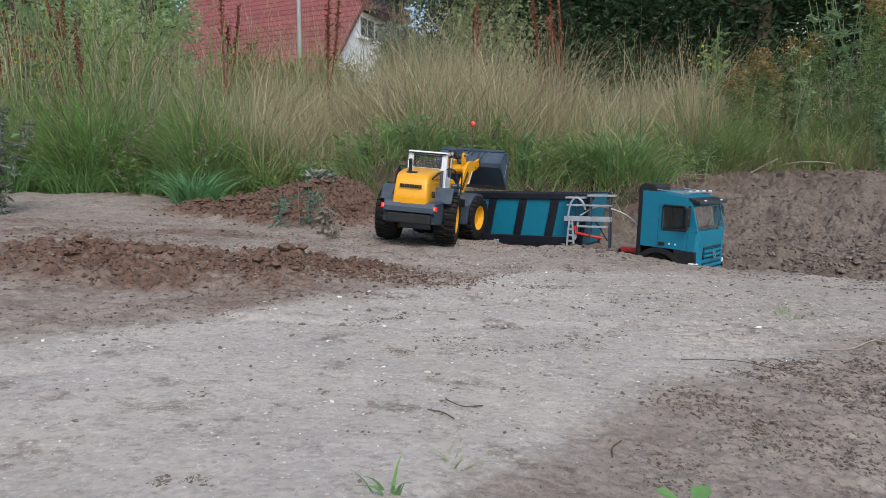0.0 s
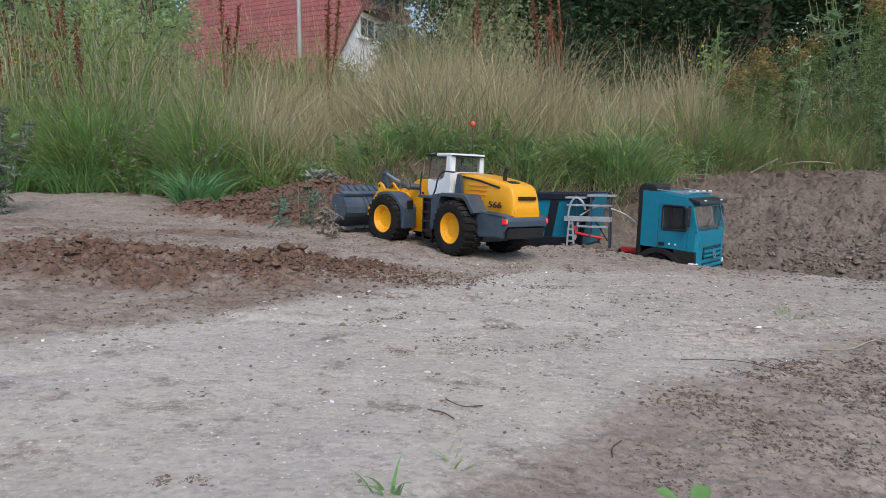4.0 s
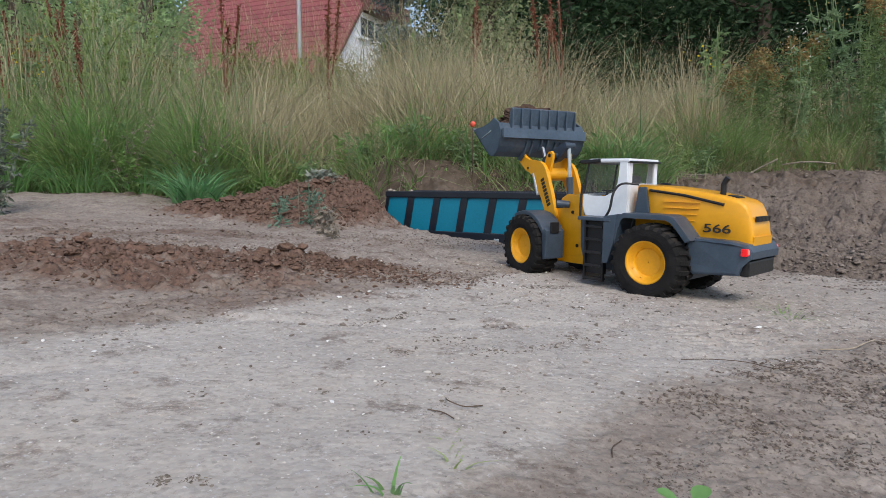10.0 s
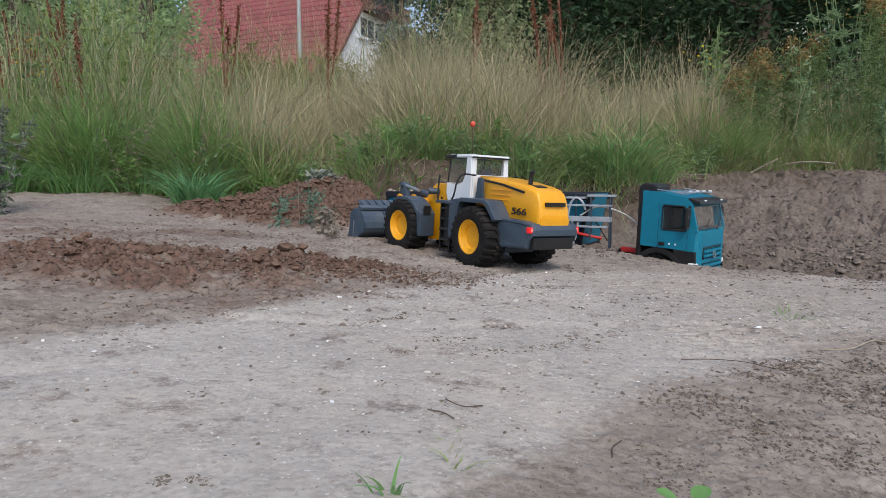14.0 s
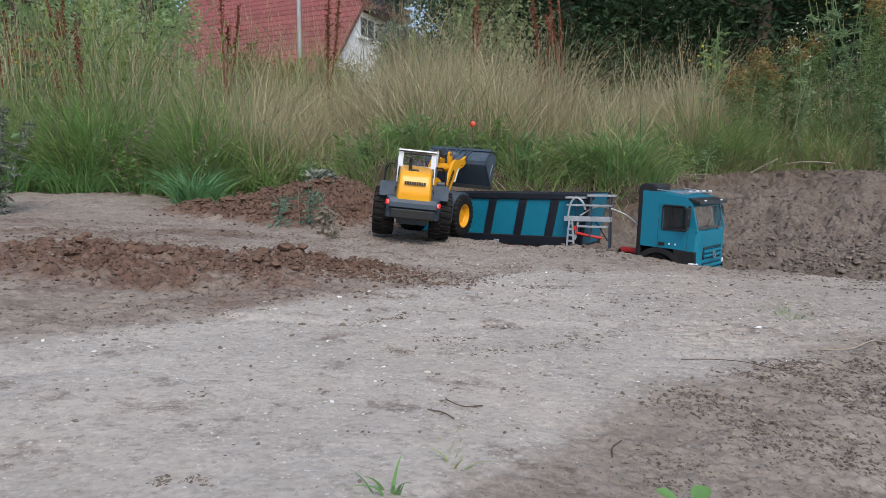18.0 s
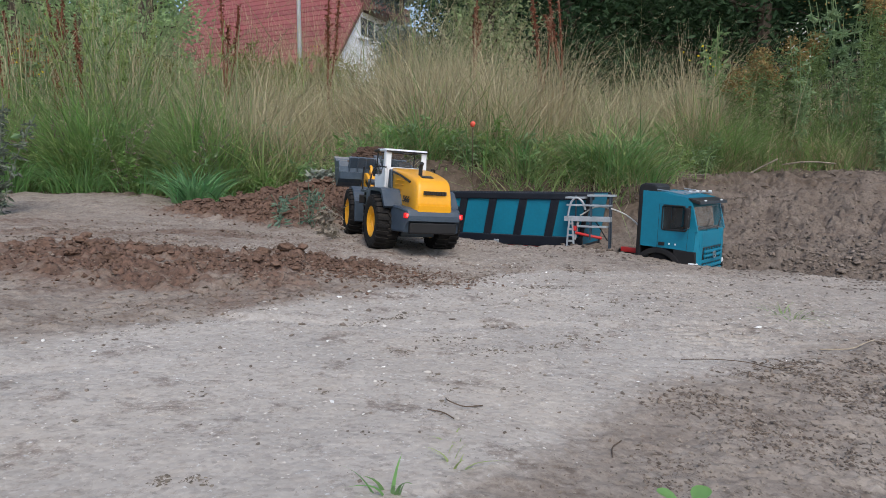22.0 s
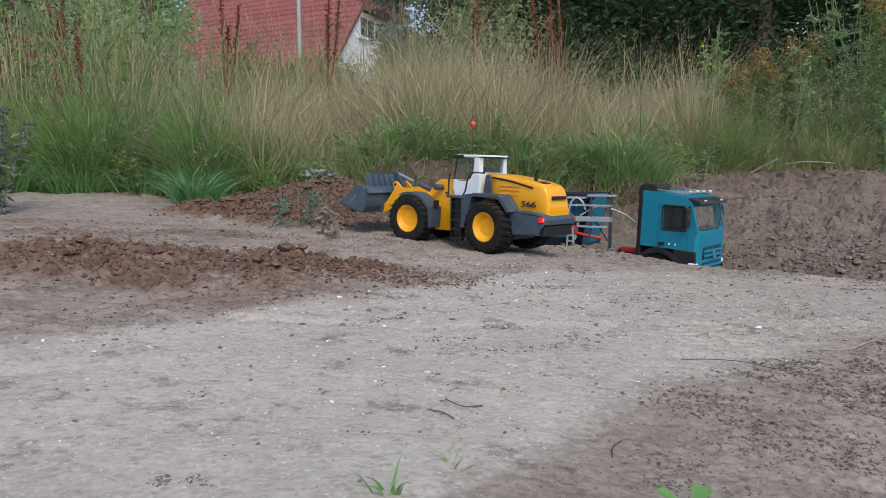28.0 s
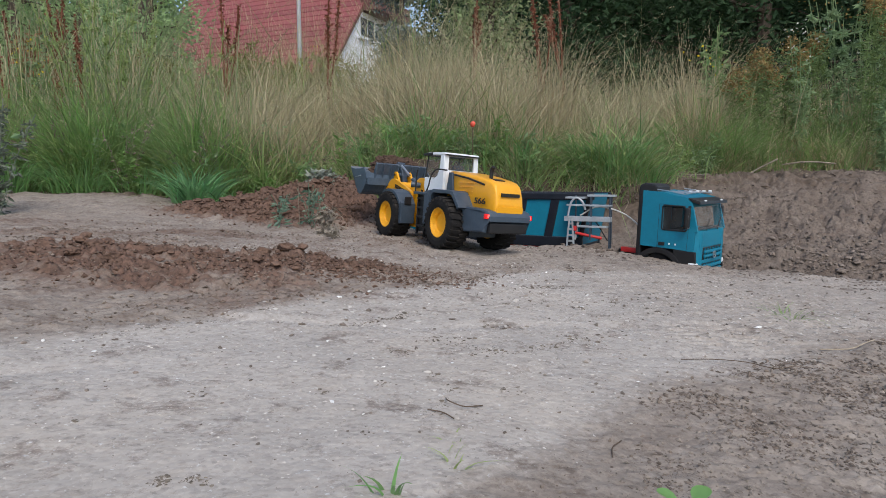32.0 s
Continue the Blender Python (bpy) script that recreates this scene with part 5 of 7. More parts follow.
def meadow():
    big = lambda x, y: np.clip(0.5 + 2.0 * fbm(x, y, 1.7, 4, 120), 0.02, 1)
    left_green = lambda x, y: step(-0.75, -1.2, x + 0.3 * (y - 2.5))
    right_green = lambda x, y: step(1.15, 1.6, x - 0.35 * (y - 2.8))
    sides = lambda x, y: np.maximum(left_green(x, y), right_green(x, y))

    def lay(name, n, area, keep, h, w, lean, bend, mat, label, grow=0.0, clump=0.6, size=0.05, per=26, segs=3):
        gaps = (lambda x, y: (1.0 if keep is None else keep(x, y)) * np.where(y < 4.0, np.clip(0.55 + 3.2 * fbm(x, y, 4.2, 3, 150), 0.06, 1), 1.0))
        x, y, z, head, own = scatter(n, *area, gaps, clump, size, per)
        k = len(x)
        hh = rng.uniform(*h, k) * own * (1 + grow * (y - 2.2)) * (1 + 0.6 * fbm(x, y, 2.5, 2, 140) + 0.5 * fbm(x, y, 4.2, 3, 150)) * np.where(y > 3.6, np.interp(x / y, [-0.05, 0.2], [1, 0.6]), 1)
        lean, bend = np.abs(rng.normal(0, lean, k)), np.abs(rng.normal(0, bend, k))
        blades(name, x, y, z, hh, rng.uniform(*w, k), lean, bend, mat, label, segs=segs, heading=head)
        return x, y, z, hh, head, lean, bend

    lay("green_meadow_grass", 17000, (-2.6, 2.6, 2.1, 3.1), lambda x, y: sward_edge(x, y) * (0.12 + 0.88 * big(x + 5, y)), (0.05, 0.2), (0.003, 0.007), 0.6, 0.8, GREEN, "low green grass at the foot of the meadow", 0, 0.85, 0.03)
    lay("hanging_grass", 2600, (-2.0, 1.2, 2.0, 2.5), lambda x, y: sward_edge(x, y + 0.09) * (1 - sward_edge(x, y - 0.1)) * big(x * 3, y), (0.06, 0.17), (0.0035, 0.008), 1.1, 1.3, LUSH, "green blades hanging over the edge of the earth", 0, 0.9, 0.025)
    lay("fallen_dry_grass", 12000, (-2.6, 2.6, 2.1, 3.4), lambda x, y: sward_edge(x, y + 0.05) * (0.2 + big(x - 4, y)) * (1 - 0.6 * left_green(x, y)), (0.06, 0.2), (0.0014, 0.003), 0.9, 1.0, DRY, "bent dry grass at the foot of the meadow", 0, 0.6, 0.06)
    lay("dry_meadow_grass", 19000, (-3.6, 3.6, 2.35, 4.6), lambda x, y: sward_edge(x, y - 0.12) * big(x, y) * (1 - 0.93 * left_green(x, y)) * (1 - 0.75 * right_green(x, y)), (0.25, 0.58), (0.0018, 0.0038), 0.26, 0.35, DRY, "tall dry blond meadow grass", 0.2, 0.75, 0.04)
    lay("rusty_meadow_grass", 13000, (-3.4, 3.4, 2.35, 4.6), lambda x, y: sward_edge(x, y - 0.1) * big(x + 3, y + 9) * (1 - 0.88 * left_green(x, y)), (0.18, 0.45), (0.0018, 0.004), 0.35, 0.35, DRY_RUST, "rust-tinted dry meadow grass in seed", 0.18, 0.75, 0.05)
    lay("tall_green_grass", 32000, (-4.2, 4.2, 2.2, 4.8), lambda x, y: sward_edge(x, y - 0.04) * (0.22 + 0.78 * sides(x, y)) * (0.25 + big(x - 7, y)), (0.14, 0.42), (0.0028, 0.0066), 0.4, 0.65, BLUEGREEN, "tall green grass in the meadow", 0.2, 0.85, 0.035)
    lay("bright_green_grass", 11000, (-3.4, 3.4, 2.2, 4.0), lambda x, y: sward_edge(x, y - 0.02) * (0.3 + 0.7 * sides(x, y)) * big(x + 11, y + 3) ** 2, (0.1, 0.34), (0.003, 0.007), 0.35, 0.7, FRESH, "bright green grass clumps in the meadow", 0.15, 0.92, 0.03)
    lay("bright_straw_grass", 3000, (-3.2, 3.2, 2.4, 4.2), lambda x, y: sward_edge(x, y - 0.1) * big(x - 2, y + 5) * (1 - 0.9 * left_green(x, y)) * (1 - 0.7 * right_green(x, y)), (0.25, 0.55), (0.0016, 0.003), 0.45, 0.6, STRAW, "bright straw blades among the meadow grass", 0.15, 0.7, 0.05)
    lay("far_meadow_grass", 15000, (-9, 9, 4.4, 11), None, (0.8, 1.4), (0.004, 0.009), 0.3, 0.4, GREEN, "far green meadow grass", 0, 0.7, 0.12, segs=2)
    lay("far_dry_grass", 14000, (-7, 7, 4.2, 9), lambda x, y: big(x * 0.5, y * 0.5), (0.9, 1.5), (0.0022, 0.0048), 0.25, 0.35, DRY, "far dry meadow grass", 0, 0.7, 0.1, segs=2)
    lay("lush_side_grass", 11000, (-2.4, -0.7, 2.15, 3.0), lambda x, y: sward_edge(x, y) * step(-0.5, -1.15, x + 0.25 * (y - 2.4)) * big(x * 2 + 2, y * 2 - 6), (0.15, 0.44), (0.003, 0.0075), 0.35, 0.7, LUSH, "lush green grass beside the bare earth", 0.1, 0.85, 0.035)
    lay("bank_side_grass", 4200, (0.85, 2.5, 2.65, 3.25), lambda x, y: sward_edge(x, y) * (0.2 + big(x - 5, y + 2)), (0.12, 0.42), (0.0022, 0.005), 0.5, 0.7, LUSH, "ragged green grass along the top of the bank", 0.1, 0.7, 0.05)
    lay("bank_side_dry_grass", 5200, (0.85, 2.5, 2.65, 3.2), lambda x, y: sward_edge(x, y) * (0.2 + big(x + 9, y + 2)), (0.15, 0.42), (0.0014, 0.003), 0.6, 0.7, DRY, "bent dry grass along the top of the bank", 0.1, 0.6, 0.06)
    lay("broad_straw_blades", 6500, (-3.2, 3.0, 2.45, 4.0), lambda x, y: sward_edge(x, y - 0.1) * big(x * 2.5 + 1, y * 2.5) ** 2 * (1 - 0.88 * left_green(x, y)) * (1 - 0.6 * right_green(x, y)), (0.3, 0.62), (0.003, 0.0058), 0.3, 0.45, STRAW, "broad pale straw blades in clumps", 0.15, 0.9, 0.03)
    lay("brown_dead_stems", 1500, (-3.2, 3.2, 2.45, 4.2), lambda x, y: sward_edge(x, y - 0.1) * big(x * 2 - 3, y * 2 + 1), (0.2, 0.6), (0.0018, 0.0036), 0.3, 0.3, BROWN_STEM, "dark brown dead stems in the meadow", 0.15, 0.9, 0.03)
    lay("pale_upright_stalks", 380, (-3.0, -1.0, 2.8, 3.9), lambda x, y: step(-0.9, -1.4, x + 0.2 * (y - 3)), (0.75, 1.15), (0.0022, 0.0042), 0.12, 0.2, STRAW, "tall pale dead stalks standing among the weeds", 0, 0.6, 0.08, segs=5)
    lay("pale_green_stalks", 900, (-3.2, -1.0, 2.8, 4.2), lambda x, y: step(-0.8, -1.5, x + 0.2 * (y - 3)), (0.6, 1.1), (0.004, 0.009), 0.2, 0.35, WILLOW, "tall pale grey-green stalks among the weeds", 0, 0.7, 0.06, segs=5)
    lay("arching_green_blades", 2600, (-2.2, 1.1, 2.2, 2.75), lambda x, y: sward_edge(x, y) * (0.35 + 0.65 * step(-0.3, -1.0, x)) * big(x * 4, y * 4 + 2) ** 2, (0.14, 0.34), (0.005, 0.0095), 0.45, 0.95, AIRY, "broad bright arching blades at the meadow's foot", 0.1, 0.95, 0.022, 20, segs=5)
    lay("arching_dark_blades", 1800, (-2.2, 1.1, 2.2, 2.7), lambda x, y: sward_edge(x, y) * big(x * 4 + 6, y * 4 + 2) ** 2, (0.12, 0.3), (0.005, 0.0095), 0.5, 0.95, TUFT, "broad blue-green arching blades at the meadow's foot", 0.1, 0.95, 0.022, 20, segs=5)
    x, y, z, h, head, lean, bend = lay("seeding_stalks", 2300, (-3.6, 3.6, 2.5, 4.8), lambda x, y: sward_edge(x, y - 0.2) * (1 - 0.75 * left_green(x, y)) * (1 - 0.6 * right_green(x, y)), (0.42, 0.82), (0.0020, 0.0032), 0.22, 0.35, STRAW, "tall pale seeding grass stalks", 0.04, 0.5, 0.08, segs=6)
    # loose seed panicles on the upper part of the stalks
    pts = []
    for k in range(13):
        t = rng.uniform(0.68, 1.0, len(x))
        out, up = h * (lean * t + bend * t ** 3), h * (t - 0.35 * (lean + bend) * t ** 2.5)
        r = 0.011 * (1.25 - t) * 2.2
        pts.append(np.stack([x + out * np.cos(head) + rng.normal(0, r), y + out * np.sin(head) + rng.normal(0, r), z + up], -1))
    tagged(leaf_cloud("seed_panicles", np.concatenate(pts), 0.011, STRAW, None, 0.22, -0.5, "", True), "loose pale seed panicles on grass stalks", "grass", kind="stuff")


meadow()


def tuft(name, x, y, n, h, w, spread, mat, label, category="grass tuft", lean=0.5):
    px, py = x + rng.normal(0, spread, n), y + rng.normal(0, spread, n)
    a = np.arctan2(py - y, px - x) + rng.normal(0, 0.5, n)
    return blades(name, px, py, height(px, py) - 0.003, h * rng.uniform(0.5, 1.0, n), w * rng.uniform(0.6, 1.2, n), lean * rng.uniform(0.1, 1.5, n), rng.uniform(0.1, 1.1, n), mat, label, category, kind="", heading=a, segs=6)


tuft("grass_tuft", -0.83, 2.1, 220, 0.2, 0.008, 0.03, BLUE_TUFT, "lush blue-green grass tuft at the edge of the earth")
tuft("grass_tuft", -0.71, 2.1, 45, 0.12, 0.008, 0.03, TUFT, "lush green grass tuft leaning over the soil heap", lean=0.9)
tuft("grass_tuft", -1.14, 2.34, 80, 0.17, 0.007, 0.05, TUFT, "broad green grass tuft beside the soil heap")
for x, y, h in ((-0.08, 2.5, 0.24), (0.62, 2.5, 0.26), (0.76, 2.42, 0.16), (0.2, 2.55, 0.2), (-1.6, 2.3, 0.24), (-1.35, 2.35, 0.2)):
    tuft("grass_tuft", x, y, 200, h, 0.006, 0.05, TUFT, "bright green grass clump at the meadow's foot")
tuft("grass_tuft", 0.72, 2.5, 260, 0.22, 0.006, 0.08, GREEN, "green grass tuft on the bank's edge")
tuft("grass_tuft", 0.3, 2.4, 260, 0.22, 0.006, 0.08, GREEN, "green grass tuft above the trailer")
tuft("grass_tuft", -0.27, 2.42, 240, 0.2, 0.006, 0.07, GREEN, "green grass tuft behind the heap")


def weed(x, y, h, n_leaf, leaf, mat, label, name="weed", spread=0.25, stems=3, stem_mat=None, flower=None, taper=0.6):
    """Upright leafy weed: stems, leaves, sometimes flowers."""
    z = on_ground(x, y)
    w = thing(name, label, "weed", pose(x, y, z - 0.004))
    pts, tips = [], []
    for k in range(stems):
        a, s = rng.uniform(0, 6.28), rng.uniform(0.2, 1.0) * spread * h
        top = Vector((s * math.cos(a), s * math.sin(a), h * rng.uniform(0.75, 1.05)))
        line = curve_points([(0.01 * math.cos(a) * h, 0.01 * math.sin(a) * h, 0), top * 0.5 + Vector((0, 0, 0.06 * h)), top], 4)
        sb = bmesh.new()
        tube(sb, line, 0.0018 * h + 0.0006, 5)
        part("stem", sb, stem_mat or mat, w)
        tips.append(line[-1])
        for i in range(n_leaf // stems):
            t = rng.uniform(0.06, 1.0)
            q = line[min(int(t * (len(line) - 1)), len(line) - 1)]
            r = leaf * (1.1 - taper * t)
            pts.append((q.x + rng.normal(0, r * 0.5), q.y + rng.normal(0, r * 0.5), q.z + rng.normal(0, r * 0.3)))
    leaf_cloud("leaves", np.array(pts), leaf, mat, w, 0.35, 0.1)
    if flower:
        fp = np.array([(q.x + rng.normal(0, 0.05 * h), q.y + rng.normal(0, 0.05 * h), q.z + rng.normal(0, 0.05 * h)) for q in tips for i in range(20)])
        leaf_cloud("flower_head", fp[:: 3 if h > 0.6 else 1], 0.012 * min(h, 0.8) + 0.004, flower, w, 0.8)
    return w


def dock(x, y, h, label="rust-brown dock stalk gone to seed"):
    z = on_ground(x, y)
    w = thing("dock_stalk", label, "weed", pose(x, y, z - 0.01))
    lean = rng.normal(0, 0.04, 2) * h
    pts = []
    for k in range(3):
        o = rng.normal(0, 0.03, 2) * h * (k > 0)
        line = curve_points([(0, 0, h * 0.35 * (k > 0)), (lean[0] * 0.5 + o[0], lean[1] * 0.5 + o[1], h * 0.65), (lean[0] + o[0] * 1.4, lean[1] + o[1] * 1.4, h * (1 - 0.09 * k))], 4)
        sb = bmesh.new()
        tube(sb, line, 0.005 * h, 5)
        part("stem", sb, DOCK, w)
        for i in range(150):
            t = rng.uniform(0.42, 1)
            f = t * (len(line) - 1)
            q = line[int(f)].lerp(line[min(int(f) + 1, len(line) - 1)], f - int(f))
            r = 0.0085 * h * (1.15 - 0.6 * t)
            pts.append((q.x + rng.normal(0, r), q.y + rng.normal(0, r), q.z))
    leaf_cloud("seed_head", np.array(pts), 0.014 * h, DOCK, w, 0.8, 0.0)
    return w


for x, y, h in ((-2.38, 3.5, 1.0), (-2.10, 3.45, 0.98), (-2.15, 3.6, 1.02), (-2.0, 3.55, 0.9), (0.70, 4.5, 1.2), (0.88, 4.6, 1.2), (0.2, 4.2, 1.0), (-0.83, 4.6, 1.25), (-1.6, 4.7, 1.25)):
    dock(x, y, h)
for x, y, h, n in ((-1.55, 2.9, 1.0, 520), (-1.66, 3.0, 1.05, 520), (-1.46, 3.05, 0.9, 420), (-1.8, 3.2, 1.05, 480), (-2.05, 3.2, 0.72, 380), (-1.95, 2.9, 0.5, 260), (-1.25, 3.4, 0.8, 300), (-2.3, 3.0, 0.6, 320)):
    weed(x, y, h, n * 3, 0.019, AIRY, "tall fresh green weed with narrow leaves", "tall_weed", 0.22, 5)
for x, y, h, fl in ((1.52, 3.6, 0.78, None), (1.6, 3.7, 0.7, None), (1.4, 3.8, 0.5, None)):
    weed(x, y, h, 380, 0.04, FRESH, "light green upright weed at the meadow's top", "tall_weed", 0.16, 5, None, fl)
# broad leaves at the foot of the meadow
for k in range(34):
    x = -0.55 + 1.75 * (k + rng.uniform(0, 0.9)) / 34
    y = float(np.interp(x, [-0.6, 0.5, 0.9, 1.2], [2.42, 2.39, 2.5, 2.78])) + rng.uniform(-0.03, 0.1)
    weed(x, y, rng.uniform(0.07, 0.2), 90, 0.03, (WEED, FRESH, AIRY, LUSH)[k % 4], "broad-leaved green weed at the meadow's foot", "meadow_weed", 0.7, 6)
for x, y, h in ((-2.22, 3.42, 0.86), (-2.06, 3.4, 0.8), (-2.3, 3.6, 0.9)):
    weed(x, y, h, 330, 0.04, RUST_LEAF, "rust-brown dead weed with hanging withered leaves", "dead_weed", 0.14, 5, None, None, 0.3)
weed(-2.1, 3.25, 0.66, 400, 0.04, WEED, "tall green weed with yellow flower heads", "flowering_weed", 0.2, 4, None, FLOWER)
for x, y, h, n, fl in ((2.05, 3.3, 0.86, 700, RUSTFLOWER), (2.3, 3.5, 0.92, 760, RUSTFLOWER), (1.85, 3.6, 0.5, 420, None), (2.45, 3.3, 0.7, 560, RUSTFLOWER), (2.6, 3.8, 0.95, 760, RUSTFLOWER), (1.6, 3.7, 0.45, 360, None), (2.2, 3.1, 0.5, 420, None),
                    (1.75, 3.15, 0.4, 360, None), (2.05, 2.95, 0.36, 320, None)):
    weed(x, y, h, int(n * 1.5), 0.030, WEED, "bushy green weed in faded flower" if fl else "bushy green weed on the bank", "bushy_weed", 0.3, 7, None, fl)
for k in range(15):
    x = -3.1 + 2.15 * (k + rng.uniform(0, 0.8)) / 15
    weed(x, rng.uniform(6.3, 7.6), rng.uniform(0.95, 1.25), 900, 0.06, OLIVE, "olive-green bushy weed with a few yellow flowers" if k in (9, 12) else "olive-green bushy weed beyond the dry grass", "bushy_weed", 0.22, 9, None, FLOWER if k in (9, 12) else None, taper=0.3)


def goldenrod(x, y, h, lean_x, n=3):
    """Leafy stems, each ending in a drooping rust seed plume."""
    w = thing("goldenrod", "tall goldenrod with blue-green leaves and rusty seed plumes", "weed", pose(x, y, on_ground(x, y) - 0.01))
    leaves, seeds = [], []
    for k in range(n):
        bx, by = rng.normal(0, 0.03, 2)
        hh = h * rng.uniform(0.8, 1.05)
        line = curve_points([(bx, by, 0), (bx + lean_x * 0.3, by, hh * 0.5), (bx + lean_x * 0.8, by, hh * 0.85), (bx + lean_x * 1.3, by, hh)], 7)
        sb = bmesh.new()
        tube(sb, line, 0.0028, 5)
        part("stem", sb, GOLDROD, w)
        for i in range(230):
            t = rng.uniform(0.12, 0.86)
            q = line[int(t * (len(line) - 1))]
            leaves.append((q.x + rng.normal(0, 0.03), q.y + rng.normal(0, 0.03), q.z + rng.normal(0, 0.02)))
        for i in range(190):
            t = rng.uniform(0.78, 1.0)
            q = line[min(int(t * len(line)), len(line) - 1)]
            r = 0.06 * (1.08 - t) / 0.3 + 0.006
            a = rng.uniform(0, 6.283)
            seeds.append((q.x + r * math.cos(a) * rng.uniform(0.2, 1), q.y + r * math.sin(a) * rng.uniform(0.2, 1), q.z + rng.normal(0, 0.02)))
    leaf_cloud("leaves", np.array(leaves), 0.034, GOLDROD, w, 0.22, 0.2)
    leaf_cloud("seed_plume", np.array(seeds), 0.014, GOLDROD_SEED, w, 0.6, 0.0, "rust-orange seed plume")


for x, y, h, lean_x in ((1.42, 3.0, 0.46, -0.03), (1.5, 3.05, 0.5, 0.02), (1.72, 3.2, 0.62, 0.03), (1.92, 3.3, 0.7, -0.02), (2.12, 3.2, 0.84, 0.02), (2.25, 3.25, 0.88, -0.03), (2.3, 3.3, 0.8, 0.05), (1.62, 3.3, 0.56, 0.0)):
    goldenrod(x, y, h, lean_x)
for x, y, h in ((1.75, 3.1, 0.66), (2.05, 3.4, 0.78), (2.3, 3.1, 0.72)):
    weed(x, y, h, 120, 0.03, WEED, "thin weed with small white flower heads", "flowering_weed", 0.2, 4, None, WHITE_FLOWER)
weed(1.32, 3.2, 0.66, 150, 0.03, FRESH, "slender weed with a yellow flower head", "flowering_weed", 0.12, 2, None, FLOWER)
for k in range(46):
    x = rng.uniform(-0.45, 0.75)
    y0, y1 = rng.uniform(2.2, 2.28), rng.uniform(2.3, 2.42)
    q = [(x + rng.normal(0, 0.02), y0, 0), (x + rng.normal(0, 0.02), (y0 + y1) / 2, 0), (x + rng.normal(0, 0.02), y1, 0)]
    bm = bmesh.new()
    tube(bm, curve_points([(a, b, on_ground(a, b) + 0.006 + rng.uniform(0, 0.01)) for a, b, c in q], 4), rng.uniform(0.0009, 0.002), 5)
    tagged(part("root", bm, (TWIG, TWIG, WITHER)[k % 3]), "bare dry root hanging from the bank's lip", "root")
# small weeds at the heap and the edges
weed(-0.425, 1.62, 0.085, 36, 0.020, HEAP_WEED, "small blue-green weed growing at the foot of the heap", "small_weed", 0.3, 3)
weed(-0.36, 1.68, 0.12, 46, 0.022, HEAP_WEED, "small blue-green weed with drooping leaves", "small_weed", 0.45, 4)
weed(-0.395, 1.98, 0.034, 130, 0.025, GREY_LEAF, "pale grey-green weed on the soil heap", "small_weed", 0.8, 5)
weed(-0.36, 1.97, 0.03, 120, 0.024, GREY_LEAF, "pale grey-green weed on the soil heap", "small_weed", 0.8, 5)
weed(-0.27, 1.50, 0.035, 60, 0.016, WITHER_PALE, "withered dry weed lying on the soil", "withered_weed", 1.2, 7)
weed(-1.1, 1.55, 0.3, 900, 0.017, PALE_LEAF, "grey-green leafy plant beside the meadow", "leafy_plant", 0.5, 7)
weed(-1.24, 1.68, 0.24, 160, 0.04, WEED, "dark green leafy plant beside the meadow", "leafy_plant", 0.4, 7)
tuft("grass_tuft", -0.0245, 0.284, 7, 0.028, 0.0028, 0.003, TUFT, "few bright green grass blades on bare earth", lean=0.4)
tuft("grass_tuft", 0.005, 0.316, 7, 0.016, 0.002, 0.004, AIRY, "thin pale green blades on bare earth", lean=0.8)
tuft("grass_tuft", 0.004, 0.35, 5, 0.009, 0.0016, 0.003, AIRY, "tiny pale green blades on bare earth", lean=0.9)
tuft("grass_tuft", 0.462, 0.82, 34, 0.03, 0.0014, 0.012, GREEN, "flat thin green grass tuft on the track", lean=1.4)


def seedling(x, y, size, label):
    """Two or three round leaves on a short stem."""
    w = thing("seedling", label, "seedling", pose(x, y, on_ground(x, y)))
    for k in range(3):
        a = 2.2 * k + 0.6
        bm = bmesh.new()
        top = (0.5 * size * math.cos(a), 0.5 * size * math.sin(a), size * 0.9)
        tube(bm, [(0, 0, -0.002), (top[0] * 0.5, top[1] * 0.5, size * 0.6), top], size * 0.05, 5)
        part("stem", bm, FRESH, w)
        bm = bmesh.new()
        rim = [bm.verts.new((size * (0.55 + 0.55 * math.cos(q)), size * 0.5 * math.sin(q), 0.12 * size * math.sin(q) ** 2)) for q in np.linspace(0, 2 * math.pi, 13)[:-1]]
        mid = bm.verts.new((size * 0.55, 0, -0.02 * size))
        for i in range(12):
            bm.faces.new((rim[i], rim[(i + 1) % 12], mid))
        part("leaf", bm, TUFT, w, smooth=True, at=Matrix.Translation(top) @ Matrix.Rotation(a, 4, "Z") @ Matrix.Rotation(-0.35, 4, "Y"))


seedling(0.1145, 0.2775, 0.0095, "round-leaved green seedling on rough soil")
seedling(0.078, 0.27, 0.007, "small grey-green seedling on bare earth")
weed(-0.345, 1.66, 0.13, 26, 0.02, HEAP_WEED, "thin blue-green weed at the heap's foot", "small_weed", 0.35, 4)
weed(-0.29, 1.53, 0.08, 150, 0.021, WITHER_PALE, "withered brown plant torn out at the heap's foot", "withered_weed", 0.7, 6)
weed(-0.45, 1.75, 0.07, 24, 0.02, HEAP_WEED, "small grey-green weed on the soil heap", "small_weed", 0.5, 4)
weed(-0.25, 1.43, 0.035, 40, 0.016, WITHER_PALE, "withered grey leaves of a dead plant", "withered_weed", 0.8, 6)
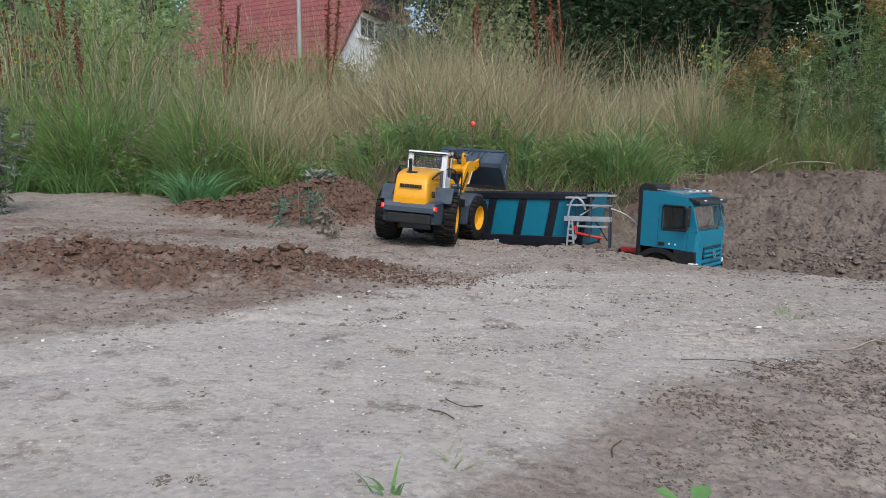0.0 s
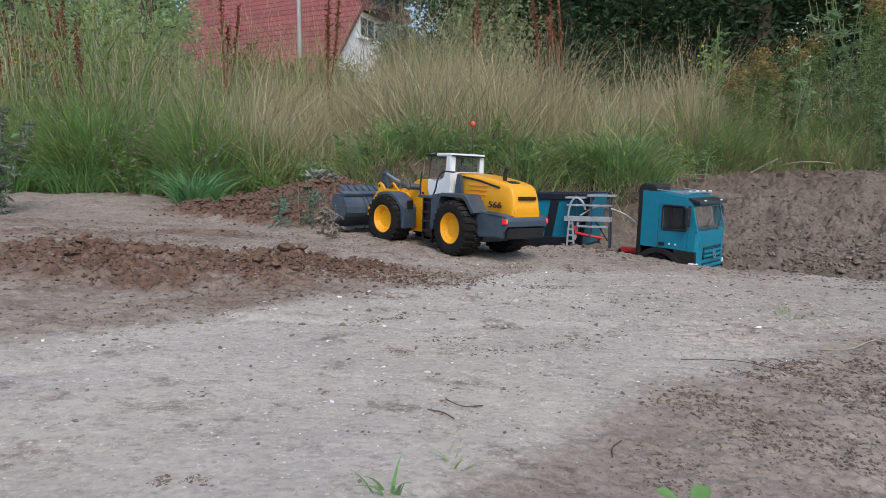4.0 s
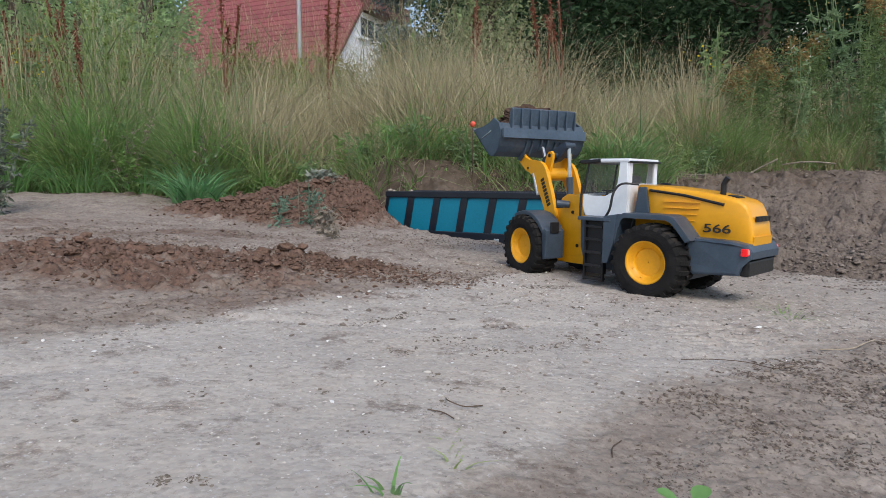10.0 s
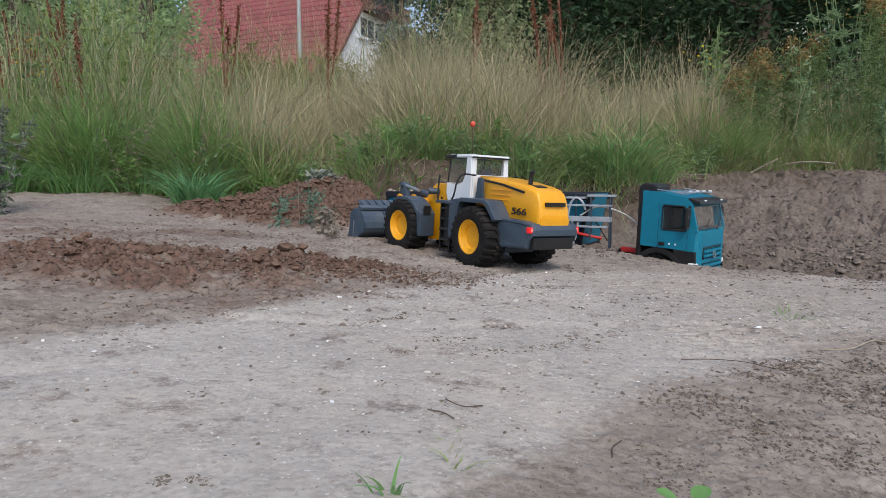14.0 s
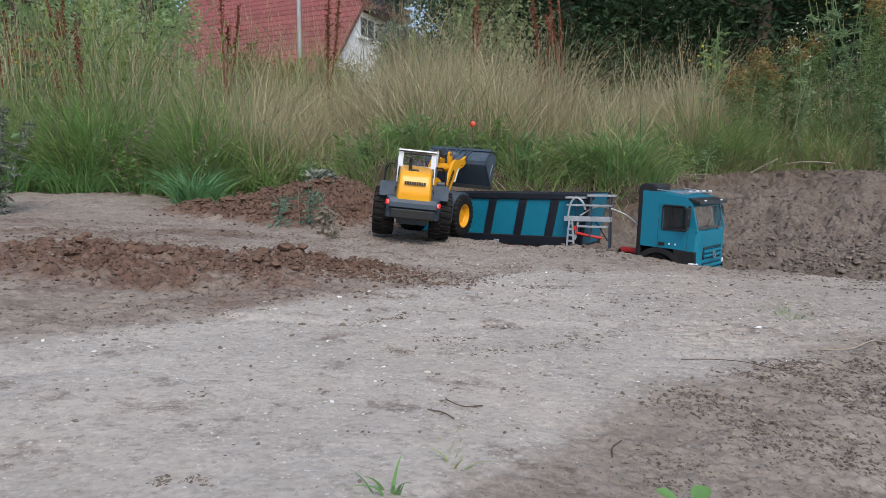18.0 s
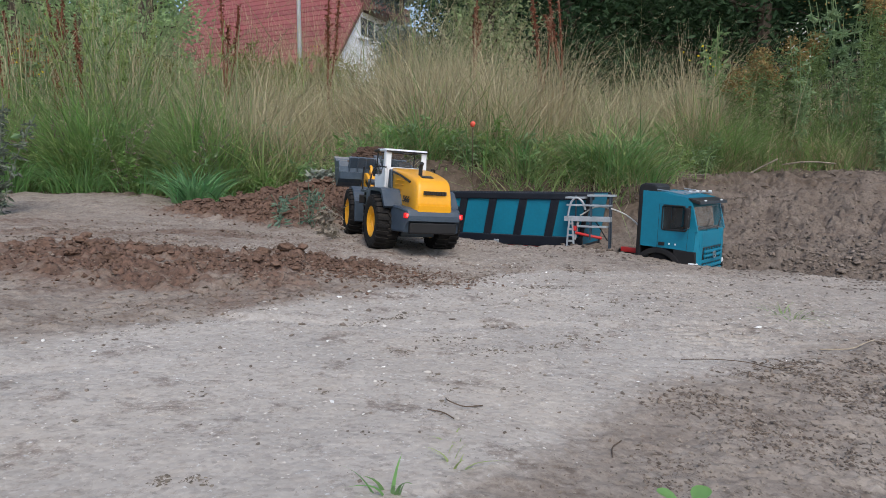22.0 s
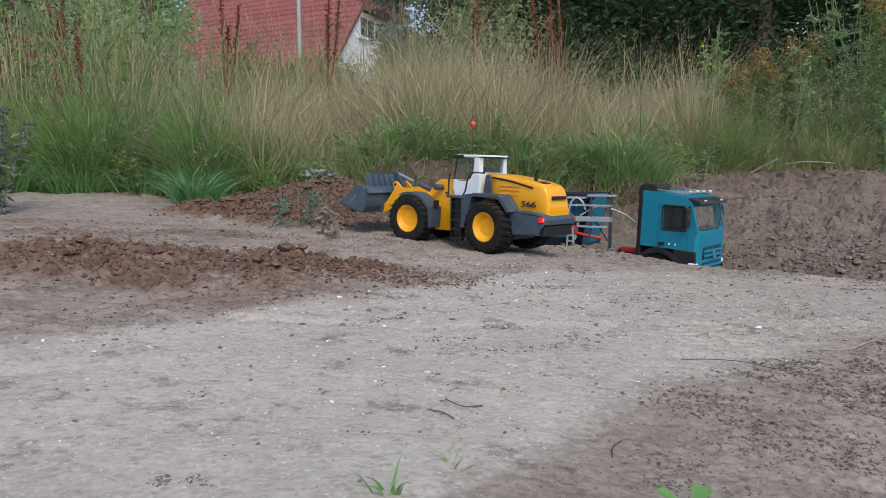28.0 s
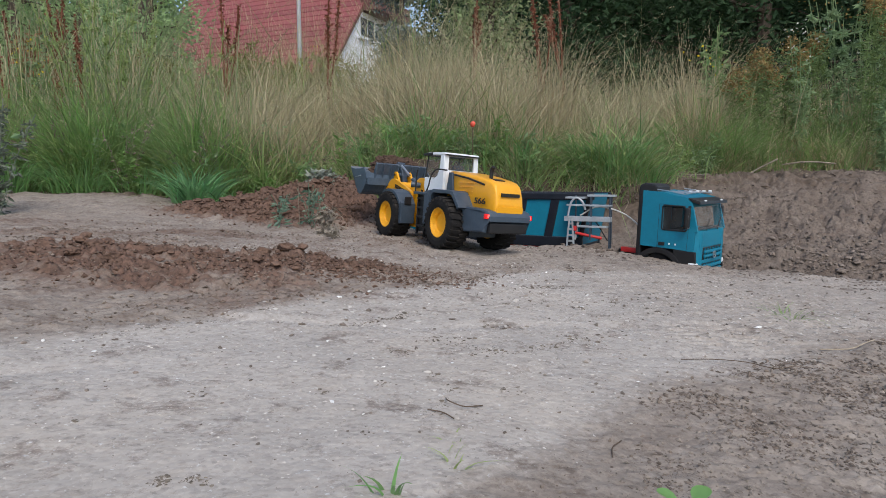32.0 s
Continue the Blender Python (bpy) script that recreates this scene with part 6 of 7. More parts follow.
for k in range(34):
    x = -2.0 + 1.5 * (k + rng.uniform(0, 0.9)) / 34
    y = float(np.interp(x, [-2.0, -1.2, -0.5], [2.3, 2.3, 2.42])) + rng.uniform(-0.02, 0.28)
    weed(x, y, rng.uniform(0.1, 0.32), 120, rng.uniform(0.018, 0.034), (WEED, FRESH, AIRY, WITHER, LUSH)[k % 5], "withered brown weed in the green grass" if k % 5 == 3 else "leafy green weed at the meadow's edge", "meadow_weed", 0.5, 5)

# ---- trees, house, pole ----


def tree(x, y, h, spread, n, mat, label, name="tree", leaf=0.11, low=0.1, trunk=0.12):
    z = on_ground(x, y)
    t = thing(name, label, "tree", pose(x, y, z - 0.05))
    bm = bmesh.new()
    top = Vector((rng.normal(0, 0.2), rng.normal(0, 0.2), h * 0.85))
    main = curve_points([(0, 0, 0), top * 0.4 + Vector((rng.normal(0, 0.1), 0, 0)), top], 5)
    for a, b, k in zip(main, main[1:], range(99)):
        rod(bm, a, b, trunk * (1 - k / len(main)) + 0.02, trunk * (1 - (k + 1) / len(main)) + 0.02, 8)
    part("trunk", bm, BARK, t)
    pts = []
    for k in range(26):
        f = rng.uniform(low, 1.0)
        q = main[min(int(f * (len(main) - 1)), len(main) - 1)]
        a = rng.uniform(0, 6.283)
        r = spread * (0.45 + 0.55 * math.sin(math.pi * min(f * 0.8 + 0.15, 1))) * rng.uniform(0.6, 1.1)
        tip = q + Vector((r * math.cos(a), r * math.sin(a), rng.uniform(-0.05, 0.3) * h * 0.3))
        sb = bmesh.new()
        rod(sb, q, tip, trunk * 0.25, 0.008, 5)
        part("limb", sb, BARK, t)
        m = n // 36
        for c in range(5):
            s = rng.uniform(0.35, 1.05)
            cc = q.lerp(tip, s)
            rr = spread * rng.uniform(0.12, 0.28)
            pts.append(np.array(cc) + rng.normal(0, rr, (m // 5, 3)))
    leaf_cloud("crown", np.concatenate(pts), leaf * 1.16, mat, t, 0.42, 0.35, "", True)
    return t


for x, y, h, s, n in ((2.0, 9.5, 5.0, 1.7, 16000), (4.2, 8.8, 5.2, 1.8, 17000), (6.4, 9.2, 5.2, 1.9, 16000), (3.2, 12.0, 6.5, 2.2, 14000), (6.0, 12.5, 7.0, 2.4, 14000), (0.9, 12.5, 4.6, 1.3, 9000), (8.6, 10.5, 6.0, 2.2, 12000), (10.0, 13.0, 7.0, 2.6, 10000), (1.5, 8.2, 3.6, 0.9, 9000), (4.8, 14.5, 7.0, 2.6, 9000), (7.6, 15.0, 7.5, 2.8, 9000)):
    tree(x, y, h, s, int(n * 1.5), TREE_LEAF, "dense dark green broadleaf tree at the meadow's edge", "tree", 0.075, 0.04)
for x, y, h, s, n in ((-6.9, 10.5, 3.6, 1.3, 9000), (-8.6, 11.5, 4.6, 1.7, 10000), (-5.45, 11.8, 4.2, 0.95, 8000), (-7.8, 14.0, 5.6, 2.0, 9000), (-11.0, 14.0, 6.5, 2.4, 10000)):
    tree(x, y, h, s, int(n * 1.4), SHRUB_LEAF, "leafy green shrub beyond the meadow", "shrub", 0.08, 0.02)
for x, y, h, s, n in ((0.6, 30.0, 8.5, 2.6, 5000), (3.6, 27.0, 10.0, 3.4, 5000), (-22.0, 34.0, 12.0, 4.5, 5000), (9.0, 26.0, 11.0, 4.0, 5000), (-28.0, 40.0, 14.0, 5.5, 5000)):
    tree(x, y, h, s, n, TREE_LEAF, "tall dark green tree behind the meadow", "tree", 0.3, 0.05, 0.25)
for x, y, h, s, n in ((-11.2, 24.0, 10.0, 1.9, 9000), (-13.9, 30.0, 14.0, 2.4, 9000), (-14.5, 25.0, 10.0, 2.6, 9000)):
    tree(x, y, h, s, n, SHRUB_LEAF, "light green tree beside the house", "tree", 0.24, 0.05, 0.2)
tree(-1.1, 19.0, 7.8, 0.95, 22000, SPRUCE, "blue-green conifer before the house", "conifer", 0.12, 0.2)

for x, y, h, s, n in ((0.62, 7.0, 2.3, 0.55, 12000), (0.25, 8.0, 1.7, 0.36, 5000)):
    tree(x, y, h, s, n, WILLOW, "pale grey-green willow shrub in the meadow", "willow_shrub", 0.05, 0.02, 0.05)
tree(-1.6, 13.0, 1.05, 0.5, 5000, TREE_LEAF, "low dark bush before the white gable", "shrub", 0.1, 0.02, 0.05)
wn_pts = np.stack([rng.uniform(-1, 17, 18000), rng.uniform(15.5, 18, 18000), rng.uniform(0.6, 8.5, 18000)], -1)
wn_pts = wn_pts[wn_pts[:, 2] < 3.2 + 1.6 * np.clip(wn_pts[:, 0], 0, 3) + 1.2 * fbm(wn_pts[:, 0], wn_pts[:, 1] * 0, 0.7, 3, 400)]
tagged(leaf_cloud("far_woods", wn_pts, 0.7, TREE_LEAF, None, 0.5, 0.3, "", True), "dense dark foliage of the woods behind", "woods", kind="stuff")
house = thing("house", "white house with a red tiled roof behind the meadow", "house", pose(-11.28, 45.27, 1.6, 0, 0, -25))
HL, HD, WH, RH = 16.0, 13.0, 3.9, 8.2
bm = bmesh.new()
box(bm, (0, 0, WH / 2), (HL, HD, WH))
prism(bm, [(-HD / 2, WH + 0.002), (HD / 2, WH + 0.002), (0, WH + RH * 0.98)], -HL / 2, HL / 2, 0, "yz")
part("wall", bm, RENDERW, house)
for s in (-1, 1):
    a = math.atan2(RH, HD / 2)
    slope = math.hypot(RH, HD / 2) + 0.45
    rows = 22
    for k in range(rows):
        d0, d1 = slope * k / rows, slope * (k + 1.12) / rows
        bm = bmesh.new()
        y0, z0 = s * (HD / 2 + 0.33), WH - 0.26
        c, sn = math.cos(a), math.sin(a)
        prof = [(y0 - s * d0 * c, z0 + d0 * sn + 0.10), (y0 - s * d1 * c, z0 + d1 * sn + 0.04), (y0 - s * d1 * c, z0 + d1 * sn - 0.02), (y0 - s * d0 * c, z0 + d0 * sn - 0.02)]
        prism(bm, prof, -HL / 2 - 0.3, HL / 2 + 0.25, 0, "yz")
        part("tile_course", bm, ROOF, house)
    bm = bmesh.new()
    c, sn = math.cos(a), math.sin(a)
    prism(bm, [(s * (HD / 2 + 0.3), WH - 0.42), (s * (HD / 2 + 0.3), WH - 0.2), (0, WH + RH + 0.05), (0, WH + RH - 0.2)], HL / 2 + 0.16, HL / 2 + 0.24, 0, "yz")
    part("verge_board", bm, BROWN_WOOD, house, "dark brown verge board")
bm = bmesh.new()
box(bm, (HL / 2 + 0.03, -1.8, WH + 4.0), (0.12, 1.75, 1.3), 0.02)
win = part("window", bm, WHITE, house)
for y in (-2.2, -1.4):
    bm = bmesh.new()
    box(bm, (HL / 2 + 0.07, y, WH + 4.0), (0.1, 0.7, 1.05))
    part("pane", bm, DARK_GLASS, win)
bm = bmesh.new()
box(bm, (HL / 2 + 0.05, -1.8, WH + 3.3), (0.3, 1.9, 0.08), 0.01)
part("window_sill", bm, RENDERW, house)
bm = bmesh.new()
box(bm, (HL / 2 + 0.6, -0.3, WH + 5.35), (1.2, 4.2, 0.85), 0.03)
part("porch_roof", bm, BROWN_WOOD, house, "dark brown boarded overhang")

pole = thing("lamp_post", "plain grey metal lamp post", "lamp post", pose(-5.55, 25.0, 1.9))
bm = bmesh.new()
rod(bm, (0, 0, 0), (0, 0, 9.0), 0.09, 0.07, 14)
part("pole", bm, POLE, pole)

# ---- small things ----
ball = thing("orange_ball", "small orange-red plastic ball on a stalk in the grass", "ball", pose(0.109, 2.33, 0.3535))
bm = bmesh.new()
bmesh.ops.create_icosphere(bm, subdivisions=3, radius=0.0098)
for v in bm.verts:
    v.co.z *= 1.12
part("ball_shell", bm, ORANGE, ball, smooth=True)
bm = bmesh.new()
rod(bm, (0, 0, -0.32), (0, 0, -0.012), 0.0018, n=6)
part("stalk", bm, TWIG, ball)


def twig(points, r, mat, label, name="twig"):
    pts = [(x, y, on_ground(x, y) + dz) for x, y, dz in points]
    bm = bmesh.new()
    tube(bm, curve_points(pts, 5), r, 6)
    ob = part(name, bm, mat)
    return tagged(ob, label, "twig")


twig([(0.222, 0.571, 0.001), (0.253, 0.575, 0.002), (0.285, 0.576, 0.002), (0.303, 0.559, 0.001), (0.325, 0.566, 0.001)], 0.00042, TWIG, "thin dark curved twig on the track")
twig([(0.395, 0.642, 0.002), (0.43, 0.648, 0.003), (0.457, 0.663, 0.004), (0.485, 0.69, 0.003)], 0.0007, ROOT, "thin pale twig on rough soil")
twig([(-0.010, 0.395, 0.001), (0.0, 0.388, 0.002), (0.007, 0.382, 0.001)], 0.00042, TWIG, "short dark twig on the track")
twig([(0.002, 0.421, 0.001), (0.004, 0.408, 0.003), (0.014, 0.404, 0.002), (0.027, 0.414, 0.001)], 0.0004, TWIG, "thin bent dark twig on the track")
twig([(0.098, 0.347, 0.001), (0.102, 0.362, 0.002), (0.11, 0.372, 0.001)], 0.00042, TWIG, "thin hooked root on rough soil")
twig([(-0.26, 1.47, 0.0), (-0.262, 1.48, 0.03), (-0.25, 1.50, 0.05), (-0.235, 1.49, 0.04)], 0.0011, WITHER, "pale bent dry stem standing in the soil", "dry_stem")
twig([(-0.37, 1.62, 0.0), (-0.372, 1.62, 0.06), (-0.371, 1.615, 0.125)], 0.001, WITHER, "thin upright dry stem at the heap", "dry_stem")
twig([(0.95, 2.46, 0.004), (1.0, 2.45, 0.006), (1.06, 2.47, 0.006), (1.12, 2.5, 0.004)], 0.0022, WITHER, "pale dry branch on the bank", "branch")


twig([(0.93, 2.52, 0.012), (0.99, 2.5, 0.02), (1.06, 2.52, 0.014)], 0.003, WITHER_PALE, "pale dry branch at the meadow's foot", "branch")
twig([(1.30, 2.68, 0.01), (1.37, 2.72, 0.035), (1.45, 2.74, 0.06)], 0.0032, WITHER_PALE, "pale dry branch leaning from the meadow", "branch")
twig([(1.5, 2.8, 0.03), (1.6, 2.78, 0.05), (1.75, 2.82, 0.04)], 0.0035, WITHER_PALE, "long dry branch along the meadow's foot", "branch")


for lx, size in ((0.035, 0.008), (0.05, 0.005), (0.115, 0.006)):
    bm = bmesh.new()
    bmesh.ops.create_icosphere(bm, subdivisions=2, radius=size)
    for v in bm.verts:
        v.co *= 1 + 0.35 * noise.noise(v.co * 220)
        v.co.z *= 0.7
    tagged(part("soil_clod", bm, CRUMB, at=trailer.matrix_basis @ pose(lx, -HW + 0.004, ZT + size * 0.5)), "dry clod of soil lying on the trailer's rail", "clod")


def dead_leaf(x, y, size, turn):
    bm = bmesh.new()
    rim = [bm.verts.new((size * math.cos(q), 0.45 * size * math.sin(q), 0.3 * size * abs(math.sin(q)) + 0.12 * size * math.cos(2 * q))) for q in np.linspace(0, 2 * math.pi, 11)[:-1]]
    mid = bm.verts.new((0, 0, 0))
    for i in range(10):
        bm.faces.new((rim[i], rim[(i + 1) % 10], mid))
    ob = part("dead_leaf", bm, ROOT, smooth=True, at=pose(x, y, on_ground(x, y) + 0.004, 0, 0, turn))
    tagged(ob, "curled pale dead leaf on the dug bank", "leaf")


for x, y, size, turn in ((1.08, 2.28, 0.02, 10), (1.02, 2.18, 0.014, 60), (1.2, 2.35, 0.016, 130), (0.93, 2.33, 0.012, 30), (1.3, 2.2, 0.012, 80)):
    dead_leaf(x, y, size, turn)


def crumbs(name, n, where, size, mat, label, category, flat=0.6, sink=0.25, uneven=0.45, jag=0.28, fine=False):
    """Loose irregular lumps lying on the ground, one mesh."""
    x, y = where(n)
    n = len(x)
    s = size * np.minimum(np.exp(rng.normal(0, uneven, n)), 2.8)
    s = s * np.clip(y / 0.75, 0.4, 1)
    z = height(x, y) + s * flat * (1 - sink) * 0.6
    if fine:
        base = np.array([(1, 0, 0), (0, 1, 0), (-1, 0, 0), (0, -1, 0), (0, 0, 1), (0, 0, -1)], float)
        tri = np.array([(0, 1, 4), (1, 2, 4), (2, 3, 4), (3, 0, 4), (1, 0, 5), (2, 1, 5), (3, 2, 5), (0, 3, 5)])
    else:
        ico = bmesh.new()
        bmesh.ops.create_icosphere(ico, subdivisions=1, radius=1.0)
        base = np.array([v.co[:] for v in ico.verts])
        tri = np.array([[v.index for v in f.verts] for f in ico.faces])
        ico.free()
    k = len(base)
    jit = 1 + rng.normal(0, jag, (n, k, 1))
    ang = rng.uniform(0, 6.283, n)
    c, sn = np.cos(ang)[:, None], np.sin(ang)[:, None]
    stretch = rng.uniform(0.7, 1.5, (n, 1))
    vx, vy, vz = base[None, :, 0] * stretch, base[None, :, 1] / stretch, base[None, :, 2] * flat
    v = np.stack([vx * c - vy * sn, vx * sn + vy * c, vz + 0 * vx], -1) * jit * s[:, None, None]
    v += np.stack([x, y, z], -1)[:, None, :]
    f = (tri[None] + (np.arange(n) * k)[:, None, None]).reshape(-1, 3)
    me = bpy.data.meshes.new(name)
    me.from_pydata(v.reshape(-1, 3), [], f.tolist())
    me.polygons.foreach_set("use_smooth", [jag < 0.2] * len(f))
    me.materials.append(mat)
    return tagged(new(name, me), label, category, kind="stuff")


def among(x0, x1, y0, y1, keep, tries=3):
    def where(n):
        x, y = rng.uniform(x0, x1, n * tries), rng.uniform(y0, y1, n * tries)
        ok = rng.uniform(0, 1, n * tries) < keep(x, y)
        return x[ok][:n], y[ok][:n]
    return where


crumbs("soil_clods", 9000, among(-0.9, 0.1, 0.65, 2.3, lambda x, y: masks(x, y)[1] ** 4, 6), 0.0014, DUG_CLOD, "crumbled dark red-brown soil clods", "clods", 0.85, 0.3, 0.7, 0.22, True)
crumbs("tipped_clods", 700, lambda n: (rng.normal(0.43, 0.045, n), rng.normal(1.63, 0.045, n)), 0.0038, CLOD, "grey-brown clods tipped between trailer and cab", "clods", 0.8, 0.2, 0.5)
crumbs("heap_clods", 2600, lambda n: (rng.normal(-0.47, 0.14, n), rng.normal(1.90, 0.10, n)), 0.0021, DUG_CLOD, "dark crumbly clods on the soil heap", "clods", 0.8, 0.3, 0.6)
crumbs("bank_clods", 9000, among(0.4, 1.9, 1.25, 2.7, lambda x, y: step(0.04, 0.14, y - pit_edge(x)) * (0.3 + 0.7 * step(0.5, 0.85, x)) * (0.16 + 0.84 * step(0.85, 0.3, y - pit_edge(x))) * np.clip(0.6 + 2.4 * fbm(x, y, 6, 3, 300), 0, 1), 14), 0.0024, BANK_CLOD, "dry grey-brown clods on the dug bank", "clods", 0.75, 0.45, 0.8, 0.25)
crumbs("bank_crumbs", 14000, among(0.4, 1.9, 1.25, 2.7, lambda x, y: step(0.04, 0.14, y - pit_edge(x)) * (0.3 + 0.7 * step(0.5, 0.85, x)) * (0.16 + 0.84 * step(0.85, 0.3, y - pit_edge(x))) * np.clip(0.6 + 2.4 * fbm(x, y, 6, 3, 300), 0, 1), 14), 0.0019, BANK_CLOD, "small dry crumbs on the dug bank", "crumbs", 0.7, 0.4, 0.6, 0.3, True)
crumbs("loose_crumbs", 24000, among(0.05, 1.0, 0.25, 1.1, lambda x, y: 0.02 + 0.98 * step(0.0, -0.14, y - track_edges(x)[0]), 5), 0.0011, CRUMB, "small dry crumbs of rough soil", "crumbs", 0.7, 0.25, 0.5, 0.3, True)
crumbs("dark_soil_crumbs", 26000, among(0.0, 1.0, 0.25, 1.05, lambda x, y: step(0.01, -0.05, (y - track_edges(x)[0]) / (0.5 + y)) * np.clip(0.35 + 2.6 * fbm(x, y, 24, 3, 330), 0.06, 1), 7), 0.0013, DARK_CRUMB, "fine dark crumbs in the rough soil", "crumbs", 0.55, 0.35, 0.55, 0.3, True)
crumbs("track_pebbles", 2200, among(-0.8, 0.6, 0.22, 1.25, lambda x, y: masks(x, y)[0]), 0.0011, STONE, "pale pebbles trodden into the track", "pebbles", 0.45, 0.6, 0.55)
crumbs("track_grit", 26000, among(-0.85, 0.65, 0.22, 1.3, lambda x, y: masks(x, y)[0], 3), 0.0009, GRIT, "fine grit of the trodden track", "grit", 0.4, 0.5, 0.5, 0.25, True)
crumbs("white_pebbles", 170, among(-0.8, 0.45, 0.24, 1.2, lambda x, y: masks(x, y)[0] * (0.25 + 0.75 * step(0.25, -0.3, x))), 0.0014, QUARTZ, "white quartz pebbles on the track", "pebbles", 0.5, 0.45, 0.5)
crumbs("dark_track_crumbs", 600, among(-0.8, 0.6, 0.24, 1.3, lambda x, y: masks(x, y)[0] * np.clip(0.3 + 3 * fbm(x, y, 6, 2, 310), 0.05, 1)), 0.0013, CLOD, "dark crumbs of soil scattered over the track", "crumbs", 0.5, 0.35, 0.65)
crumbs("brown_crumbs", 14000, among(-0.85, 0.2, 0.5, 1.6, lambda x, y: (1 - np.clip(masks(x, y)[0] * 1.3, 0, 1)) * np.clip(0.5 + 2.5 * fbm(x, y, 7, 3, 320), 0.08, 1), 4), 0.001, CRUMB_BROWN, "small brown crumbs of earth", "crumbs", 0.6, 0.3, 0.6, 0.3, True)
crumbs("strewn_crumbs", 3200, lambda n: (rng.normal(-0.14, 0.085, n), rng.normal(0.975, 0.05, n)), 0.0013, DUG_CLOD, "dark crumbs strewn beside the dug patch", "crumbs", 0.6, 0.3, 0.65, 0.28, True)
crumbs("ramp_edge_crumbs", 2600, among(-0.2, 0.9, 1.0, 1.75, lambda x, y: step(0.3, 0.05, pit_edge(x) - y) * step(-0.02, 0.02, pit_edge(x) - y), 4), 0.0012, CLOD, "crumbs of earth along the edge of the ramp", "crumbs", 0.45, 0.4, 0.6)
crumbs("scattered_crumbs", 700, among(-0.7, 0.9, 0.25, 1.7, lambda x, y: np.ones_like(x)), 0.0012, CLOD, "scattered dark soil crumbs", "crumbs", 0.6, 0.35, 0.5)


def litter(x, y, n, wide, deep, size=0.0011):
    """A small patch of dark flat plant litter and crumbs trodden into the ground."""
    crumbs("plant_litter", n, lambda k: (rng.normal(x, wide, k), rng.normal(y, deep, k)), size, DARK_LITTER, "dark crumbled plant litter on the track", "litter", 0.35, 0.3, 0.6)


for x, y, n, wide, deep in ((-0.04, 0.545, 26, 0.007, 0.008), (-0.043, 0.445, 14, 0.004, 0.005), (-0.007, 0.477, 16, 0.003, 0.004), (0.052, 0.451, 16, 0.005, 0.005), (0.005, 0.441, 14, 0.005, 0.006),
                            (0.0, 0.412, 18, 0.004, 0.007), (0.08, 0.79, 10, 0.003, 0.004), (0.181, 0.795, 16, 0.005, 0.008), (0.161, 1.26, 70, 0.025, 0.03), (0.168, 0.962, 26, 0.016, 0.006), (0.06, 0.683, 24, 0.014, 0.01),
                            (0.003, 0.609, 16, 0.014, 0.008), (0.044, 0.558, 24, 0.01, 0.006), (0.09, 0.58, 22, 0.02, 0.01), (0.132, 0.636, 18, 0.014, 0.008), (-0.132, 0.28, 26, 0.0022, 0.0025), (-0.121, 0.284, 16, 0.0018, 0.002),
                            (-0.132, 0.281, 30, 0.002, 0.003), (-0.118, 0.283, 24, 0.0015, 0.0025), (-0.112, 0.282, 16, 0.0012, 0.002), (-0.21, 0.345, 8, 0.0015, 0.002), (-0.046, 0.357, 14, 0.002, 0.003), (-0.005, 0.394, 16, 0.004, 0.004), (-0.039, 0.547, 16, 0.006, 0.005), (-0.084, 0.422, 12, 0.003, 0.004), (-0.165, 0.404, 10, 0.003, 0.003), (0.3, 0.9, 30, 0.03, 0.03), (0.42, 0.98, 30, 0.04, 0.03), (0.24, 0.83, 20, 0.02, 0.02)):
    litter(x, y, n, wide, deep)
for x0, y0, x1, y1 in ((-0.115, 0.625, -0.025, 0.72), (-0.09, 0.645, -0.04, 0.705), (-0.02, 0.6, 0.06, 0.556), (0.06, 0.556, 0.15, 0.64), (0.13, 0.94, 0.2, 0.99), (-0.3, 0.52, -0.16, 0.7)):
    crumbs("rut_crumbs", 110, lambda k: (lambda u: (x0 + (x1 - x0) * u + rng.normal(0, 0.003, k), y0 + (y1 - y0) * u + rng.normal(0, 0.006, k)))(rng.uniform(0, 1, k)), 0.00065, DARK_LITTER, "line of dark crumbs along a wheel rut", "crumbs", 0.45, 0.3, 0.6)


def along_edge(n):
    x = rng.uniform(-0.42, 0.28, n)
    y = track_edges(x)[1] + rng.normal(0, 0.022, n) + 0.02 * fbm(x, x, 9, 2, 260)
    ok = fbm(x, y * 0.3, 7, 2, 270) > 0.05
    return x[ok], y[ok]


crumbs("edge_crumbs", 1200, along_edge, 0.0013, CLOD, "dark crumbs pushed up along the track's edge", "crumbs", 0.6, 0.3, 0.6)


def clod(x, y, size, mat, label):
    """One lump of earth: broken faces, cracks and a flattened underside."""
    bm = bmesh.new()
    bmesh.ops.create_icosphere(bm, subdivisions=2 if size < 0.008 else 3, radius=1.0)
    o = Vector((x * 31, y * 17, size * 900))
    for v in bm.verts:
        p = v.co.copy()
        k = 1 + 0.45 * noise.noise(p * 1.3 + o) + 0.22 * noise.noise(p * 3.1 + o) + 0.14 * abs(noise.noise(p * 7.0 + o))
        v.co = Vector((p.x * 1.25, p.y, p.z * (0.75 if p.z > 0 else 0.5))) * (k * size)
    turn = (x * 977 + y * 613) % 360
    tagged(part("soil_clod", bm, mat, at=pose(x, y, on_ground(x, y) + size * 0.22, 0, 0, turn)), label, "clod", "clods of earth")


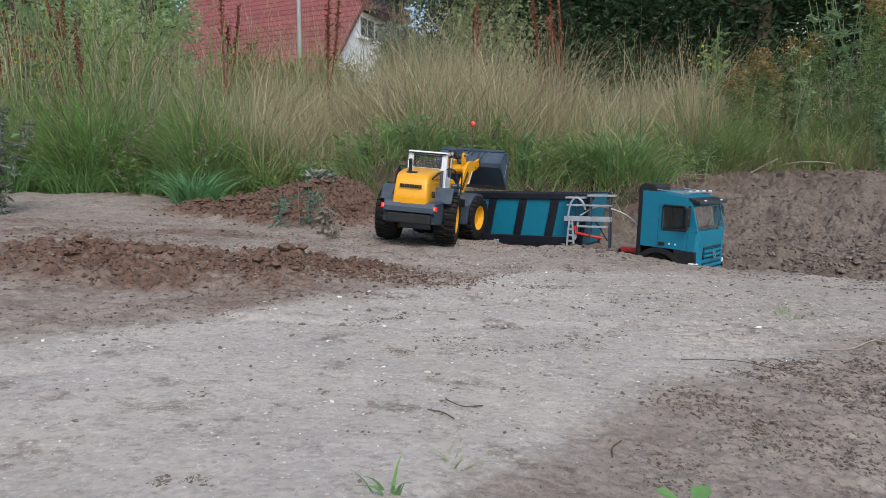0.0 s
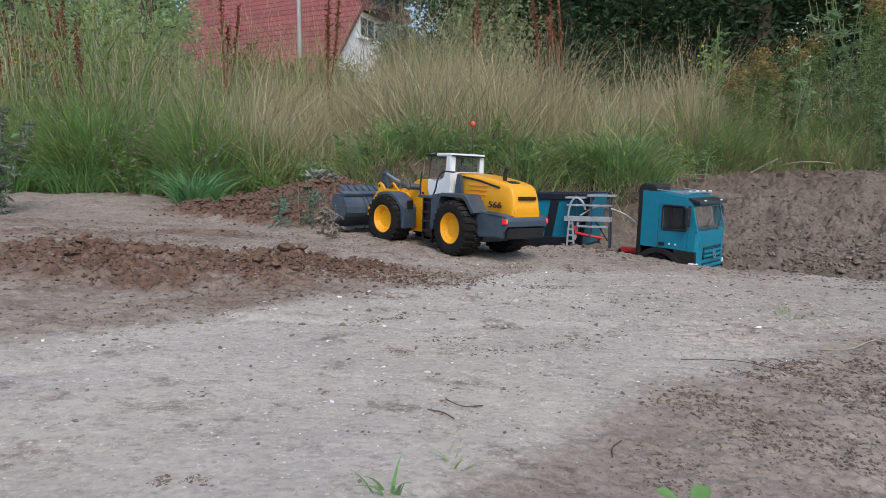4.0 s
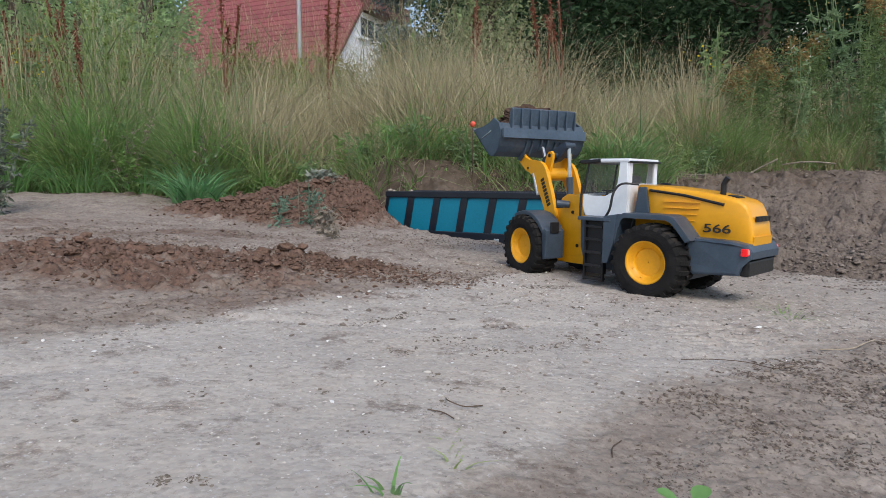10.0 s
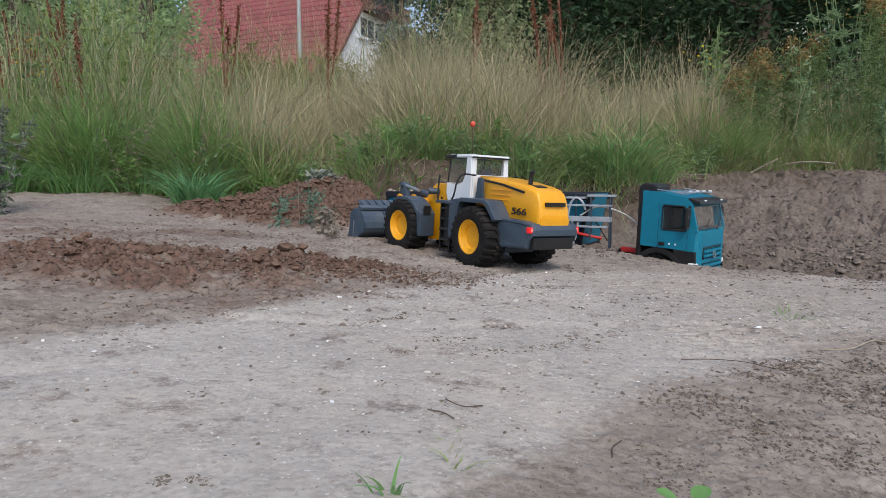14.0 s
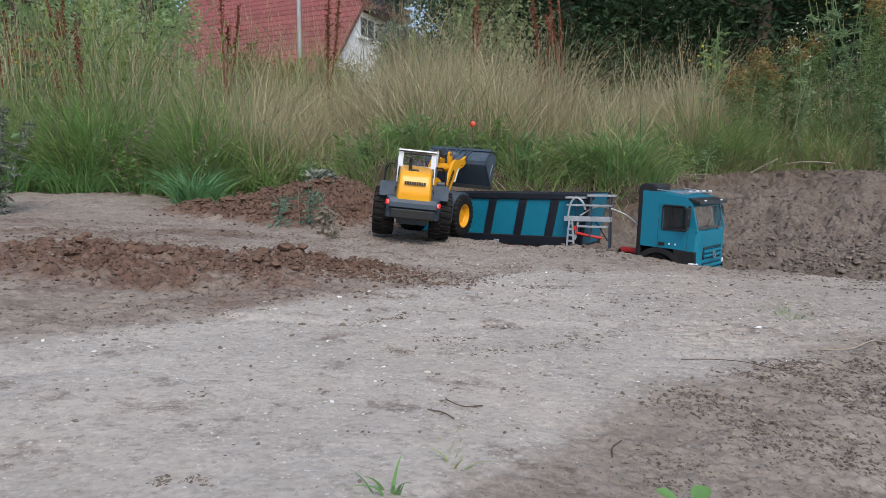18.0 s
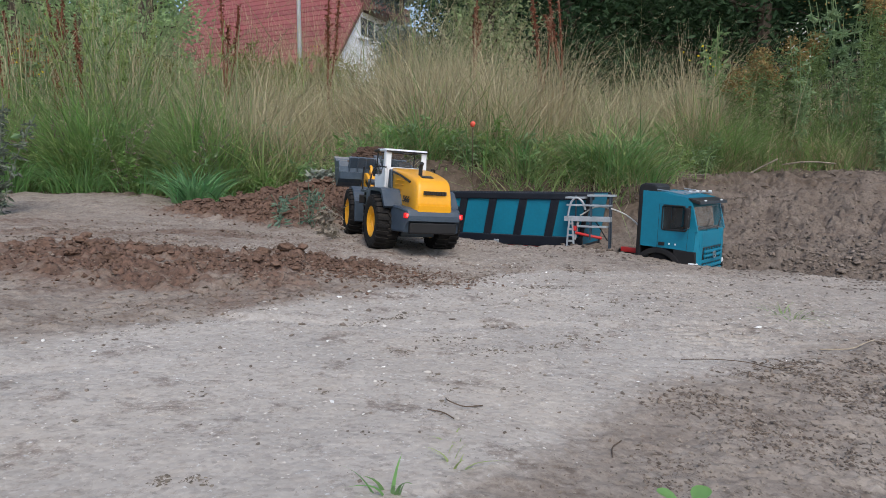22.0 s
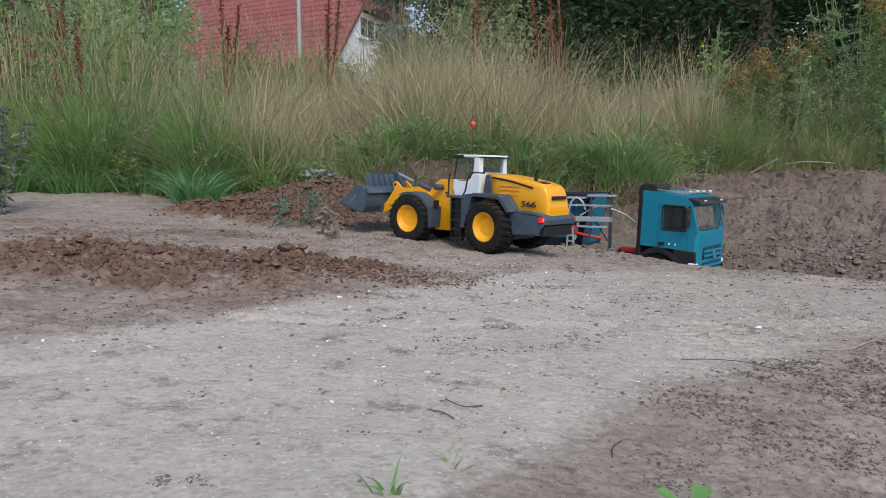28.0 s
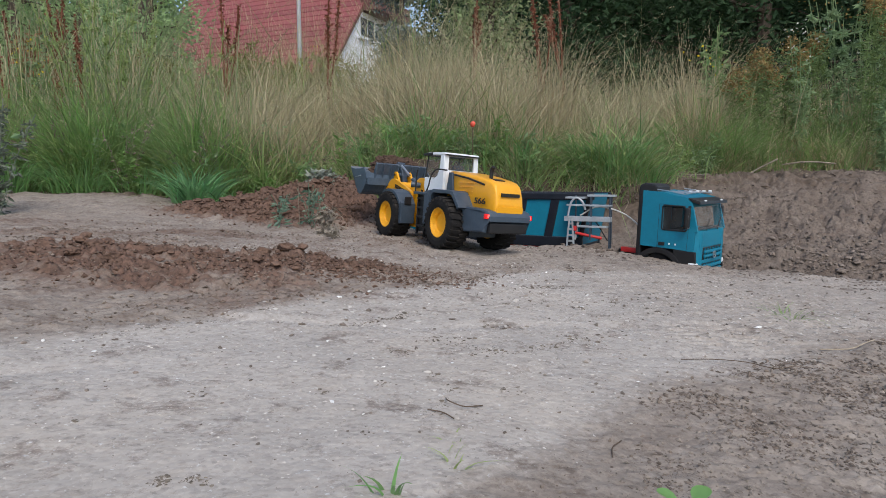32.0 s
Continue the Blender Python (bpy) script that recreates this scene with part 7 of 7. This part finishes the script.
pick = np.random.default_rng(23)
for x, y, size in ((-0.74, 1.80, 0.013), (-0.715, 1.83, 0.009), (-0.665, 1.76, 0.012), (-0.70, 1.87, 0.014), (-0.63, 1.8, 0.008), (-0.60, 1.82, 0.013), (-0.56, 1.79, 0.011), (-0.53, 1.76, 0.014), (-0.50, 1.75, 0.010), (-0.48, 1.8, 0.012), (-0.585, 1.88, 0.016), (-0.44, 1.74, 0.009)):
    clod(x, y, size, DUG_CLOD, "dark red-brown clod at the foot of the heap")
for k in range(24):
    clod(pick.normal(-0.5, 0.12), pick.normal(1.9, 0.05), pick.uniform(0.007, 0.015), DUG_CLOD, "dark red-brown clod on the soil heap")
for k in range(80):
    x = pick.uniform(-0.68, -0.12)
    clod(x, pick.normal(float(np.interp(x, [-0.68, -0.4, -0.12], [0.98, 0.93, 1.02])), 0.045), 0.0035 + 0.008 * pick.uniform(0, 1) ** 2, DUG_CLOD, "broken red-brown clod in the dug patch")
for k in range(90):
    x = pick.uniform(0.66, 1.6)
    clod(x, float(pit_edge(x)) + pick.uniform(0.1, 0.55), pick.uniform(0.005, 0.013), BANK_CLOD, "dry grey-brown clod on the dug bank")


# ---- loads of soil carried to the trailer ----
def soil_load(name="soil_load"):
    bm = bmesh.new()
    bmesh.ops.create_icosphere(bm, subdivisions=5, radius=1.0)
    for v in bm.verts:
        p = v.co.copy()
        k = 1 + 0.22 * noise.noise(p * 2.3) + 0.16 * noise.noise(p * 6.0) + 0.12 * noise.noise(p * 14.0) + 0.07 * noise.noise(p * 30.0)
        v.co = Vector((p.x * 0.038, p.y * 0.072, p.z * (0.034 if p.z > 0 else 0.018))) * k
    ob = part(name, bm, SOIL)
    return tagged(ob, "crumbly red-brown soil scooped in the bucket", "soil")


loads = [soil_load() for k in range(4)]


# ---- what moves ----
def smooth_table(rows, dt=0.05):
    """Monotone cubic glide through rows of numbers, time first."""
    a = np.array(rows, float)
    t = a[:, 0]
    h = np.diff(t)
    out_t = np.arange(0, t[-1] + dt / 2, dt)
    cols = []
    for j in range(1, a.shape[1]):
        v = a[:, j]
        d = np.diff(v) / h
        m = np.zeros(len(t))
        same = d[:-1] * d[1:] > 0
        w1, w2 = 2 * h[1:] + h[:-1], h[1:] + 2 * h[:-1]
        with np.errstate(divide="ignore", invalid="ignore"):
            hm = (w1 + w2) / (w1 / d[:-1] + w2 / d[1:])
        m[1:-1] = np.where(same, np.nan_to_num(hm), 0)
        i = np.clip(np.searchsorted(t, out_t, "right") - 1, 0, len(h) - 1)
        s = (out_t - t[i]) / h[i]
        s2, s3 = s * s, s ** 3
        cols.append((2 * s3 - 3 * s2 + 1) * v[i] + (s3 - 2 * s2 + s) * h[i] * m[i] + (-2 * s3 + 3 * s2) * v[i + 1] + (s3 - s2) * h[i] * m[i + 1])
    return out_t, np.array(cols).T


def along_x(a, b):
    """Pose at a with x towards b."""
    d = (b - a).normalized()
    return Matrix.Translation(a) @ Matrix.Rotation(math.atan2(d.y, d.x), 4, "Z") @ Matrix.Rotation(-math.asin(max(-1, min(1, d.z))), 4, "Y")


def rig(steer, lift, tip):
    """Poses of the moving parts in the loader's space. lift: arm above level; tip: bucket floor above level."""
    fr = Matrix.Translation((PIV, 0, 0)) @ Matrix.Rotation(radians(steer), 4, "Z")
    am = Matrix.Translation(PIN_A) @ Matrix.Rotation(-radians(lift), 4, "Y")
    bu = Matrix.Translation(am @ ARM_B) @ Matrix.Rotation(-radians(tip), 4, "Y")
    p, k = am @ ARM_P, bu @ LINK_K
    d = k - p
    r = max(min(math.hypot(d.x, d.z), ROCK_F + LINK - 0.001), abs(ROCK_F - LINK) + 0.012)
    base = math.atan2(d.z, d.x)
    bend = math.acos(max(-1, min(1, (ROCK_F ** 2 + r * r - LINK ** 2) / (2 * ROCK_F * r))))
    ang = base - bend
    ro = Matrix.Translation(p) @ Matrix.Rotation(-ang, 4, "Y")
    tip_f = ro @ Vector((ROCK_F, 0, 0))
    tip_r = ro @ Vector((-ROCK_R, 0, 0.0115))
    foot = Vector(PIN_S)
    out = {"front": fr, "arm": fr @ am, "bucket": fr @ bu, "rocker": fr @ ro, "link": fr @ along_x(tip_f, k),
           "barrel": fr @ along_x(foot, tip_r), "rod": fr @ Matrix.Translation(tip_r) @ along_x(foot, tip_r).to_3x3().to_4x4()}
    for s in (1, -1):
        a, b = Vector((PIN_L.x, s * PIN_L.y, PIN_L.z)), am @ ARM_L
        b.y = s * ARM_L.y
        m = along_x(a, b)
        out["lift", s] = fr @ m
        out["lift_rod", s] = fr @ Matrix.Translation(b) @ m.to_3x3().to_4x4()
    return out


# seconds, x, y, z, heading, pitch, lean, steer, lift, tip
STATES_A = [
    (0, -0.062, 1.471, 0.0073, 82.1, 1.3, 4.9, -17.8, 42, -48),
    (0.3, -0.062, 1.471, 0.0073, 82.1, 1.3, 4.9, -17.8, 43, -40),
    (0.5, -0.073, 1.442, 0.0043, 87.4, -0.1, 4.1, -19.1, 45, -9),
    (0.7, -0.073, 1.442, 0.0043, 87.4, -0.1, 4.1, -19.1, 47, 18),
    (0.8, -0.08, 1.286, -0.0015, 105.7, -0.9, 4.3, -22.8, 48, 21),
    (1, 0.044, 1.128, -0.011, 132.5, -1.9, 4.6, -25.3, 48, 21),
    (1.2, 0.142, 1.145, -0.0174, 146.2, -2.7, 0.7, -19.7, 48, 21),
    (1.3, 0.22, 1.131, -0.0213, 152.1, -2.6, 0.2, -20.1, 48, 21),
    (1.4, 0.387, 1.017, -0.0335, 158.7, -2.4, -0.2, -20.9, 42, 18),
    (1.5, 0.543, 0.979, -0.0419, 180.3, -1, -1.2, -10.8, 37, 20),
]
STATES_B = [
    (1.7, 0.574, 0.991, -0.0427, 167.5, -1.9, -0.7, 10.3, 37, 24),
    (1.8, 0.585, 1.013, -0.0421, 171.3, -1.7, -0.9, 6.3, 37, 24),
    (2, 0.605, 0.928, -0.0442, 151.1, -1.2, 4.2, 29.3, 36, 27),
    (2.3, 0.873, 0.92, -0.0586, 133.8, -2.6, 1.7, 35.3, 36, 26),
    (2.5, 0.859, 0.916, -0.0548, 136.4, -0.6, 3.4, 35.7, 34, 26),
    (2.7, 0.779, 0.925, -0.0544, 131.1, -2.5, 1.9, 34.7, 12, 22),
    (2.8, 0.66, 1.032, -0.0445, 148.7, -2.7, 0.5, 7.1, -3, 17),
    (3, 0.528, 1.081, -0.0316, 148, -1.2, -0.1, -15, -9, 12),
    (3.2, 0.361, 1.142, -0.0268, 133.6, -2.6, 1.7, -2.8, -12, -22),
    (3.3, 0.261, 1.181, -0.0207, 130.8, -2.5, 1.9, 1.4, -15, -32),
]
STATES_C = [
    (3.5, 0.134, 1.299, -0.0131, 126.5, -1.9, 1, 7.4, -15, -32),
    (5.5, 0.028, 1.417, -0.0036, 136.9, -3.8, 1.8, 4, -20, 0),
    (5.8, 0.026, 1.423, 0.0002, 138.3, -2.7, 1.3, 3.8, -19, 3),
    (6, 0.032, 1.407, -0.004, 132.1, -3, 1.4, 7, -18, 6),
    (6.2, 0.099, 1.325, -0.0074, 120.9, -2.1, 2.9, 9.9, -20, 12),
    (6.3, 0.119, 1.239, -0.0121, 105.5, -0.9, 4.3, 13.8, -21, 20),
    (6.5, 0.156, 1.269, -0.0159, 108.1, -0.4, 3, 14.3, -21, 22),
    (6.7, 0.08, 1.303, -0.0075, 117.1, -1.8, 3.2, 6, -21, 25),
    (6.8, 0.091, 1.296, -0.0083, 124.4, -2.2, 2.5, 1.9, -18, 32),
    (7, 0.098, 1.34, -0.0098, 130.4, -2.2, 2.2, -7.1, -11, 39),
]
STATES_D = [
    (7.3, 0.082, 1.322, -0.0067, 131.1, -2.5, 1.9, -7.6, 2, 41),
    (7.5, 0.094, 1.363, -0.0108, 139, -2.5, 1.8, -24.3, 17, 21),
    (7.7, 0.009, 1.44, 0.0017, 128.5, -2.4, 2.2, -18.6, 44, 40),
    (7.8, 0.04, 1.396, -0.0016, 134.7, -2.6, 1.6, -17.4, 46, 46),
    (8, 0.047, 1.371, -0.0067, 131.2, -3.4, 3.9, -17.2, 46, 46),
    (8.2, 0.104, 1.301, -0.0086, 131.6, -2.5, 1.9, -15.7, 46, 46),
    (8.3, 0.208, 1.18, -0.0186, 131.7, -2.5, 1.9, -14.2, 46, 46),
    (8.5, 0.321, 1.184, -0.0224, 137.7, -0.3, 0.4, -14.6, 45, 46),
    (8.7, 0.122, 1.244, -0.012, 118.6, -1.9, 3.1, -14.5, 47, 46),
    (8.8, 0.071, 1.397, -0.0029, 107, -1.1, 4.2, -9.9, 50, 48),
]
STATES_E = [
    (9, 0.086, 1.358, -0.0081, 106.6, -0.5, 3.8, -12.1, 52, 50),
    (9.2, 0.063, 1.451, -0.0001, 101.1, -0.5, 4.8, -2, 52, 50),
    (9.3, 0.065, 1.453, -0.0001, 101.4, -0.5, 4.7, -0.8, 46, 44),
    (9.5, 0.088, 1.376, 0.0016, 102.1, 1.2, 7.6, -3.7, 43, 39),
    (9.7, 0.158, 1.153, -0.0177, 114, -1.6, 3.5, -11.8, 45, 37),
    (9.8, 0.251, 1.04, -0.0267, 125.5, -2.3, 2.4, -14.2, 46, 35),
    (10, 0.364, 0.988, -0.0309, 134, -0.7, 0.3, -16.6, 48, 33),
    (10.3, 0.244, 1.014, -0.0276, 124.7, -2.3, 2.5, -10.9, 46, 33),
    (10.5, 0.097, 1.232, -0.0146, 123.8, -1.8, 2.2, -15.9, 44, 33),
    (10.7, -0.047, 1.418, 0.0031, 108.9, -1.2, 4, -37.9, 45, 40),
]
STATES_F = [
    (10.8, -0.059, 1.441, 0.0046, 102.6, -0.7, 4.6, -37.9, 46, 48),
    (11, -0.035, 1.449, 0.007, 100.4, -1.7, 5.9, -37.9, 47, 52),
    (11.5, -0.028, 1.453, 0.0084, 95.7, 0.6, 7.9, -25.9, 45, -21),
    (12, -0.038, 1.489, 0.0055, 96.5, -1, 5, -32.7, 45, -50),
    (12.5, -0.034, 1.473, 0.0044, 94.7, -0.4, 4.8, -27.9, 46, -29),
    (12.6, -0.034, 1.473, 0.0044, 94.7, -0.4, 4.8, -27.9, 46, -5),
    (12.8, -0.015, 1.325, -0.0025, 112.9, -1.5, 3.6, -24.4, 47, 30),
    (13, 0.176, 1.179, -0.0193, 137.3, -2.1, 2, -22, 41, 27),
    (13.2, 0.131, 1.168, -0.0158, 133.4, -2.6, 1.7, -24.7, 26, 18),
    (13.4, 0.143, 1.135, -0.0178, 127.9, -2.4, 2.2, -9.2, 10, -15),
]
STATES_G = [
    (13.5, 0.18, 1.162, -0.0201, 130.2, -1.5, 2.6, -10.7, 3, -27),
    (13.7, 0.152, 1.122, -0.0188, 125.4, -2.3, 2.4, -11.3, -8, -30),
    (13.8, 0.154, 1.138, -0.0182, 124.8, -2.3, 2.5, -10.9, -12, -32),
    (14, 0.119, 1.223, -0.0171, 124.7, -1.9, 2, 4.3, -24, -32),
    (14.2, 0.01, 1.283, -0.0055, 131.4, -2.5, 1.9, 1.2, -28, -20),
    (14.3, -0.043, 1.328, -0.0012, 135.4, -2.6, 1.5, -1.7, -30, -8),
    (14.4, -0.077, 1.353, 0.0014, 139.4, -2.7, 1.2, -5.3, -30, 8),
    (14.5, -0.106, 1.389, 0.0049, 141.7, -1.6, -1.3, -6.3, -30, 20),
    (15.1, -0.128, 1.42, 0.0075, 143, -1.8, -1, -4, -22, 42),
    (15.7, 0.085, 1.28, -0.0105, 127, -2, 2, -12, 8, 46),
]
STATES_H = [
    (16.1, -0.015, 1.39, 0.0005, 110, -1.5, 4, -24, 20, 40),
    (16.5, -0.077, 1.475, 0.0105, 97.1, 0.1, 5.6, -29.7, 25, 28),
    (16.8, -0.072, 1.474, 0.0155, 95.8, 1.4, 7.8, -24, 30, 10),
    (17, -0.072, 1.474, 0.0155, 95.8, 1.4, 7.8, -24, 33, -4),
    (17.5, -0.077, 1.495, 0.0093, 96.8, -0.2, 4.8, -28.5, 42, -60),
    (18, -0.081, 1.526, 0.0126, 92.7, 1.1, 5.9, -30.2, 46, -55),
    (18.3, -0.081, 1.526, 0.0126, 92.7, 1.1, 5.9, -30.2, 46, -5),
    (18.5, 0.033, 1.254, -0.0111, 128, -3, 2.6, -24.9, 45, 34),
    (18.7, 0.095, 1.109, -0.017, 126.7, -2.3, 2.3, -6.2, 45, 34),
    (18.8, 0.172, 1.092, -0.021, 132.4, -2.5, 1.8, -5.5, 43, 32),
]
STATES_I = [
    (19, 0.309, 1.058, -0.0257, 137.2, -0.2, 1, -10.2, 26, 5),
    (19.2, 0.295, 1.051, -0.0281, 136.9, -2.6, 1.4, 0.2, 10, -8),
    (19.3, 0.303, 1.067, -0.0277, 139.5, -2.7, 1.2, -7.6, 8, -10),
    (19.5, 0.307, 1.064, -0.0271, 139.2, -0.3, 1.9, -15, -11, -16),
    (19.7, 0.295, 1.053, -0.028, 137.3, -2.6, 1.4, -7.6, -18, -16),
    (19.8, 0.289, 1.069, -0.027, 139.3, -2.7, 1.2, -10.7, -20, -16),
    (20, 0.07, 1.229, -0.0149, 127.3, -2.1, 3, -9.8, -36, -6),
    (20.2, -0.085, 1.407, 0.0042, 115.5, -1.7, 3.4, 11, -27, 3),
    (20.3, -0.099, 1.401, 0.0045, 113.3, -1.6, 3.6, 10.6, -24, 6),
    (20.5, -0.099, 1.423, 0.0065, 112.7, -3.3, 2.2, 14, -20, 10),
]
STATES_J = [
    (20.7, -0.136, 1.48, 0.0097, 112.7, -1.5, 3.6, 13.4, -16, 15),
    (20.8, -0.136, 1.48, 0.0097, 112.7, -1.5, 3.6, 13.4, -13, 20),
    (21, -0.101, 1.429, 0.007, 111.8, -3.1, 2.5, 14, -10, 25),
    (21.2, -0.136, 1.48, 0.0097, 112.7, -1.5, 3.6, 13.4, -6, 30),
    (21.3, -0.136, 1.48, 0.0097, 112.7, -1.5, 3.6, 13.4, -3, 32),
    (21.5, -0.071, 1.366, 0.0014, 96.3, -1.1, 3.8, 25.4, 1, 39),
    (21.7, -0.098, 1.393, 0.0041, 112.2, -1.5, 3.7, -5.5, 2, 44),
    (22, -0.072, 1.354, 0.0007, 111.7, -2, 3.2, -3.8, 3, 51),
    (22.2, -0.127, 1.38, 0.0048, 114.3, -1.6, 3.5, -12, 8, 50),
    (22.3, -0.13, 1.406, 0.006, 112.6, -1.5, 3.7, -16.2, 10, 48),
]
STATES_K = [
    (22.5, -0.134, 1.438, 0.0121, 113.7, -3.8, 4.3, -24.4, 30, -8),
    (23, -0.157, 1.591, 0.024, 89.4, 8, 7.8, -26, 44, -8),
    (23.5, -0.159, 1.543, 0.0167, 103.3, -6.4, 4.3, -29.1, 44, -45),
    (24, -0.164, 1.561, 0.0166, 94.3, -0.2, 4.4, -28.3, 47, -50),
    (24.5, -0.164, 1.568, 0.0163, 94.4, -0, 4.5, -29.4, 47, -55),
    (24.8, -0.164, 1.568, 0.0163, 94.4, -0, 4.5, -29.4, 46, -52),
    (25, -0.074, 1.327, 0.0002, 124.5, -2.6, 2.2, -24, 44, -35),
    (25.2, 0.142, 1.172, -0.0161, 145, -2.7, 0.8, -9.3, 42, -38),
    (25.3, 0.133, 1.165, -0.016, 141.6, -2.7, 1, -9.1, 40, -40),
    (25.5, 0.15, 1.193, -0.0186, 141.1, -2.4, 1.3, -10.1, 32, -45),
]
STATES_L = [
    (26.1, 0.25, 1.12, -0.024, 141, -1.5, 1, -6, -2, -18),
    (26.8, 0.09, 1.37, -0.007, 148, -2.8, -1, 2, -28, -4),
    (27.5, -0.055, 1.534, 0.0072, 157.3, -3.3, -2.6, -2.8, -28, 0),
    (27.7, -0.16, 1.514, 0.0122, 157.6, -2.4, -0.1, -5, -26, 2),
    (27.8, -0.153, 1.551, 0.0136, 159, -2.4, -0.2, -6.3, -22, 4),
    (28, 0.151, 1.424, -0.0098, 133.7, -2.4, -0, 10.2, -14, 7),
    (28.2, 0.149, 1.358, -0.008, 129.9, -2.5, 2, 13.2, -13, 8),
    (28.3, 0.151, 1.35, -0.0084, 132.5, -2.5, 1.8, 14.2, -13, 7),
    (28.5, 0.118, 1.455, -0.0086, 144.8, -3.3, 0.2, 2.5, -34, -5),
    (28.7, 0.01, 1.485, 0.0037, 143.4, -2.7, 0.9, 4.8, -34, -4),
]
STATES_M = [
    (28.8, -0.001, 1.448, 0.0025, 137.4, -2.6, 1.4, 0.3, -32, 0),
    (29, -0.066, 1.53, 0.0085, 137.1, -5, 0.7, 11.2, -28, 5),
    (29.2, -0.118, 1.588, 0.0138, 138.5, -2.7, 1.3, 7.1, -27, 8),
    (29.3, -0.038, 1.477, 0.0054, 133.2, -2.6, 1.7, 8.3, -29, 12),
    (29.5, 0.058, 1.438, -0.0058, 126.4, -2.5, 3, 6.2, -30, 23),
    (29.7, 0.049, 1.401, -0.0018, 123.2, -2.2, 2.6, 8.1, -30, 12),
    (29.8, 0.049, 1.399, -0.0019, 123.1, -2.2, 2.7, 6.6, -30, 0),
    (30, -0.013, 1.51, 0.0037, 127, -3.6, 1.3, 12.8, -29, -16),
    (30.2, -0.024, 1.493, 0.0055, 125.9, -2.3, 2.4, 13.1, -28, -18),
    (30.3, -0.022, 1.494, 0.0054, 125.9, -2.3, 2.4, 13.1, -27, -20),
]
STATES_N = [
    (30.5, -0.05, 1.523, 0.0078, 131.2, -5.2, 0.5, 15, -22, -22),
    (30.7, -0.123, 1.645, 0.0166, 137.7, -2.7, 1.3, 8.7, -18, -14),
    (30.8, -0.129, 1.635, 0.0163, 137.7, -2.7, 1.3, 8.4, -15, -8),
    (31, -0.111, 1.57, 0.0147, 138.8, -5, 0.8, 13.4, -13, 0),
    (31.2, -0.128, 1.64, 0.0166, 136.6, -2.6, 1.4, 8, -13, 0),
    (31.3, -0.124, 1.636, 0.0162, 137.7, -2.6, 1.4, 8.4, -14, 4),
    (31.5, 0.061, 1.411, -0.0048, 110.8, -0.9, 3.7, 16.3, -20, 18),
    (31.7, 0.049, 1.411, -0.0013, 114.6, -1.7, 3.5, 9.6, -13, 30),
    (31.8, 0.047, 1.414, -0.0011, 118.4, -1.9, 3.1, 6.7, -7, 39),
    (32, 0.06, 1.411, -0.0057, 122.6, -1.8, 3.8, -0.4, -2, 45),
]
STATE_ROWS = STATES_A + STATES_B + STATES_C + STATES_D + STATES_E + STATES_F + STATES_G + STATES_H + STATES_I + STATES_J + STATES_K + STATES_L + STATES_M + STATES_N
LOAD_TIMES = [(7.2, 11.4), (14.8, 17.2), (21.2, 22.7), (31.4, 32.0)]


def motions():
    t, v = smooth_table(STATE_ROWS)
    rows = {}
    roll = {k: 0.0 for k in wheels}
    last = {}
    hub = {"rl": (0, HUB_Y, TR), "rr": (0, -HUB_Y, TR), "fl": (WB2, HUB_Y, TR), "fr": (WB2, -HUB_Y, TR)}
    world_bucket = []
    for tt, (x, y, z, head, pitch, lean, steer, lift, tip) in zip(t, v):
        root = Matrix.Translation((x, y, z)) @ Matrix.Rotation(radians(head), 4, "Z") @ Matrix.Rotation(radians(pitch), 4, "Y") @ Matrix.Rotation(radians(lean), 4, "X")
        r = rig(steer, lift, tip)
        rows.setdefault("root", []).append((tt, root))
        for k, m in r.items():
            rows.setdefault(k, []).append((tt, m))
        for k in wheels:
            m = (r["front"] if k[0] == "f" else Matrix.Identity(4)) @ Matrix.Translation(hub[k])
            w = root @ m
            if k in last:
                go = w.translation - last[k].translation
                roll[k] += go.dot(w.to_3x3() @ Vector((1, 0, 0))) / TR
            last[k] = w
            turn = Matrix.Rotation(roll[k], 4, "Y")
            if k[1] == "r":
                turn = turn @ Matrix.Rotation(math.pi, 4, "Z")
            rows.setdefault("wheel_" + k, []).append((tt, m @ turn))
        world_bucket.append((tt, root @ r["bucket"]))
    walk(loader, rows["root"])
    walk(front, rows["front"])
    walk(arm, rows["arm"])
    walk(bucket, rows["bucket"])
    walk(rocker, rows["rocker"])
    walk(link_bar, rows["link"])
    walk(tilt_barrel, rows["barrel"])
    walk(tilt_rod, rows["rod"])
    for s, b, p in lift_cyl:
        walk(b, rows["lift", s])
        walk(p, rows["lift_rod", s])
    for k, ob in wheels.items():
        walk(ob, rows["wheel_" + k])
    # each load: waits in the heap, rides in the bucket, falls into the trailer
    for k, (up, fall) in enumerate(LOAD_TIMES):
        heap_at = pose(-0.44 + 0.06 * k, 2.02, on_ground(-0.44 + 0.06 * k, 2.02) - 0.05)
        trailer_at = trailer.matrix_basis @ pose((0.3, 0.15, 0.2, 0.3)[k], 0, (0.14, 0.182, 0.186, 0.13)[k])
        seat = pose(0.066, -0.012, 0.036, 0, 0, 0)
        lrows = [(0.0, heap_at), (up - 0.3, heap_at)]
        lrows += [(tt, m @ seat) for tt, m in world_bucket if up <= tt <= fall]
        if fall < 31:
            lrows += [(fall + 0.25, trailer_at), (32.0, trailer_at)]
        walk(loads[k], lrows)


motions()
